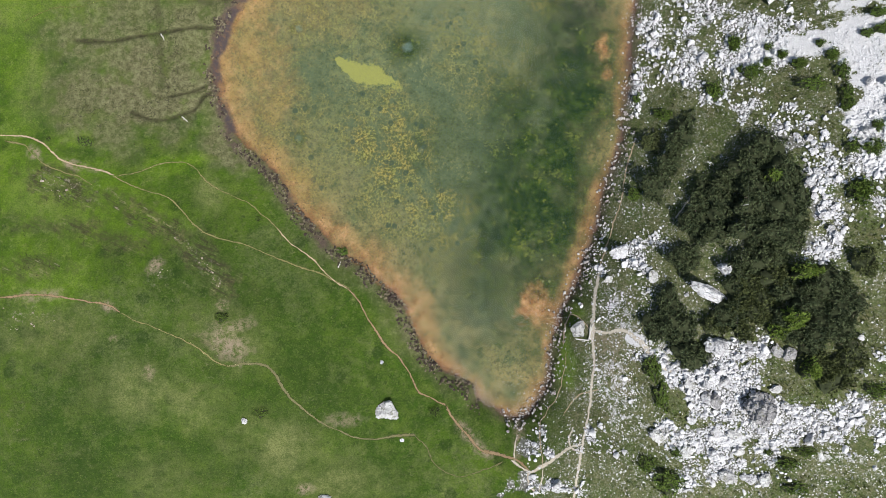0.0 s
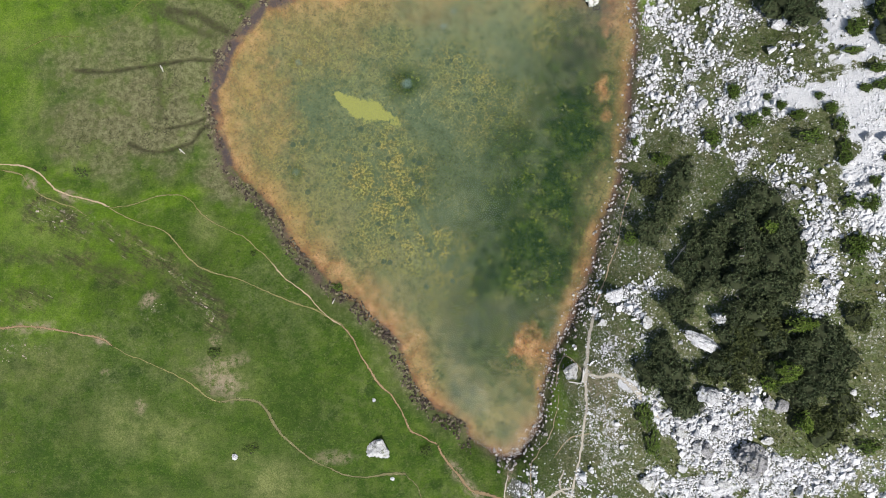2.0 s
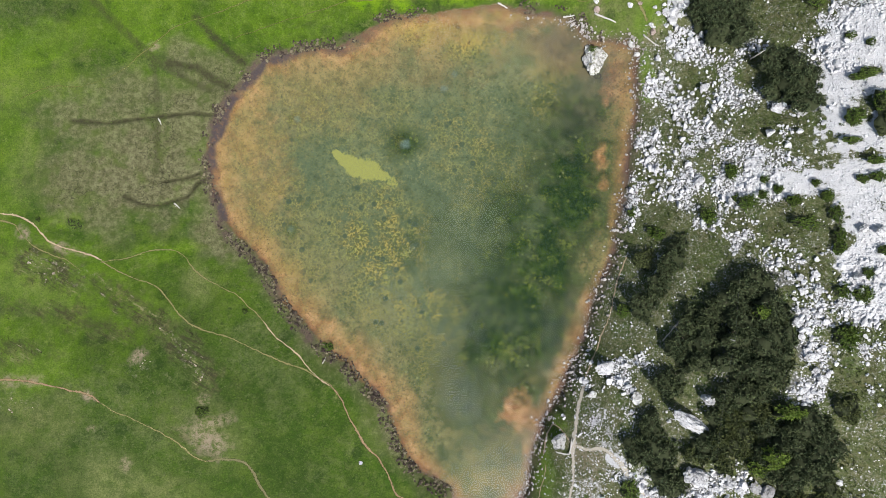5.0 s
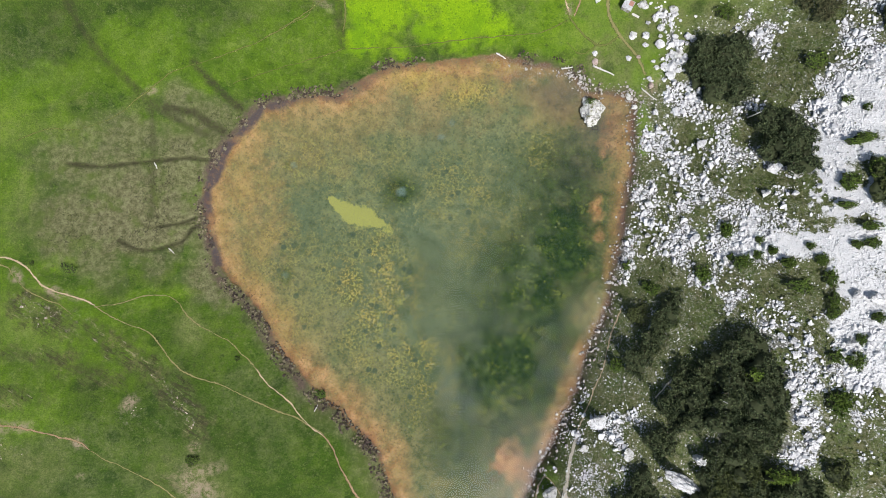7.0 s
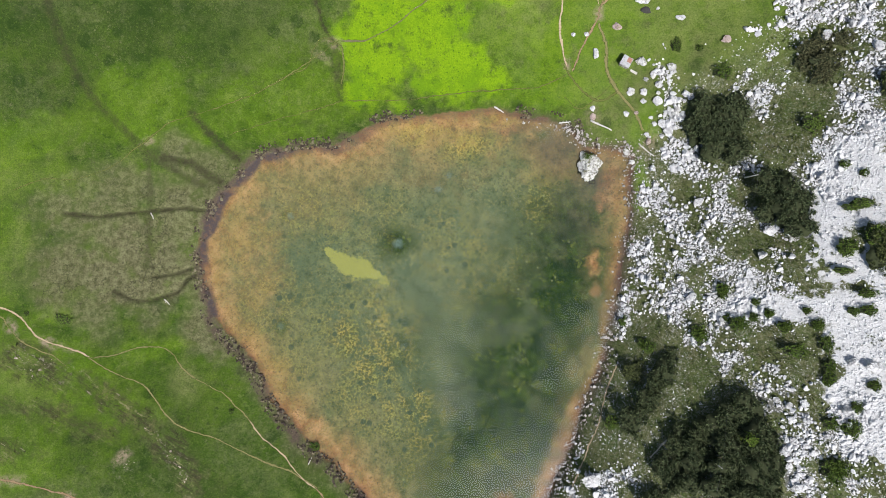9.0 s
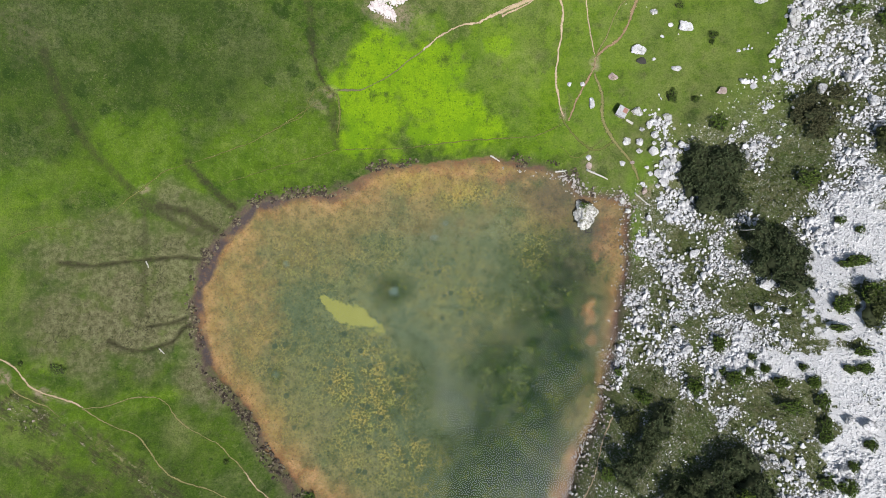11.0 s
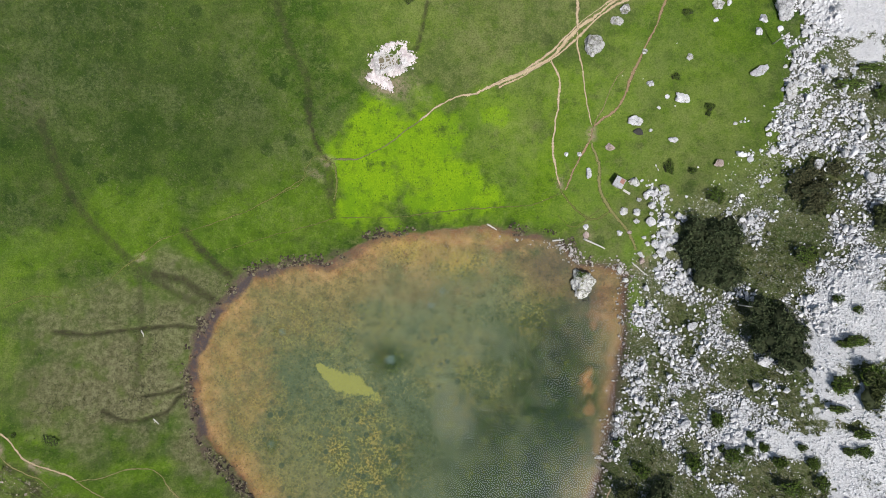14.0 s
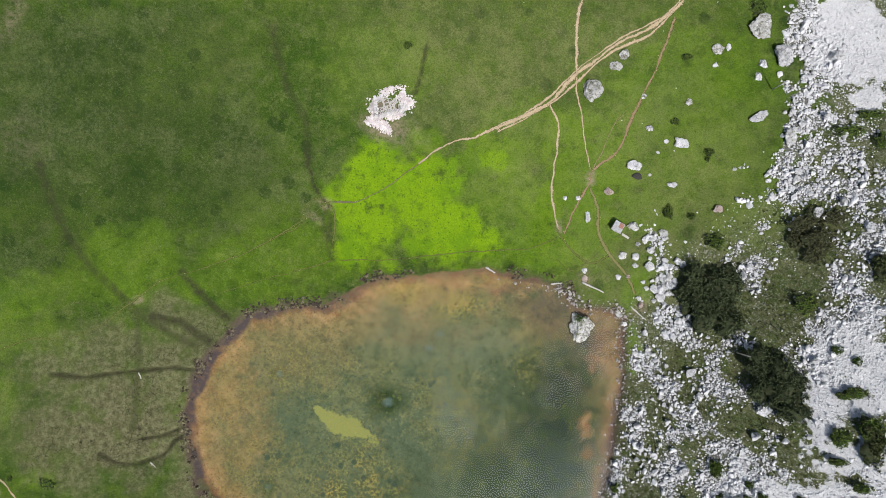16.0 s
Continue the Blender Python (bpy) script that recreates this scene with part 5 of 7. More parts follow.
BOULDERS += [(63.8, -37.6, 4.0, 4.3, 0, 2.4, "dark"), (57.8, -33.7, 4.1, 3.0, -20, 1.6, "grey"), (50.8, -46.9, 4.1, 4.4, 0, 2.0, "grey"), (66.6, -55.8, 4.6, 3.5, -20, 1.8, "grey"), (74.6, -55.9, 3.5, 3.7, -10, 1.6, "grey"), (64.0, -45.7, 3.0, 2.7, 0, 1.2, "pale"), (50.8, -8.2, 3.1, 3.4, 0, 1.2, "grey"), (41.4, -9.2, 3.5, 2.0, 0, 0.8, "grey"), (-32.8, -66.3, 3.8, 1.2, 0, 1.2, "pale"), (75.3, -5.3, 1.9, 1.6, 0, 1.0, "pale"), (62.9, -17.6, 1.6, 1.4, 0, 0.8, "pale"), (92.5, -21.1, 1.8, 1.5, 0, 0.9, "pale")]
BOULDERS += [(94.2, 36.1, 2.8, 2.3, 0, 1.4, "pale"), (37.4, 79.4, 6.9, 8.7, -16, 4.5, "mossy"), (78.7, 64.7, 5.5, 2.5, -16, 1.6, "pale"), (82.8, 64.4, 4.6, 3.8, -26, 1.8, "grey"), (97.7, 35.7, 4.3, 3.0, 4, 1.8, "pale"), (43.4, -51.8, 1.7, 1.4, 0, 0.6, "pale"), (69.0, -49.5, 2.7, 2.2, 0, 1.2, "grey"), (58.4, -42.7, 2.7, 2.2, 0, 1.0, "pale"), (63.0, -32.3, 3.5, 2.7, -20, 1.5, "pale"), (71.7, -56.2, 3.0, 2.7, 0, 1.4, "pale"), (67.6, -45.4, 3.5, 2.7, 0, 1.2, "grey"), (76.2, -34.0, 3.2, 2.1, 0, 1.0, "grey")]
BOULDERS += [(57.3, -50.4, 3.6, 3.6, 0, 1.3, "grey"), (33.7, 140.4, 5.8, 6.3, 5, 2.6, "mossy"), (81.7, 153.9, 5.8, 6.1, -25, 2.8, "pale"), (75.8, 161.0, 6.7, 7.5, 5, 2.4, "mossy"), (76.8, 151.3, 2.3, 2.6, 5, 1.2, "pale"), (75.7, 147.8, 2.0, 2.3, 5, 1.0, "pale"), (76.3, 137.4, 5.2, 2.9, 20, 1.2, "pale"), (83.5, 132.2, 3.4, 5.4, 5, 2.0, "grey"), (57.8, 129.1, 4.4, 2.6, -5, 1.3, "pale"), (46.9, 122.5, 4.4, 2.9, 5, 1.4, "pale"), (41.0, 115.5, 2.7, 2.1, 5, 0.9, "pink"), (56.6, 118.3, 2.9, 1.6, 5, 0.7, "pale")]
BOULDERS += [(68.0, 112.8, 3.2, 2.0, 5, 0.9, "pink"), (40.8, 149.9, 2.9, 2.9, 5, 1.2, "mossy"), (39.0, 146.9, 3.5, 2.6, -25, 1.2, "mossy"), (65.1, 154.4, 3.5, 3.5, 5, 1.1, "mossy"), (58.8, 139.8, 2.0, 2.0, 5, 0.8, "mossy"), (49.5, 132.4, 2.0, 1.8, 5, 0.8, "pale"), (36.3, 108.5, 1.6, 3.3, 5, 1.0, "pale"), (33.5, 113.0, 1.5, 1.2, 5, 0.6, "pale"), (30.0, 112.7, 1.3, 1.2, 5, 0.5, "pale"), (55.7, 105.7, 2.4, 2.1, 5, 0.9, "grey"), (53.1, 97.0, 3.0, 3.0, -15, 1.5, "pale"), (59.6, 98.9, 2.2, 2.1, 5, 1.0, "pale")]
BOULDERS += [(48.0, 107.0, 3.0, 2.1, 5, 0.9, "grey"), (51.4, 103.6, 1.5, 2.4, 5, 0.8, "grey"), (37.2, 94.2, 1.7, 1.8, 5, 0.7, "pale"), (37.4, 92.1, 1.7, 2.1, 5, 0.5, "pink"), (49.8, 96.8, 2.1, 1.5, 5, 0.6, "pale"), (46.1, 98.7, 1.9, 1.5, 5, 0.5, "pale"), (48.4, 93.7, 1.5, 1.2, 5, 0.5, "pink"), (67.8, 154.8, 1.5, 2.0, -25, 0.6, "pale"), (47.2, 140.3, 1.7, 1.5, 5, 0.5, "mossy"), (78.8, 120.7, 1.7, 1.4, 5, 0.7, "pale"), (71.1, 123.2, 1.3, 1.0, 5, 0.5, "pale"), (64.8, 149.9, 1.7, 1.5, 5, 0.6, "pale")]
BOULDERS += [(52.4, 86.7, 1.5, 2.4, -15, 0.8, "pink"), (47.3, 83.8, 1.8, 2.1, 5, 0.7, "grey"), (49.0, 81.0, 2.1, 1.5, 5, 0.7, "grey"), (54.2, 129.3, 1.5, 1.3, 5, 0.5, "pale"), (52.3, 126.3, 1.3, 0.9, 5, 0.4, "pale"), (50.8, 120.4, 1.2, 0.9, 5, 0.4, "mossy")]
BOULDERS += [(46.4, 99.4, 2.2, 1.9, -20, 1.1, "grey"), (49.7, 99.1, 2.4, 2.1, -10, 1.2, "pale"), (53.1, 97.0, 2.6, 2.3, 0, 1.3, "pale"), (51.5, 103.7, 1.9, 1.6, -20, 0.9, "pale"), (53.1, 101.1, 2.4, 2.1, 10, 1.2, "pale"), (57.1, 97.3, 2.8, 2.4, -30, 1.4, "pale"), (59.6, 98.9, 2.2, 1.9, -30, 1.1, "pale"), (55.2, 105.7, 2.0, 1.7, -25, 1.0, "grey"), (55.1, 91.2, 2.8, 2.4, -30, 1.4, "pale"), (56.7, 89.2, 3.3, 2.8, 0, 1.7, "pale"), (58.5, 92.3, 2.8, 2.4, -10, 1.4, "pale"), (57.8, 93.4, 2.4, 2.1, 5, 1.2, "grey")]
BOULDERS += [(57.2, 92.2, 2.0, 1.7, 20, 1.0, "pale"), (55.5, 94.2, 1.3, 1.1, 15, 0.7, "pale"), (52.1, 92.7, 1.3, 1.1, -5, 0.7, "pale"), (49.8, 102.4, 1.5, 1.3, 0, 0.8, "pale"), (48.5, 106.9, 2.6, 2.3, -20, 1.3, "grey"), (53.1, 98.9, 1.3, 1.1, -25, 0.7, "grey"), (59.5, 97.0, 1.3, 1.1, -5, 0.7, "pale"), (61.0, 98.1, 2.2, 1.9, 0, 1.1, "pale"), (58.2, 94.9, 2.0, 1.7, -10, 1.0, "grey"), (56.7, 93.8, 1.9, 1.6, 10, 0.9, "pale"), (58.3, 90.3, 2.0, 1.7, -20, 1.0, "pale"), (59.7, 93.3, 1.7, 1.4, 20, 0.8, "pale")]
BOULDERS += [(53.1, 91.0, 1.7, 1.4, 15, 0.8, "pale"), (51.7, 88.2, 1.7, 1.4, -25, 0.8, "pale"), (45.9, 93.4, 1.8, 1.5, -15, 0.9, "pale"), (56.5, 104.5, 1.3, 1.1, -30, 0.7, "pale"), (61.0, 103.9, 0.9, 0.8, 10, 0.4, "pale"), (57.5, 102.9, 1.0, 0.9, -10, 0.5, "grey"), (59.6, 90.4, 1.3, 1.1, 10, 0.7, "pale"), (55.3, 88.0, 1.5, 1.3, -5, 0.8, "pale")]
BOULDERS += [(83.0, 24.3, 2.6, 2.0, 20, 1.3, "pale"), (83.7, 21.4, 2.1, 1.6, -30, 1.1, "pale"), (86.7, 21.8, 2.1, 1.6, 10, 1.1, "pale"), (82.8, 14.3, 2.8, 2.2, 20, 1.5, "pale"), (85.5, 6.3, 3.0, 2.4, 25, 1.6, "pale"), (87.4, 8.3, 2.1, 1.6, 20, 1.1, "pale"), (84.3, 16.7, 2.1, 1.6, -20, 1.1, "pale"), (86.7, 16.2, 1.9, 1.5, 10, 1.0, "pale"), (88.1, 14.8, 2.1, 1.6, -30, 1.1, "pale"), (91.2, 30.6, 2.1, 1.6, 10, 1.1, "pale"), (92.5, 22.6, 2.6, 2.0, -30, 1.3, "pale"), (83.6, 11.0, 2.3, 1.8, -30, 1.2, "pale")]
BOULDERS += [(86.7, 3.6, 2.6, 2.0, 10, 1.3, "pale"), (87.8, 1.8, 2.8, 2.2, -5, 1.5, "pale"), (84.7, 8.2, 1.9, 1.5, 15, 1.0, "pale"), (90.4, 19.0, 1.9, 1.5, 0, 1.0, "pale"), (80.8, 25.3, 1.9, 1.5, -10, 1.0, "pale"), (86.1, 25.2, 2.1, 1.6, 0, 1.1, "pale")]
SPOTS = {
    "hut": (44.04, 106.30),
    "ruin": (-18.06, 132.06),
    "dark_spot": (48.05, 119.89),
    "log_a": (39.81, 90.06),
    "log_b": (30.21, 90.20),
    "log_c": (12.39, 92.19),
    "log_d": (52.05, 84.35),
    "log_w": (-77.56, 55.85),
    "log_x": (-71.07, 33.45),
    "log_y": (-29.82, -5.56),
}
POLES = []
POLES.append((68.5, 9.1, 5.2))
POLES.append((65.4, -22.8, 5.0))
POLES.append((73.5, 77.5, 5.5))
POLES.append((79.3, 144.6, 6.3))


# ---- the lie of the land ----
LAKE = np.array(SHORE_WEST + SHORE_EAST + SHORE_NORTH)


class Grain:
    """Smooth random relief over the plan, in numpy."""

    def __init__(self, seed):
        self.t = np.random.RandomState(seed).rand(256, 256)

    def one(self, x, y):
        i, j = np.floor(x).astype(int), np.floor(y).astype(int)
        u, v = x - i, y - j
        u, v = u * u * (3 - 2 * u), v * v * (3 - 2 * v)
        a, b, c, d = self.t[i % 256, j % 256], self.t[(i + 1) % 256, j % 256], self.t[i % 256, (j + 1) % 256], self.t[(i + 1) % 256, (j + 1) % 256]
        return (a * (1 - u) + b * u) * (1 - v) + (c * (1 - u) + d * u) * v

    def __call__(self, x, y, size, octaves=4):
        total, weight, k = 0.0, 0.0, 1.0 / size
        for o in range(octaves):
            total, weight = total + self.one(x * k + 17.3 * o, y * k + 41.7 * o) * 0.5**o, weight + 0.5**o
            k *= 2.03
        return total / weight - 0.5


grain_a, grain_b, grain_c = Grain(3), Grain(5), Grain(11)


def line_distance(x, y, pts, closed=False):
    """Distance of all places (x, y) to a line."""
    best = np.full(x.shape, 1e9)
    ends = list(zip(pts, list(pts[1:]) + ([pts[0]] if closed else [])))
    for (ax, ay), (bx, by) in ends:
        dx, dy = bx - ax, by - ay
        f = np.clip(((x - ax) * dx + (y - ay) * dy) / (dx * dx + dy * dy + 1e-9), 0, 1)
        best = np.minimum(best, (x - ax - f * dx) ** 2 + (y - ay - f * dy) ** 2)
    return np.sqrt(best)


def shore_distance(x, y):
    """Metres from the shore: positive on land, negative in the lake. The line is ragged at the size of clods."""
    inside = np.zeros(x.shape, bool)
    for (ax, ay), (bx, by) in zip(LAKE, np.roll(LAKE, -1, 0)):
        inside ^= ((ay > y) != (by > y)) & (x < (bx - ax) * (y - ay) / (by - ay + 1e-12) + ax)
    d = line_distance(x, y, LAKE, True)
    return np.where(inside, -d, d)


def spline(u):
    u = np.clip(u, 0, 7 - 1e-6)
    i = u.astype(int)
    f = u - i
    return i, ((1 - f) ** 3 / 6, (3 * f**3 - 6 * f * f + 4) / 6, (-3 * f**3 + 3 * f * f + 3 * f + 1) / 6, f**3 / 6)


RELIEF = np.array(RELIEF)


def height(x, y, d=None, rough=True):
    """Height of the ground."""
    x, y = np.atleast_1d(np.asarray(x, float)), np.atleast_1d(np.asarray(y, float))
    if d is None:
        d = shore_distance(x, y)
    i, wx = spline((x + 150) / 50)
    j, wy = spline((y + 120) / 50)
    hill = sum(wx[a] * wy[b] * RELIEF[i + a, j + b] for a in range(4) for b in range(4))
    ragged = d + 1.5 * grain_a(x, y, 2.2, 3) + 1.6 * grain_b(x, y, 9.0, 2)
    near = np.maximum(ragged, 0)
    up = 0.30 * (1 - np.exp(-near)) + (1 - np.exp(-np.maximum(d, 0) / 9)) * hill
    down = -0.25 * (1 - np.exp(np.minimum(ragged, 0) / 0.8)) - 3.2 * (1 - np.exp(np.minimum(d, 0) / 22))
    h = np.where(ragged > 0, up, down)
    if rough:
        land = np.clip(d / 6, 0, 1)
        h = h + land * (0.9 * grain_c(x, y, 14, 3) + 0.16 * grain_a(x, y, 2.4, 3)) + 0.10 * np.clip(d / 2, 0, 1) * grain_b(x, y, 0.9, 2)
        side = np.clip((x - 52) / 12, 0, 1) * land
        h = h + side * 0.32 * grain_b(x, y, 3.5, 3)
    return h


def ground_z(x, y):
    return float(height(x, y)[0])


def zone(x, y, blobs, soft=0.35, ragged=0.55, size=7.0):
    """Soft union of tilted oval patches with ragged rims: 0 to 1."""
    total = np.zeros(x.shape)
    wobble = ragged * (grain_a(x + 31, y - 12, size, 4) + 0.6 * grain_b(x, y, size * 0.3, 3))
    for cx, cy, rx, ry, turn, strength in blobs:
        near = (np.abs(x - cx) < 2.2 * max(rx, ry)) & (np.abs(y - cy) < 2.2 * max(rx, ry))
        if not near.any():
            continue
        c, s_ = math.cos(radians(turn)), math.sin(radians(turn))
        dx, dy = x[near] - cx, y[near] - cy
        r = np.sqrt(((dx * c + dy * s_) / rx) ** 2 + ((-dx * s_ + dy * c) / ry) ** 2) + 2 * wobble[near]
        total[near] = np.maximum(total[near], strength * np.clip((1 + soft - r) / (2 * soft), 0, 1))
    return total


def stone_cover(x, y):
    """Scree is patchy: green gaps of some metres lie between the blocks."""
    field = zone(x, y, STONE, 0.5, 0.7, 6.0)
    return np.clip((field + 1.7 * grain_c(x + 7, y, 4.0, 4) - 0.21) / 0.60, 0, 1) * (field > 0.02) * (1 - 0.88 * zone(x, y, HUMMOCKS, 0.5, 1.1, 3.0))


def mesh_from(name, verts, faces, material, smooth=False):
    me = bpy.data.meshes.new(name)
    verts, faces = np.asarray(verts, np.float32), np.asarray(faces, np.int32)
    k = faces.shape[1]
    me.vertices.add(len(verts))
    me.vertices.foreach_set("co", verts.ravel())
    me.loops.add(faces.size)
    me.loops.foreach_set("vertex_index", faces.ravel())
    me.polygons.add(len(faces))
    me.polygons.foreach_set("loop_start", np.arange(0, faces.size, k, dtype=np.int32))
    me.polygons.foreach_set("use_smooth", np.full(len(faces), smooth))
    me.materials.append(material)
    me.update(calc_edges=True)
    me.validate()
    return me


def stretch(a, b, step, far):
    """Even steps from a to b, and wider and wider ones out to far on both sides."""
    mid = np.arange(a, b + step / 2, step)
    out, gap, x = [], step * 2, 0.0
    while x < far:
        x += gap
        gap *= 1.35
        out.append(x)
    out = np.array(out)
    return np.concatenate([a - out[::-1], mid, mid[-1] + out])


gx, gy = np.meshgrid(stretch(-130, 126, 0.48, 1800), stretch(-80, 178, 0.48, 1800), indexing="ij")
rows_n, cols_n = gx.shape
gx, gy = gx.ravel(), gy.ravel()
gd = shore_distance(gx, gy)
gz = height(gx, gy, gd)
ditch_m = np.zeros(gx.shape)
for width, strength, pts in DITCHES:
    dd = np.abs(line_distance(gx, gy, pts) + 1.1 * grain_a(gx, gy, 4.0, 4))
    ditch_m = np.maximum(ditch_m, strength * np.clip(1.7 - 1.7 * dd / width, 0, 1))
gz = gz - 0.35 * ditch_m * (gd > 0.5)
idx = np.arange(rows_n * cols_n).reshape(rows_n, cols_n)
quads = np.stack([idx[:-1, :-1], idx[1:, :-1], idx[1:, 1:], idx[:-1, 1:]], -1).reshape(-1, 4)
ground_me = mesh_from("ground", np.stack([gx, gy, gz], 1), quads, GROUND, True)

in_lake = np.clip(0.5 - 3 * (gd + 1.5 * grain_a(gx, gy, 2.2, 3) + 1.6 * grain_b(gx, gy, 9.0, 2)), 0, 1)
side_m = np.clip((gx - np.interp(gy, (-60, -30, 0, 20, 84, 104, 118, 132, 165), (20, 28, 36, 40, 45, 60, 78, 86, 90)) + 8 * grain_a(gx, gy, 10, 4)) / 8, 0, 1)
west = np.clip((8 - gx) / 16 + np.clip((gy - 74) / 6, 0, 1), 0, 1)
shore_wave = 1.8 * grain_b(gx, gy, 5.0, 3)
peat_m = np.clip(0.45 + np.clip((gy - 25) / 20, 0, 1) + 3.2 * grain_c(gx, gy, 5, 3), 0, 1) * west * np.clip(np.interp(gx, (-50, -30, -10, 14, 28), (1, 0.55, 0.12, 0.15, 0.9)) + (gy < 60), 0, 1) * np.clip((2.0 + 0.8 * np.clip((gy - 20) / 20, 0, 1) + 2.2 * shore_wave - np.abs(gd + np.where(gy > 30, 0.5, -0.9)) * 1.3) / 1.4, 0, 1) + (1 - west) * 0.6 * np.clip((1.6 + shore_wave - np.abs(gd)) / 1.2, 0, 1)
peat_m = np.maximum(peat_m, in_lake * zone(gx, gy, MUD, 0.7, 0.6, 6.0))
rim = np.clip(1.15 + (gd + 3 * shore_wave * 0.6) / (3.6 + 4.4 * west + 5 * grain_a(gx, gy, 14, 3)), 0, 1)
silt_m = np.maximum(rim, zone(gx, gy, SILT, 0.5, 0.9, 3.5))
stone_m = stone_cover(gx, gy)
hummock_m = zone(gx, gy, HUMMOCKS, 0.5, 1.1, 3.0)
gravel_m = zone(gx, gy, GRAVEL, 0.45, 0.6, 8.0) * (1 - 0.95 * hummock_m)
far_side = np.clip((gx - 118) / 10, 0, 1)
for name, layers in {
    "cover_a": (stone_m, zone(gx, gy, EARTH, 0.5, 0.6, 4.0), np.maximum(zone(gx, gy, MOOR, 0.35), 0.75 * (gy < 76) * west * np.clip(1.3 - gd / (4.5 + 8 * grain_c(gx, gy, 9, 3)), 0, 1)), zone(gx, gy, LIME, 0.25, 0.55, 6.0)),
    "cover_b": (zone(gx, gy, DRY, 0.8), ditch_m, np.maximum(np.where(gx < 0, 1.0, 0.6) * zone(gx, gy, HEATH, 0.4, 0.9, 4.0), 0.8 * hummock_m), np.maximum(gravel_m, far_side)),
    "cover_c": (in_lake, np.clip(peat_m, 0, 1), side_m, np.maximum(zone(gx, gy, OUTCROP, 0.5), zone(gx, gy, SPRINGS, 0.3, 0.3, 2.0))),
    "cover_bed": (silt_m, zone(gx, gy, OCHRE, 0.6, 0.6), zone(gx, gy, MAT, 0.35, 0.25, 3.0), zone(gx, gy, DEEP, 0.6, 0.5, 9.0)),
}.items():
    ground_me.color_attributes.new(name, "FLOAT_COLOR", "POINT").data.foreach_set("color", np.stack(layers, 1).astype(np.float32).ravel())
ground = tagged(new("ground", ground_me), "green alpine meadow, bog and pale scree slope round a lake", "ground", kind="structure")

# the water's sheet reaches a little under the banks
wave = bmesh.new()
centre = LAKE.mean(0)
rim_v = []
for px, py in LAKE:
    away = Vector((px - centre[0], py - centre[1])).normalized() * 2.0
    rim_v.append(wave.verts.new((px + away.x, py + away.y, 0.0)))
bmesh.ops.triangulate(wave, faces=[wave.faces.new(rim_v)])
water_me = bpy.data.meshes.new("water")
wave.to_mesh(water_me)
wave.free()
water_me.materials.append(water_mat)
water = tagged(new("water", water_me), "still clear lake water over rusty silt and green algae", "lake", kind="structure")
water.visible_shadow = False


# ---- paths ----
def smooth_line(pts, step=0.6):
    """A Catmull-Rom line through pts, in even short steps."""
    p = [Vector((*q, 0)) for q in pts]
    p = [2 * p[0] - p[1], *p, 2 * p[-1] - p[-2]]
    line = []
    for a, b, c, d in zip(p, p[1:], p[2:], p[3:]):
        m = max(2, int((c - b).length / step))
        for k in range(m):
            f = k / m
            line.append(0.5 * (2 * b + (c - a) * f + (2 * a - 5 * b + 4 * c - d) * f * f + (3 * b - a - 3 * c + d) * f**3))
    return line + [p[-2]]


def build_path(kind, width, pts, seed):
    rng = random.Random(seed)
    line = smooth_line(pts)
    n_ = len(line)
    across = (-1.0, -0.5, 0.0, 0.5, 1.0)
    verts, worn, sway, breadth = [], [], 0.0, 1.0
    for i, p in enumerate(line):
        way = (line[min(i + 1, n_ - 1)] - line[max(i - 1, 0)]).normalized()
        sideways = Vector((-way.y, way.x, 0))
        sway += rng.uniform(-0.12, 0.12) - 0.1 * sway
        breadth += rng.uniform(-0.24, 0.24) - 0.15 * (breadth - 1)
        fade = min(1.0, (i + 1) / 4, (n_ - i) / 4)
        for a in across:
            q = p + sideways * (sway + a * width * 0.80 * breadth)
            verts.append((q.x, q.y))
            worn.append((1.0 - abs(a)) * (0.6 + 0.4 * fade))
    v = np.array(verts)
    z = height(v[:, 0], v[:, 1]) + 0.05 - 0.02 * np.tile(np.array([0, 1, 1, 1, 0]), n_)
    k = np.arange(n_ - 1)[:, None] * 5 + np.arange(4)[None]
    faces = np.stack([k, k + 5, k + 6, k + 1], -1).reshape(-1, 4)
    me = mesh_from("path", np.column_stack([v, z]), faces, PATH_MATERIAL[kind], True)
    w4 = np.repeat(np.array(worn, np.float32)[:, None], 4, 1)
    me.color_attributes.new("worn", "FLOAT_COLOR", "POINT").data.foreach_set("color", w4.ravel())
    words = {"sand": "narrow trodden path of pale tan sand through turf", "pale": "bright limestone footpath worn into thin turf", "red": "narrow path of reddish earth worn into turf", "trail": "narrow trodden path of brownish worn turf", "dark": "faint dark track in the grass", "faint": "faint grassy track across the meadow"}
    return tagged(new("path", me), words[kind], "path", "footpaths", "structure")


for i, (kind, width, pts) in enumerate(PATHS):
    build_path(kind, width, pts, i)


# ---- rocks ----
def ico(level):
    bm = bmesh.new()
    bmesh.ops.create_icosphere(bm, subdivisions=level, radius=1.0)
    v = np.array([q.co[:] for q in bm.verts])
    f = np.array([[q.index for q in t.verts] for t in bm.faces])
    bm.free()
    return v, f


ICO = {k: ico(k) for k in (1, 2, 3, 4, 5)}


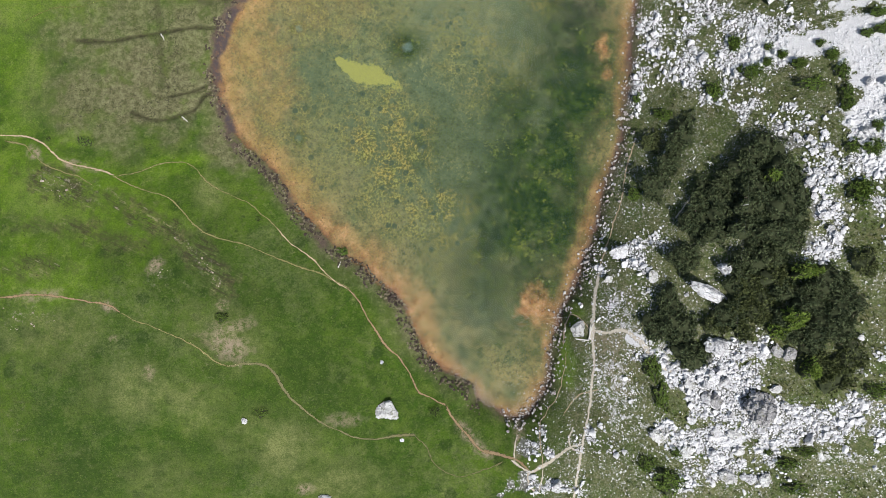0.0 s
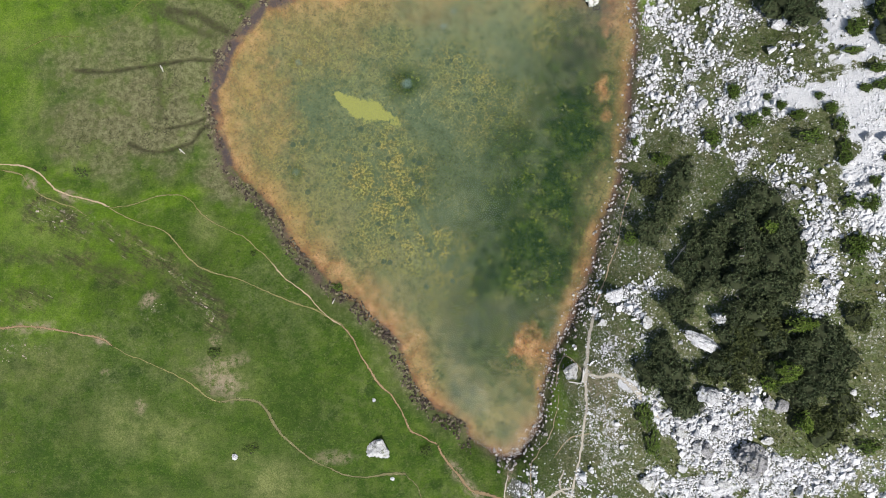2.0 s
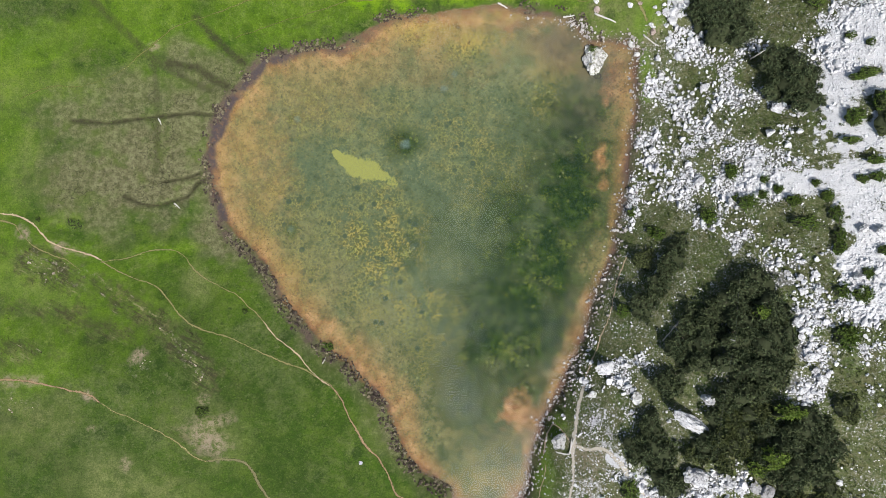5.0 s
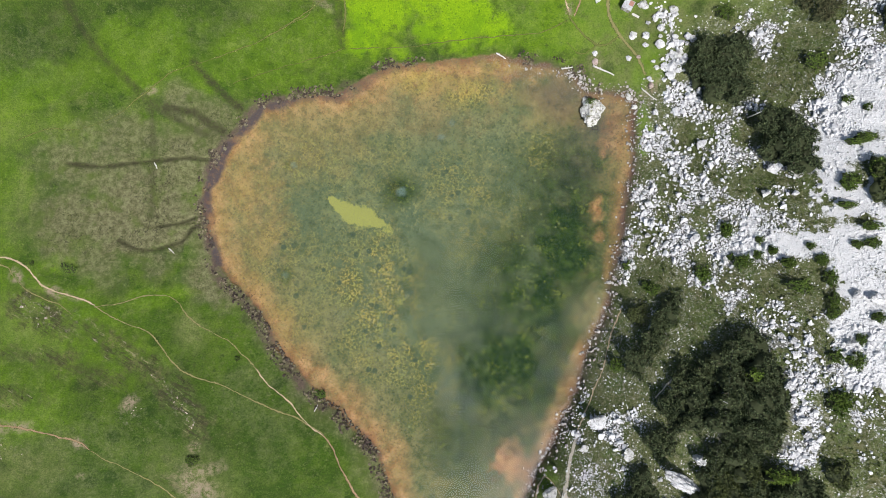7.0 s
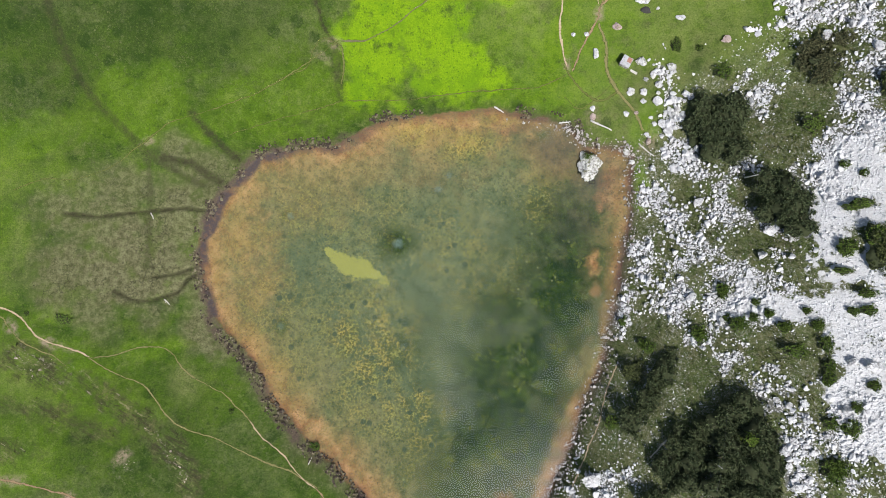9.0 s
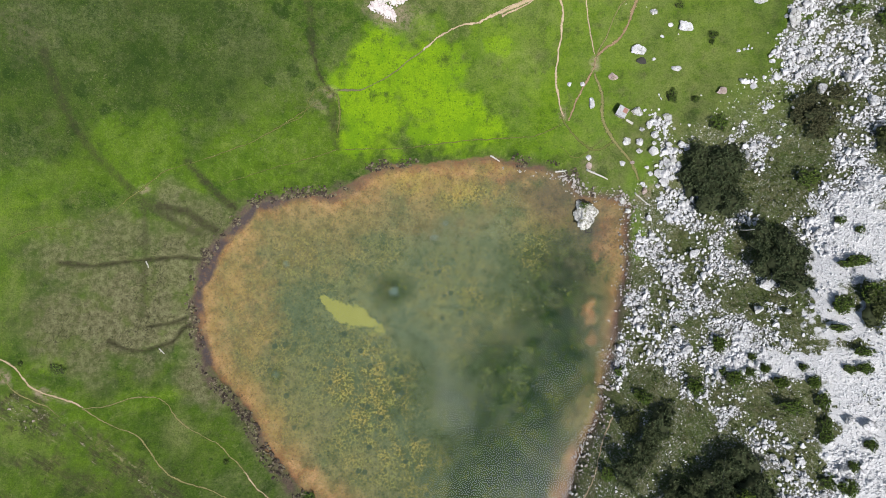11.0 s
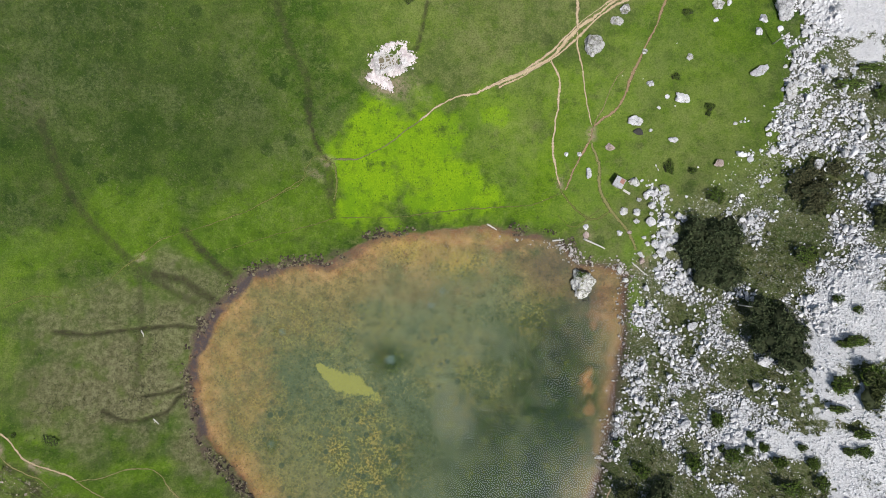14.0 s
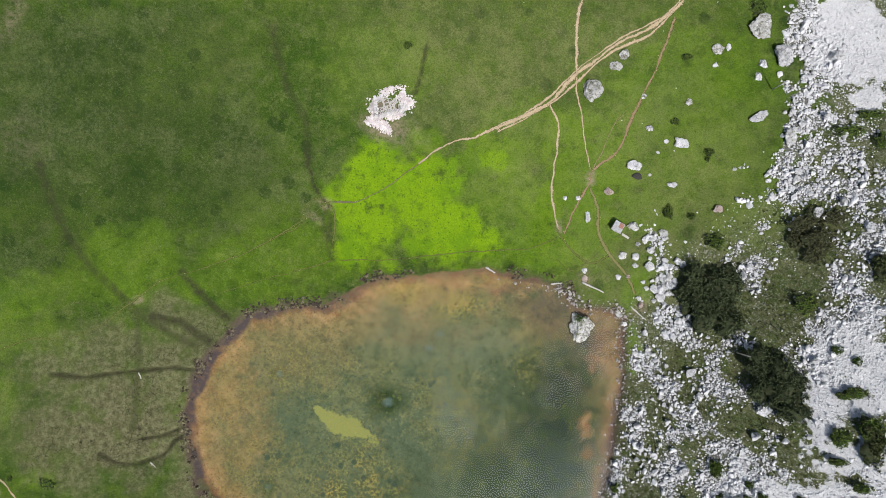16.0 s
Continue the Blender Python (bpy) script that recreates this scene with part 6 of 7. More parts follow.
def rock_shape(level, seed, cuts=7, rough=0.16):
    """A block broken off a cliff: a ball cut by random planes, with a rough, cracked skin."""
    rng = np.random.RandomState(seed)
    v, f = ICO[level]
    v = v.copy()
    for _ in range(cuts):
        nrm = rng.normal(size=3)
        nrm /= np.linalg.norm(nrm)
        reach = rng.uniform(0.55, 0.86) if level > 3 else rng.uniform(0.42, 0.80)
        over = np.maximum(v @ nrm - reach, 0)
        v -= over[:, None] * nrm * 0.94
    off = rng.rand(3) * 50
    skin = np.array([noise.fractal(Vector(q * 1.5 + off), 0.9, 2.1, 5) for q in v])
    if level > 3:
        skin += np.array([-0.7 * max(0.0, 0.16 - abs(noise.noise(Vector(q * 2.2 - off)))) / 0.16 for q in v])
    v *= (1 + rough * skin)[:, None]
    v /= np.abs(v).max(0)
    return v, f


def part(name, me, parent, label=""):
    """One mesh object under a thing or under a part."""
    ob = new(name, me)
    ob.parent = parent
    return tagged(ob, label)


BOULDER_WORDS = {
    "pale": "pale grey limestone boulder with broken facets",
    "grey": "weathered grey limestone boulder with mossy spots",
    "dark": "dark grey craggy limestone block",
    "mossy": "limestone boulder overgrown with moss and lichen",
    "pink": "pinkish weathered stone lying in the turf",
}
for i, (x, y, w_, d_, turn, h_, look_) in enumerate(BOULDERS):
    h_ *= 0.66
    v, f = rock_shape(5 if max(w_, d_) > 3.5 else 4, 100 + i, 9, 0.26)
    v = v * np.array([w_ / 2, d_ / 2, h_ * 0.62])
    size = max(w_, d_)
    me = mesh_from("boulder", v, f, LOOKS[look_])
    base = sum(ground_z(x + a * w_ * 0.3, y + b * d_ * 0.3) for a, b in ((0, 0), (1, 0), (-1, 0), (0, 1), (0, -1))) / 5
    kind_of = "boulder" if size > 1.4 else "rock"
    where = " standing in shallow water" if look_ == "mossy" and size > 7.5 else (" in the meadow" if x < 45 or y > 105 else " on the scree slope")
    ob = tagged(new(kind_of, me), ("large " if size > 4.5 else "") + BOULDER_WORDS[look_] + where, kind_of, "boulders round the lake")
    ob.matrix_world = pose(x, y, base + h_ * 0.36, 0, 0, turn)


def scatter(seed, count, box, density):
    """Places in a box, kept by a density between 0 and 1."""
    rng = np.random.RandomState(seed)
    x, y = rng.uniform(box[0], box[1], count), rng.uniform(box[2], box[3], count)
    keep = rng.rand(count) < density(x, y)
    return x[keep], y[keep], rng


def joined_rocks(name, x, y, sizes, material, seed, level, flat, sink=0.25):
    rng = np.random.RandomState(seed)
    shapes = [rock_shape(level, seed * 31 + k, 13, 0.10) for k in range(14)]
    z = height(x, y)
    verts, faces, at = [], [], 0
    for i in range(len(x)):
        v, f = shapes[rng.randint(14)]
        s_ = sizes[i] * np.array([rng.uniform(0.75, 1.25), rng.uniform(0.75, 1.25), rng.uniform(*flat)]) * 0.5
        turn = Euler((rng.normal() * 0.35, rng.normal() * 0.35, rng.uniform(0, 6.28))).to_matrix()
        q = (v * s_) @ np.array(turn).T
        q += (x[i], y[i], z[i] + s_[2] * (1 - 2 * sink))
        verts.append(q)
        faces.append(f + at)
        at += len(v)
    return new(name, mesh_from(name, np.concatenate(verts), np.concatenate(faces), material))


EAST = (20, 128, -80, 180)
big_x, big_y, rng = scatter(21, 92000, EAST, lambda x, y: 0.9 * stone_cover(x, y) * (shore_distance(x, y) > 1.0) * (zone(x, y, PINES, 0.1, 0.1) < 0.3))
sizes = np.clip(0.34 * np.exp(0.62 * rng.normal(size=len(big_x))) + 0.24, 0.3, 2.6)
order = np.argsort(-sizes)
big_x, big_y, sizes = big_x[order], big_y[order], sizes[order]
PICKED = 25
blocks = [mesh_from("rock", rock_shape(3, 900 + k, 13, 0.14)[0], ICO[3][1], STONE_PALE) for k in range(8)]
rng_r = random.Random(8)
for i in range(min(PICKED, len(big_x))):
    ob = tagged(new("rock", blocks[i % 8]), "pale limestone block among the scree rubble", "rock", "scree blocks")
    s_ = sizes[i] * 0.5
    ob.matrix_world = pose(big_x[i], big_y[i], ground_z(big_x[i], big_y[i]) + s_ * 0.3, rng_r.uniform(-20, 20), rng_r.uniform(-20, 20), rng_r.uniform(0, 360)) @ Matrix.Diagonal((s_ * rng_r.uniform(0.8, 1.25), s_ * rng_r.uniform(0.8, 1.2), s_ * rng_r.uniform(0.6, 0.9), 1))
for cx, cy, wx, wy, turn, count in BLOCK_HEAPS:
    for k in range(count):
        a, r = rng_r.uniform(0, 6.283), math.sqrt(rng_r.random())
        ex, ey = wx * r * math.cos(a), wy * r * math.sin(a)
        c, s_ = math.cos(radians(turn)), math.sin(radians(turn))
        x, y = cx + ex * c - ey * s_, cy + ex * s_ + ey * c
        size = rng_r.uniform(0.75, 1.2) * (1.0 + 0.9 * rng_r.random() ** 3) * 0.5
        ob = tagged(new("rock", blocks[rng_r.randrange(8)]), "large pale limestone block in a heap on the scree", "rock", "scree blocks")
        ob.matrix_world = pose(x, y, ground_z(x, y) + size * 0.3, rng_r.uniform(-25, 25), rng_r.uniform(-25, 25), rng_r.uniform(0, 360)) @ Matrix.Diagonal((size * rng_r.uniform(0.8, 1.3), size * rng_r.uniform(0.75, 1.2), size * rng_r.uniform(0.55, 0.85), 1))
half = PICKED + 3200
ob = joined_rocks("scree_blocks", big_x[PICKED:half], big_y[PICKED:half], sizes[PICKED:half], RUBBLE, 4, 2, (0.42, 0.78))
tagged(ob, "pale broken limestone blocks strewn over the slope", "scree", kind="stuff")
ob = joined_rocks("scree_stones", big_x[half:], big_y[half:], sizes[half:], RUBBLE, 14, 1, (0.42, 0.78))
tagged(ob, "fist to head sized pale stones between the scree blocks", "scree", kind="stuff")

sm_x, sm_y, rng = scatter(22, 330000, EAST, lambda x, y: np.clip(0.05 + 0.45 * stone_cover(x, y) + 0.5 * zone(x, y, GRAVEL, 0.5, 0.6, 8.0), 0, 1) * (1 - 0.93 * zone(x, y, HUMMOCKS, 0.5, 1.1, 3.0)) * np.clip((x - np.interp(y, (-60, -30, 0, 20, 84, 104, 118, 132, 165), (18, 26, 36, 40, 44, 58, 74, 84, 88))) / 8, 0, 1) * (shore_distance(x, y) > 0.6) * (zone(x, y, PINES, 0.1, 0.1) < 0.3) * np.clip(1.2 - zone(x, y, HEATH, 0.4), 0, 1))
sizes = np.clip(0.20 * np.exp(0.45 * rng.normal(size=len(sm_x))) + 0.12, 0.14, 0.8)
ob = joined_rocks("scree_rubble", sm_x, sm_y, sizes, RUBBLE, 5, 1, (0.32, 0.6))
tagged(ob, "small pale limestone rubble covering the slope", "scree", kind="stuff")

# single stones in the turf of the northern meadow and the southern slope
ms_x, ms_y, rng = scatter(23, 5200, (10, 110, -80, 175), lambda x, y: (0.026 * ((y > 96) & (x > 42)) + 0.003 * (y > 96) + 0.35 * ((y < 20) & (x > 38))) * (shore_distance(x, y) > 2) * (zone(x, y, PINES, 0.1, 0.1) < 0.3))
sizes = np.clip(0.24 * np.exp(0.7 * rng.normal(size=len(ms_x))) + 0.1, 0.15, 1.3)
ob = joined_rocks("meadow_stones", ms_x, ms_y, sizes, RUBBLE, 6, 1, (0.5, 0.8), 0.3)
tagged(ob, "scattered pale stones in the short turf", "stones", kind="stuff")


def along_shore(seed, count, spread, pick):
    rng = np.random.RandomState(seed)
    k = rng.randint(0, len(LAKE), count)
    f = rng.rand(count)[:, None]
    p = LAKE[k] * (1 - f) + LAKE[(k + 1) % len(LAKE)] * f + rng.normal(size=(count, 2)) * spread
    keep = pick(p[:, 0], p[:, 1])
    return p[keep, 0], p[keep, 1], rng


c_x, c_y, rng = along_shore(31, 12000, 1.6, lambda x, y: ((x < 8) | (y > 76)) & (x < 40) & (np.abs(x - 4) + 40 * (y < 76) > 12) & (grain_b(x, y, 3.0, 3) + 0.14 * np.clip(30 - y, 0, 30) / 30 > 0.02) & (np.abs(shore_distance(x, y) - 0.9) < 1.7))
ob = joined_rocks("shore_clods", c_x, c_y, 0.25 + np.where(c_y < 35, 0.70, 0.6) * rng.rand(len(c_x)) ** 2, CLOD, 7, 1, (0.35, 0.6), 0.25)
tagged(ob, "dark peaty clods and stones along the bank", "clods", kind="stuff")
c_x, c_y, rng = along_shore(32, 3600, 1.3, lambda x, y: (x > 14) & (y < 90))
ob = joined_rocks("shore_stones", c_x, c_y, 0.2 + 0.75 * rng.rand(len(c_x)) ** 2.5, rock_material("shore_stone", (0.46, 0.43, 0.42), (0.20, 0.17, 0.16), 0.0, True), 9, 1, (0.5, 0.8), 0.2)
tagged(ob, "wet brownish stones along the eastern waterline", "stones", kind="stuff")


# ---- dwarf pines, scrub and larches ----
def tufts(points, normals, size, rng, blades=8, lean=(0.25, 1.15), width=0.26):
    """Sprays of needles: a fan of pointed blades at each point."""
    n_ = len(points)
    p, nr = np.repeat(points, blades, 0), np.repeat(normals, blades, 0)
    a = rng.uniform(0, 6.283, n_ * blades)
    b = rng.uniform(*lean, n_ * blades)
    t1 = np.cross(nr, np.array([0.31, 0.87, 0.38]))
    t1 /= np.linalg.norm(t1, axis=1)[:, None] + 1e-9
    t2 = np.cross(nr, t1)
    out = t1 * np.cos(a)[:, None] + t2 * np.sin(a)[:, None]
    way = nr * np.cos(b)[:, None] + out * np.sin(b)[:, None]
    across = np.cross(way, nr)
    across /= np.linalg.norm(across, axis=1)[:, None] + 1e-9
    ln = (size * np.repeat(rng.uniform(0.7, 1.3, n_), blades) * rng.uniform(0.75, 1.2, n_ * blades))[:, None]
    root = p - nr * ln * 0.15
    v = np.stack([root - across * ln * width * 0.35, root + way * ln * 0.55 + across * ln * width * 0.5, root + way * ln, root + way * ln * 0.5 - across * ln * width * 0.5], 1).reshape(-1, 3)
    f = np.arange(len(v)).reshape(-1, 4)
    return v, f


def mound_points(rx, ry, h_, spacing, rng, lumps, clump=0.0):
    """Places and normals over a lumpy mound; with clumps, each branch top is a small dome of its own."""
    count = int(3.1416 * rx * ry / spacing**2 * 1.35)
    a, r = rng.uniform(0, 6.283, count), np.sqrt(rng.rand(count))
    if clump:
        tops = max(6, int(3.1416 * rx * ry / clump**2))
        ta, tr = rng.uniform(0, 6.283, tops), np.sqrt(rng.rand(tops)) * 0.98
        pick = rng.randint(0, tops, count)
        off_r, off_a = clump * 0.62 * np.sqrt(rng.rand(count)), rng.uniform(0, 6.283, count)
        swell = rng.uniform(0.5, 1.3, tops)[pick]
        px_, py_ = tr[pick] * np.cos(ta[pick]) + off_r * np.cos(off_a) / rx, tr[pick] * np.sin(ta[pick]) + off_r * np.sin(off_a) / ry
        a, r = np.arctan2(py_, px_), np.clip(np.hypot(px_, py_), 0, 1.06)
        dome = swell * clump * 0.55 * (1 - (off_r / (clump * 0.62)) ** 2)
    out = 1 + 0.16 * np.sin(a * 3 + lumps[0]) + 0.12 * np.sin(a * 5 + lumps[1]) + 0.09 * np.sin(a * 9 + lumps[2])
    x, y = r * np.cos(a) * out, r * np.sin(a) * out
    top = np.power(np.clip(1 - r**2.6, 0, 1), 0.55)
    bump_ = 1 + 0.55 * grain_c(x * rx + lumps[0] * 9, y * ry + lumps[1] * 9, 2.4, 3)
    z = h_ * (0.12 + 0.88 * top) * bump_
    nr = np.stack([x * 0.55 * r, y * 0.55 * r, np.full(count, 0.9)], 1) + rng.normal(size=(count, 3)) * 0.22
    if clump:
        z = z * 0.86 + dome
        nr[:, 0] += np.cos(off_a) * off_r / clump * 1.1
        nr[:, 1] += np.sin(off_a) * off_r / clump * 1.1
    nr /= np.linalg.norm(nr, axis=1)[:, None]
    return np.stack([x * rx, y * ry, z], 1), nr, out


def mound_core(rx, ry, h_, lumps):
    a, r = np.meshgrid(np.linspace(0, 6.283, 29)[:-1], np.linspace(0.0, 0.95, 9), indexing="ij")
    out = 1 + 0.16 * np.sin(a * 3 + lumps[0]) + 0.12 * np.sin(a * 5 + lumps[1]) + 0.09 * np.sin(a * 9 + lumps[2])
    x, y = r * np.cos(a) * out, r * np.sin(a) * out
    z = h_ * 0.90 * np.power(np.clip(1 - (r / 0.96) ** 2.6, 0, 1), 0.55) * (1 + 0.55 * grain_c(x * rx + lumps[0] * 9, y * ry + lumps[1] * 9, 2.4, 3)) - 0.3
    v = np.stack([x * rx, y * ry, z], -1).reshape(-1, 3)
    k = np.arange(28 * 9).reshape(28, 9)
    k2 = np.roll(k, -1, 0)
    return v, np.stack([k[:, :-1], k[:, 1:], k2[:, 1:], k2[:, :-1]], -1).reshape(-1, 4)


def limbs(rx, ry, h_, rng, count):
    """Creeping stems that spread from the root and rise at their ends."""
    verts, faces = [], []
    for _ in range(count):
        a = rng.uniform(0, 6.283)
        reach = rng.uniform(0.45, 0.8)
        prev = None
        for k in range(5):
            f = k / 4
            c = np.array([rx * reach * f * math.cos(a + 0.3 * f), ry * reach * f * math.sin(a + 0.3 * f), -0.3 + h_ * 0.75 * f**1.6])
            rad = 0.16 * (1 - 0.75 * f)
            ring = [len(verts) + q for q in range(5)]
            for q in range(5):
                verts.append(c + rad * np.array([math.cos(q * 1.2566) * -math.sin(a), math.cos(q * 1.2566) * math.cos(a), math.sin(q * 1.2566)]))
            if prev:
                faces += [(prev[q], prev[(q + 1) % 5], ring[(q + 1) % 5], ring[q]) for q in range(5)]
            prev = ring
    return np.array(verts), np.array(faces)


def bush(name, rx, ry, h_, spacing, size, leaf, seed, label, category, group, stems=6, clump=0.0):
    rng = np.random.RandomState(seed)
    lumps = rng.uniform(0, 6.28, 3)
    root = tagged(new(name, None), label, category, group)
    part("trunk", mesh_from("trunk", *limbs(rx, ry, h_, rng, stems), BARK, True), root, "creeping grey-brown stems")
    pts, nr, _ = mound_points(rx, ry, h_, spacing, rng, lumps, clump)
    crown = part("crown", mesh_from("crown", *tufts(pts, nr, size, rng), leaf), root)
    # closed dark mound that stands for the shade between the sprays
    part("core", mesh_from("core", *mound_core(rx, ry, h_, lumps), SHADED_CORE, True), crown)
    return root


def put(root, x, y, turn=0.0, scale=1.0):
    root.matrix_world = pose(x, y, ground_z(x, y), 0, 0, turn) @ Matrix.Diagonal((scale, scale, scale, 1))


for i, (x, y, rx, ry, turn, h_) in enumerate(PINES):
    put(bush("dwarf_pine", rx * 1.03, ry * 1.03, h_, 0.50, 0.58, OLIVE_LEAF if h_ <= 1.5 else PINE_LEAF, 300 + i, "low olive green dwarf mountain pine spreading over the slope" if h_ <= 1.5 else "dense dark green dwarf mountain pine thicket on the slope", "pine", "dwarf pine thickets", 9, 0.95), x, y, turn)
for i, (x, y, rx, ry, turn, h_) in enumerate(BROWN_SCRUB):
    put(bush("dry_shrub", rx, ry, h_, 0.45, 0.50, DRY_LEAF, 560 + i, "low brownish dry scrub between the scree blocks", "shrub", "brown scrub", 6), x, y, turn)
kinds = [bush("juniper_shrub", 1.5, 1.4, 0.9, 0.30, 0.36, SHRUB_LEAF, 500 + k, "small dark green juniper shrub among pale stones", "shrub", "scrub on the slope", 4) for k in range(5)]
for i, (x, y, rx, ry, turn, h_) in enumerate(SHRUBS):
    ob = kinds[i] if i < 5 else copy_thing(kinds[i % 5], pose(0, 0, 0))
    ob.matrix_world = pose(x, y, ground_z(x, y), 0, 0, turn + 0.0) @ Matrix.Diagonal((rx / 1.45, ry / 1.45, h_ / 0.9, 1))
for i, (x, y, rx, ry, turn, h_) in enumerate(LARCHES):
    put(bush("young_larch", rx, ry, h_, 0.36, 0.55, LARCH_LEAF, 600 + i, "bright green young larch standing out of the dark pines", "larch", "", 5), x, y, turn)


# ---- low growth ----
def growth(name, x, y, size, blades, material, seed, label, category):
    rng = np.random.RandomState(seed)
    pts = np.stack([x, y, height(x, y) + 0.02], 1)
    nr = np.tile([0.0, 0.0, 1.0], (len(x), 1)) + rng.normal(size=(len(x), 3)) * 0.2
    nr /= np.linalg.norm(nr, axis=1)[:, None]
    return tagged(new(name, mesh_from(name, *tufts(pts, nr, size, rng, blades, (0.3, 1.35), 0.36), material)), label, category, kind="stuff")


def off_paths(x, y):
    clear = np.ones(x.shape, bool)
    for _, width, pts in PATHS:
        clear &= line_distance(x, y, pts) > width * 0.7 + 0.2
    return clear


h_x, h_y, _ = scatter(41, 70000, EAST, lambda x, y: np.clip(0.05 + 0.7 * zone(x, y, HEATH, 0.4) + zone(x, y, HUMMOCKS, 0.5, 1.1, 3.0) + 2.4 * grain_a(x, y, 2.6, 3), 0, 1) * (1 - stone_cover(x, y)) * np.maximum(1 - zone(x, y, GRAVEL, 0.4), zone(x, y, HUMMOCKS, 0.5, 1.1, 3.0)) * (shore_distance(x, y) > 1.5) * np.clip((x - np.interp(y, (-60, -30, 0, 20, 84, 104, 118, 132, 165), (22, 30, 38, 42, 47, 62, 80, 88, 92))) / 6, 0, 1))
keep = off_paths(h_x, h_y)
growth("heath", h_x[keep], h_y[keep], 0.40, 5, leaf_material("heath_leaves", (0.092, 0.112, 0.030), (0.028, 0.040, 0.012)), 42, "low heath and bilberry growing between pale stones", "heath")
o_x, o_y, rng = scatter(45, 60000, (-125, 0, -60, 60), lambda x, y: 0.25 * zone(x, y, OUTCROP, 0.5, 0.8, 3.0) * (grain_a(x, y, 2.0, 3) > 0.04))
ob = joined_rocks("outcrop_stones", o_x, o_y, 0.2 + 0.5 * rng.rand(len(o_x)) ** 2, rock_material("outcrop_stone", (0.41, 0.34, 0.30), (0.21, 0.165, 0.14), 0.3, True), 46, 1, (0.4, 0.7), 0.35)
tagged(ob, "low grey stones breaking through the turf", "stones", kind="stuff")
w_x, w_y, _ = scatter(47, 90000, (-128, 30, -70, 110), lambda x, y: (zone(x, y, HEATH, 0.5, 0.8, 4.0) + 0.25 * zone(x, y, MOOR, 0.4)) * np.clip(4 * grain_b(x, y, 2.2, 3), 0, 1) * (shore_distance(x, y) > 1.0))
keep = off_paths(w_x, w_y)
growth("bilberry", w_x[keep], w_y[keep], 0.36, 5, leaf_material("bilberry_leaves", (0.075, 0.085, 0.026), (0.022, 0.030, 0.010)), 48, "dark low bilberry and sedge clumps in the meadow", "heath")
t_x, t_y, _ = scatter(43, 130000, (-125, 70, -78, 176), lambda x, y: np.clip(0.10 + 2.6 * grain_b(x, y, 3.0, 3), 0, 1) * 0.5 * (shore_distance(x, y) > 2.0) * (1 - 0.6 * zone(x, y, MOOR, 0.3)))
keep = off_paths(t_x, t_y)
growth("grass_tufts", t_x[keep], t_y[keep], 0.26, 4, leaf_material("meadow_grass", (0.068, 0.112, 0.012), (0.034, 0.066, 0.007)), 44, "tufts of taller green grass in the meadow", "grass")


# ---- poles and wires ----
def tube(line, radii, sides=8):
    verts, faces = [], []
    for k, (p, r) in enumerate(zip(line, radii)):
        p = Vector(p)
        way = (Vector(line[min(k + 1, len(line) - 1)]) - Vector(line[max(k - 1, 0)])).normalized()
        a = way.orthogonal().normalized()
        b = way.cross(a)
        verts += [(p + r * (a * math.cos(6.2832 * q / sides) + b * math.sin(6.2832 * q / sides)))[:] for q in range(sides)]
        if k:
            o = (k - 1) * sides
            faces += [(o + q, o + (q + 1) % sides, o + sides + (q + 1) % sides, o + sides + q) for q in range(sides)]
    n_ = len(line)
    verts += [tuple(line[0]), tuple(line[-1])]
    faces += [(n_ * sides, (q + 1) % sides, q, q) for q in range(sides)]
    faces += [(n_ * sides + 1, (n_ - 1) * sides + q, (n_ - 1) * sides + (q + 1) % sides, (n_ - 1) * sides + (q + 1) % sides) for q in range(sides)]
    return verts, faces


def mesh_py(name, verts, faces, material, smooth=False):
    me = bpy.data.meshes.new(name)
    clean = [tuple(dict.fromkeys(f)) for f in faces]
    me.from_pydata([tuple(v) for v in verts], [], clean)
    me.materials.append(material)
    me.polygons.foreach_set("use_smooth", np.full(len(me.polygons), smooth))
    me.update()
    return me


def box_mesh(name, lo, hi, material, bevel=0.02):
    bm = bmesh.new()
    bmesh.ops.create_cube(bm, size=1)
    for v in bm.verts:
        v.co = [lo[i] + (v.co[i] + 0.5) * (hi[i] - lo[i]) for i in range(3)]
    bmesh.ops.bevel(bm, geom=bm.edges[:], offset=bevel, segments=1, affect="EDGES")
    me = bpy.data.meshes.new(name)
    bm.to_mesh(me)
    bm.free()
    me.materials.append(material)
    return me


tops = []
for x, y, h_ in POLES:
    z = ground_z(x, y)
    root = tagged(new("utility_pole", None), "bleached wooden utility pole standing on the slope", "pole", "line of poles")
    root.matrix_world = pose(x, y, z)
    h_ += 0.8
    part("pole", mesh_py("pole", *tube([(0, 0, -0.4), (0, 0, h_ * 0.5), (0, 0, h_)], [0.17, 0.15, 0.12]), OLD_WOOD, True), root)
    part("insulator", mesh_py("insulator", *tube([(0, 0, h_), (0, 0, h_ + 0.06), (0, 0, h_ + 0.16)], [0.04, 0.08, 0.06]), STONE_PALE, True), root, "small pale insulator")
    tops.append(Vector((x, y, z + h_ + 0.1)))
for a, b in ((1, 0), (0, 2), (2, 3)):
    line = [tops[a].lerp(tops[b], k / 24) - Vector((0, 0, 1.3 * (1 - (k / 12 - 1) ** 2))) for k in range(25)]
    tagged(new("overhead_wire", mesh_py("overhead_wire", *tube(line, [0.009] * 25, 5), WIRE, True)), "thin slack overhead wire between wooden poles", "wire", "line of poles")


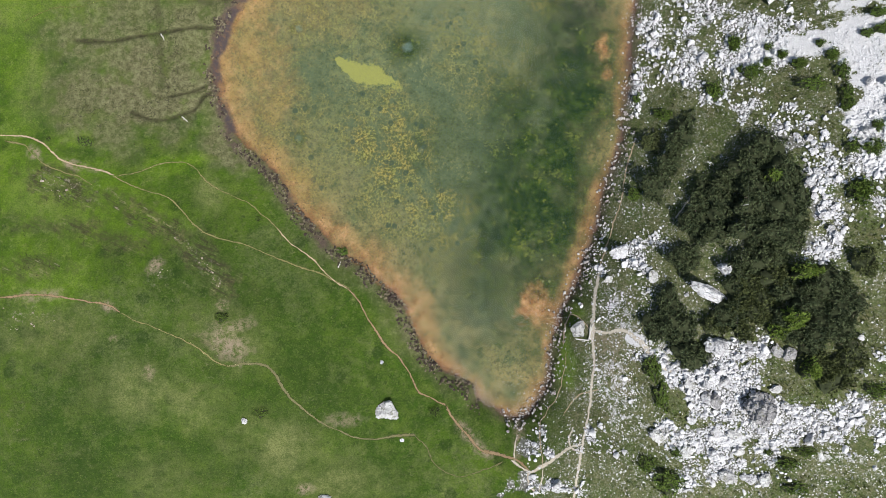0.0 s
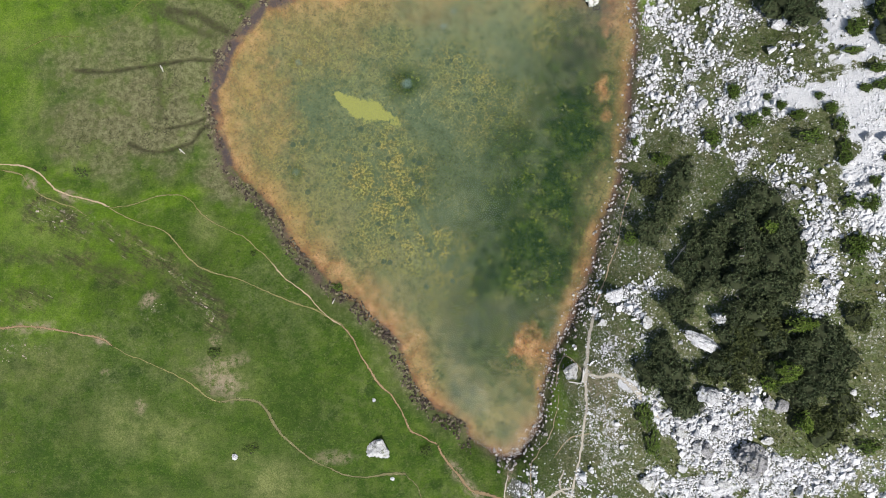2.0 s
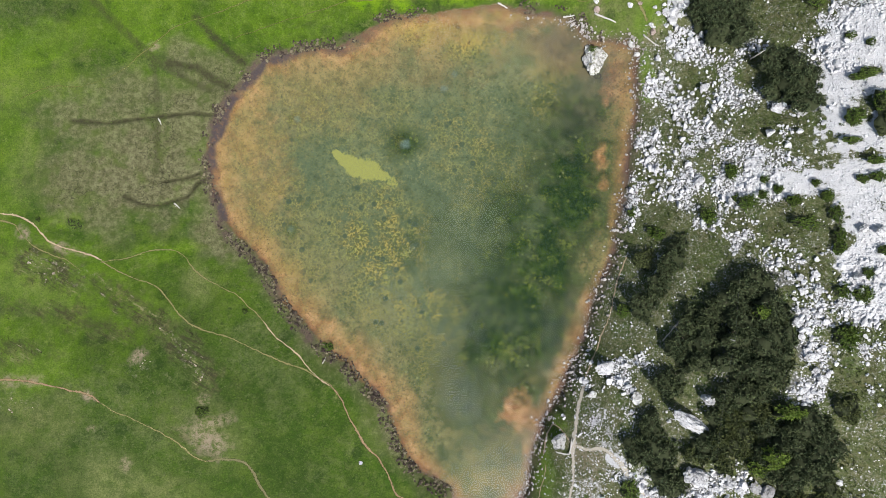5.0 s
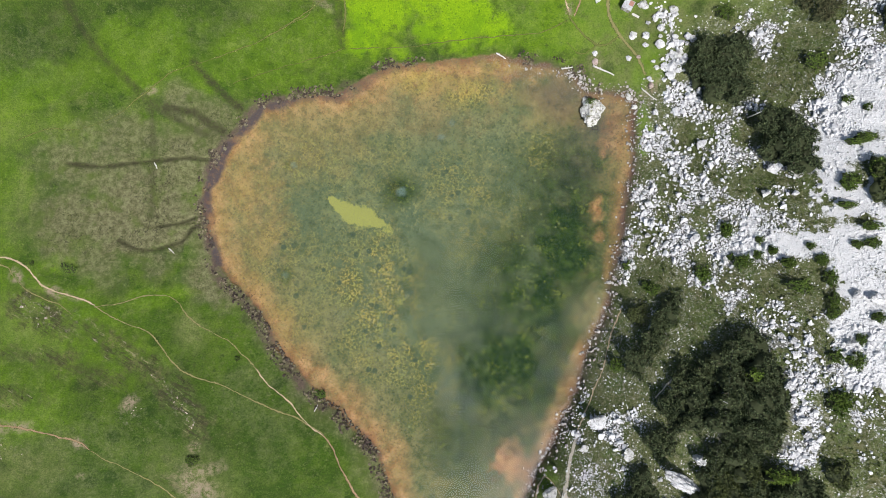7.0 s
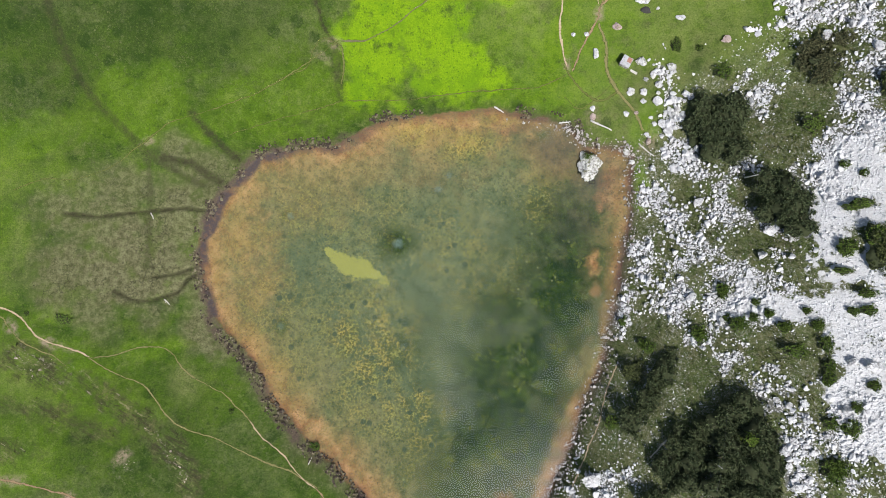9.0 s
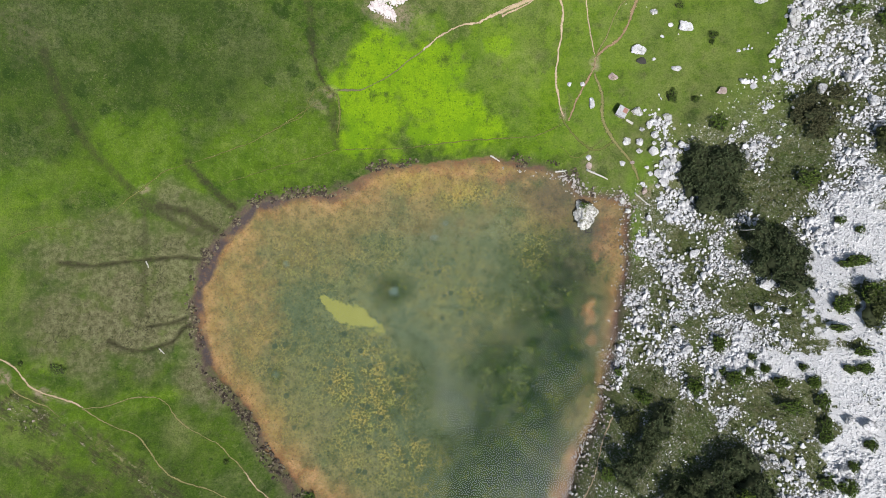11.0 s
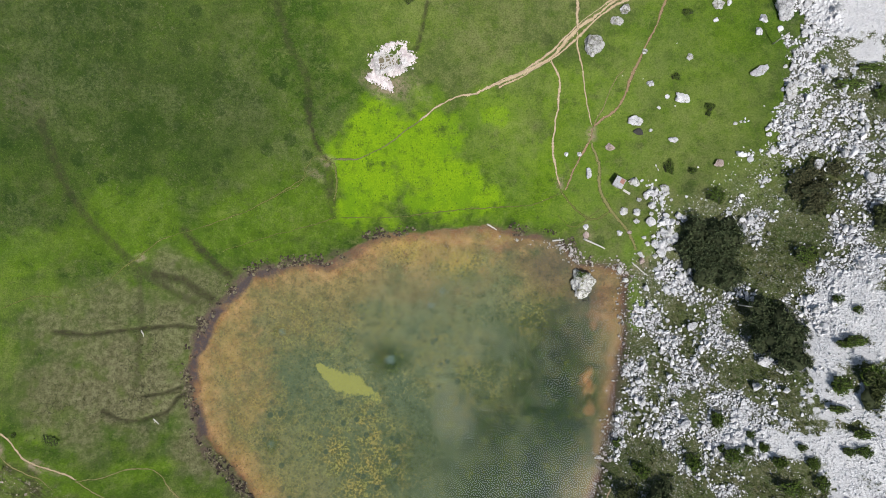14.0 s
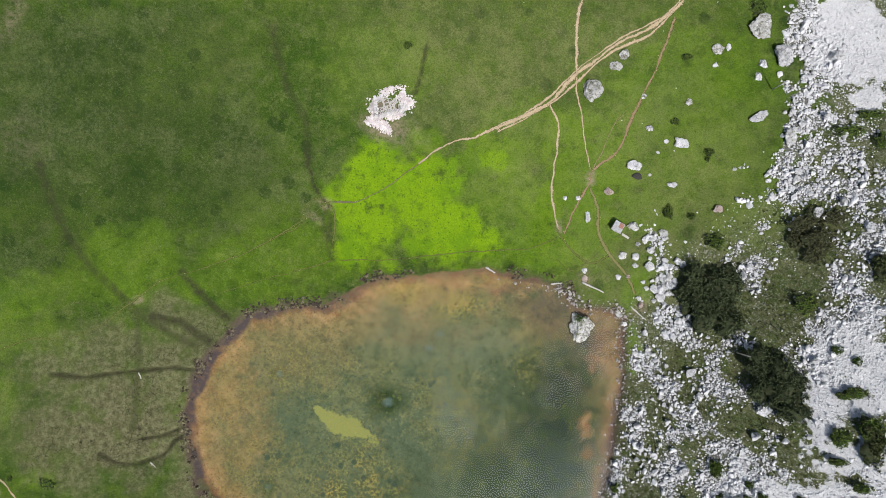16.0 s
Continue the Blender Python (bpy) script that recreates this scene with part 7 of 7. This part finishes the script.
# ---- fallen logs ----
def log(place, length, turn, radius, label):
    x, y = SPOTS[place]
    rng = random.Random(int(x * 10))
    c, s_ = math.cos(radians(turn)), math.sin(radians(turn))
    line, radii = [], []
    for k in range(7):
        f = k / 6 - 0.5
        px, py = x + c * f * length, y + s_ * f * length + rng.uniform(-0.08, 0.08)
        line.append((px - x, py - y, max(ground_z(px, py), 0.0) + radius * 0.6))
        radii.append(radius * (1.15 - 0.5 * k / 6))
    low = min(p[2] for p in line)
    line = [(a, b, q - low) for a, b, q in line]
    root = tagged(new("log", None), label, "log", "fallen logs")
    root.matrix_world = pose(x, y, low)
    trunk = part("trunk", mesh_py("trunk", *tube(line, radii), OLD_WOOD, True), root)
    for k in (2, 4):
        p = Vector(line[k])
        tip = p + Vector((rng.uniform(-0.6, 0.6), rng.uniform(-0.6, 0.6), 0.25))
        part("branch_stub", mesh_py("branch_stub", *tube([p, p.lerp(tip, 0.5), tip], [radius * 0.5, radius * 0.4, radius * 0.2], 6), OLD_WOOD, True), trunk)


log("log_a", 6.2, -20, 0.24, "bleached log lying in turf near the water")
log("log_b", 3.0, 12, 0.20, "bleached driftwood log at the water's edge")
log("log_c", 3.0, -28, 0.20, "bleached driftwood log on the northern bank")
log("log_d", 5.2, -38, 0.18, "bleached log on the stony bank")
log("log_w", 1.8, -62, 0.14, "short bleached log across a bog ditch")
log("log_x", 2.0, -40, 0.14, "short bleached log lying in brown bog")
log("log_y", 1.6, 70, 0.12, "short pale log by the bank")


# ---- grass on the boulder in the water, and a sunken frame beside it ----
lake_rock = next(ob for ob in scene.objects if ob.get("label", "").endswith("standing in shallow water"))
rock_co = np.array([(lake_rock.matrix_world @ v.co)[:] for v in lake_rock.data.vertices])
rock_x, rock_y = lake_rock.matrix_world.translation[:2]
on_top = rock_co[(np.hypot((rock_co[:, 0] - rock_x + 0.9) / 1.5, (rock_co[:, 1] - rock_y - 2.4) / 1.1) < 1) & (rock_co[:, 2] > 0.9)]
tagged(new("grass_tuft", mesh_from("grass_tuft", *tufts(on_top, np.tile([0.0, 0.0, 1.0], (len(on_top), 1)), 0.34, np.random.RandomState(91), 5, (0.3, 1.3), 0.36), SHRUB_LEAF)), "green grass growing on top of a lichened boulder", "grass")
frame_x, frame_y = 39.26, 75.06
sunk = tagged(new("wooden_frame", None), "dark waterlogged wooden frame lying in shallow water", "frame")
sunk.matrix_world = pose(frame_x, frame_y, ground_z(frame_x, frame_y), 0, 0, 5)
for lo, hi in (((-0.85, -0.55, 0.0), (0.85, -0.37, 0.16)), ((-0.85, 0.37, 0.0), (0.85, 0.55, 0.16)), ((-0.85, -0.37, 0.0), (-0.67, 0.37, 0.16)), ((0.67, -0.37, 0.0), (0.85, 0.37, 0.16))):
    part("board", box_mesh("board", lo, hi, NEAR_BLACK), sunk)

# ---- the pen beside the boulder ----
pen_x, pen_y = 36.0, -22.0
pen = tagged(new("pen", None), "low pen of bleached beams leaning against a grey boulder", "pen")
pen.matrix_world = pose(pen_x, pen_y, ground_z(pen_x, pen_y), 0, 0, 0)
for (ax, ay), (bx, by) in (((-0.2, -2.9), (0.75, 0.9)), ((-3.4, -2.6), (-0.1, -3.0)), ((0.1, -2.2), (0.2, 0.7))):
    line = [Vector((ax, ay, 0.45)).lerp(Vector((bx, by, 0.5)), k / 3) for k in range(4)]
    part("beam", mesh_py("beam", *tube(line, [0.17, 0.16, 0.16, 0.14], 6), OLD_WOOD), pen)
for ax, ay in ((-0.2, -2.9), (0.75, 0.9), (-3.4, -2.6)):
    part("post", mesh_py("post", *tube([(ax, ay, -0.3), (ax, ay, 0.3), (ax, ay, 0.8)], [0.11, 0.10, 0.09], 6), OLD_WOOD), pen)


# ---- the shed ----
def corrugated(name, w_, l_, material):
    """A sheet with ridges running down the slope, and a thickness."""
    n_ = max(8, int(w_ / 0.06))
    verts, faces = [], []
    for k in range(n_ + 1):
        x = -w_ / 2 + w_ * k / n_
        z = 0.018 * (1 if k % 2 else -1)
        verts += [(x, -l_ / 2, z), (x, l_ / 2, z), (x, l_ / 2, z - 0.012), (x, -l_ / 2, z - 0.012)]
        if k:
            o = (k - 1) * 4
            faces += [(o, o + 4, o + 5, o + 1), (o + 2, o + 6, o + 7, o + 3), (o + 1, o + 5, o + 6, o + 2), (o + 3, o + 7, o + 4, o)]
    return mesh_py(name, verts, faces, material)


hx, hy = SPOTS["hut"]
shed = tagged(new("shed", None), "small timber shed with grey and rusty sheet roof", "shed")
shed.matrix_world = pose(hx, hy, ground_z(hx, hy), 0, 0, -25) @ Matrix.Diagonal((0.76, 0.8, 0.8, 1))
for lo, hi in (((-1.5, -1.35, -0.3), (-1.4, 1.35, 2.1)), ((1.4, -1.35, -0.3), (1.5, 1.35, 1.9)), ((-1.4, -1.35, -0.3), (1.4, -1.25, 1.9)), ((-1.4, 1.25, -0.3), (1.4, 1.35, 1.9))):
    wall = part("wall", box_mesh("wall", lo, hi, TIMBER), shed)
    along = 0 if hi[0] - lo[0] > 1 else 1
    for k in range(9):
        a = lo[along] + (hi[along] - lo[along]) * (k + 0.06) / 9
        b = lo[along] + (hi[along] - lo[along]) * (k + 0.94) / 9
        plo, phi = list(lo), list(hi)
        plo[along], phi[along] = a, b
        other = 1 - along
        if lo[other] > 0:
            plo[other], phi[other] = hi[other] + 0.001, hi[other] + 0.026
        else:
            plo[other], phi[other] = lo[other] - 0.026, lo[other] - 0.001
        part("board", box_mesh("board", plo, phi, TIMBER, 0.004), wall)
part("door", box_mesh("door", (-0.45, -1.42, 0.0), (0.45, -1.378, 1.75), OLD_WOOD), shed, "bleached plank door")
roof = part("roof", box_mesh("roof", (-1.75, -1.65, 2.05), (1.75, 1.65, 2.10), TIMBER, 0.01), shed)
for k, (sx, material) in enumerate(((-1.18, SHEET), (0.0, SHEET), (1.18, SHEET))):
    ob = part("roof_sheet", corrugated("roof_sheet", 1.16, 3.4, material), roof, "grey galvanised sheet")
    ob.matrix_basis = pose(sx, 0, 2.135, 0, 0, 0)
ob = part("roof_sheet", corrugated("roof_sheet", 1.5, 1.6, RUST), roof, "rusty red sheet")
ob.matrix_basis = pose(0.75, 0.75, 2.185, 0, 0, 0)
plank = tagged(new("plank", box_mesh("plank", (-1.0, -0.3, 0.0), (1.0, 0.3, 0.06), OLD_WOOD)), "pale board lying in grass beside a shed", "plank")
plank.matrix_world = pose(hx + 2.5, hy - 2.1, ground_z(hx + 2.5, hy - 2.1) + 0.12, 6, -8, -28)

# a low dark heap on the turf
px, py = SPOTS["dark_spot"]
v, f = rock_shape(3, 77, 4, 0.25)
ob = tagged(new("charred_patch", mesh_from("charred_patch", v * np.array([1.7, 1.0, 0.18]), f, NEAR_BLACK, True)), "dark low heap lying on short turf", "charred patch")
ob.matrix_world = pose(px, py, ground_z(px, py) + 0.04, 0, 0, 5)

# ---- the ruined hut ----
rx_, ry_ = SPOTS["ruin"]
ruin = tagged(new("ruined_hut", None), "ruined stone hut with low broken walls and fallen roof timbers", "ruin")
ruin_z = ground_z(rx_, ry_)
ruin.matrix_world = pose(rx_, ry_, ruin_z, 0, 0, 18)
rng_u = random.Random(41)
HUT_STONE = rock_material("hut_stone", (0.80, 0.775, 0.77), (0.64, 0.58, 0.58))
stones = [mesh_from("wall_stone", rock_shape(2, 700 + k, 7, 0.12)[0] * 0.5, ICO[2][1], HUT_STONE) for k in range(6)]
for ax, ay, bx, by, broad in ((-3.6, -2.5, 3.9, -2.1, 0.28), (3.9, -2.1, 3.0, 3.1, 0.50), (3.0, 3.1, -3.2, 2.2, 0.48), (-3.2, 2.2, -3.6, -2.5, 0.26)):
    wall = part("wall", None, ruin)
    wall.matrix_basis = pose(0, 0, 0)
    ln = math.hypot(bx - ax, by - ay)
    nx, ny = -(by - ay) / ln, (bx - ax) / ln
    m = int(ln / 0.40)
    for course in range(2):
        for k in range(m):
            for row in (-broad, -broad * 0.3, broad * 0.35, broad):
                if rng_u.random() < (0.02, 0.40)[course]:
                    continue
                f, row = (k + 0.5 * course + rng_u.uniform(-0.6, 0.6)) / m, row + rng_u.uniform(-0.15, 0.15)
                st = part("stone", stones[rng_u.randrange(6)], wall)
                st.matrix_basis = pose(ax + (bx - ax) * f + nx * row, ay + (by - ay) * f + ny * row, 0.12 + 0.34 * course, rng_u.uniform(-20, 20), rng_u.uniform(-20, 20), rng_u.uniform(0, 360)) @ Matrix.Diagonal((rng_u.uniform(0.5, 1.1), rng_u.uniform(0.4, 0.8), rng_u.uniform(0.4, 0.6), 1))
part("floor", mesh_from("floor", rock_shape(4, 78, 5, 0.2)[0] * np.array([3.9, 2.9, 0.26]), ICO[4][1], CLOD, True), ruin, "dark earth floor strewn with debris")
for k in range(46):
    ln = rng_u.uniform(1.0, 4.0)
    turn = rng_u.choice((8, 95, 80, 15, 40, 120)) + rng_u.uniform(-14, 14)
    spread = 1.0 if k < 30 else 1.9
    st = part("timber", box_mesh("timber", (-ln / 2, -0.09, -0.06), (ln / 2, 0.09, 0.06), OLD_WOOD), ruin, "bleached roof timber")
    st.matrix_basis = pose(rng_u.uniform(-2.4, 2.8) * spread, rng_u.uniform(-1.7, 1.7) * spread, 0.25 + 0.015 * (k % 30), rng_u.uniform(-6, 6), rng_u.uniform(-9, 9), turn)
fall_x, fall_y = [], []
for k, (cx, cy, wx, wy, count) in enumerate(((0.2, 0.2, 2.0, 1.4, 40), (-4.2, -0.4, 0.45, 1.2, 220), (-4.9, -2.9, 0.9, 0.6, 330), (-3.4, -4.3, 0.8, 0.5, 250), (-2.0, -5.3, 0.5, 0.5, 170), (-1.3, -6.3, 0.35, 0.5, 90), (5.0, -0.7, 0.75, 0.7, 260), (1.0, -3.2, 1.5, 0.3, 200), (1.2, 3.5, 1.5, 0.35, 170), (4.3, 1.4, 0.4, 0.8, 160))):
    rng_f = np.random.RandomState(60 + k)
    fall_x.append(rng_f.normal(cx, wx, count))
    fall_y.append(rng_f.normal(cy, wy, count))
fall_x, fall_y = np.concatenate(fall_x), np.concatenate(fall_y)
c, s_ = math.cos(radians(18)), math.sin(radians(18))
ob = joined_rocks("ruin_rubble", rx_ + fall_x * c - fall_y * s_, ry_ + fall_x * s_ + fall_y * c, 0.20 + 0.50 * np.random.RandomState(9).rand(len(fall_x)) ** 1.5, rock_material("ruin_stone", (0.76, 0.70, 0.70), (0.52, 0.44, 0.45), 0.0, True), 12, 1, (0.5, 0.8), 0.2)
tagged(ob, "pale rubble fallen round a ruined hut", "rubble", kind="stuff")
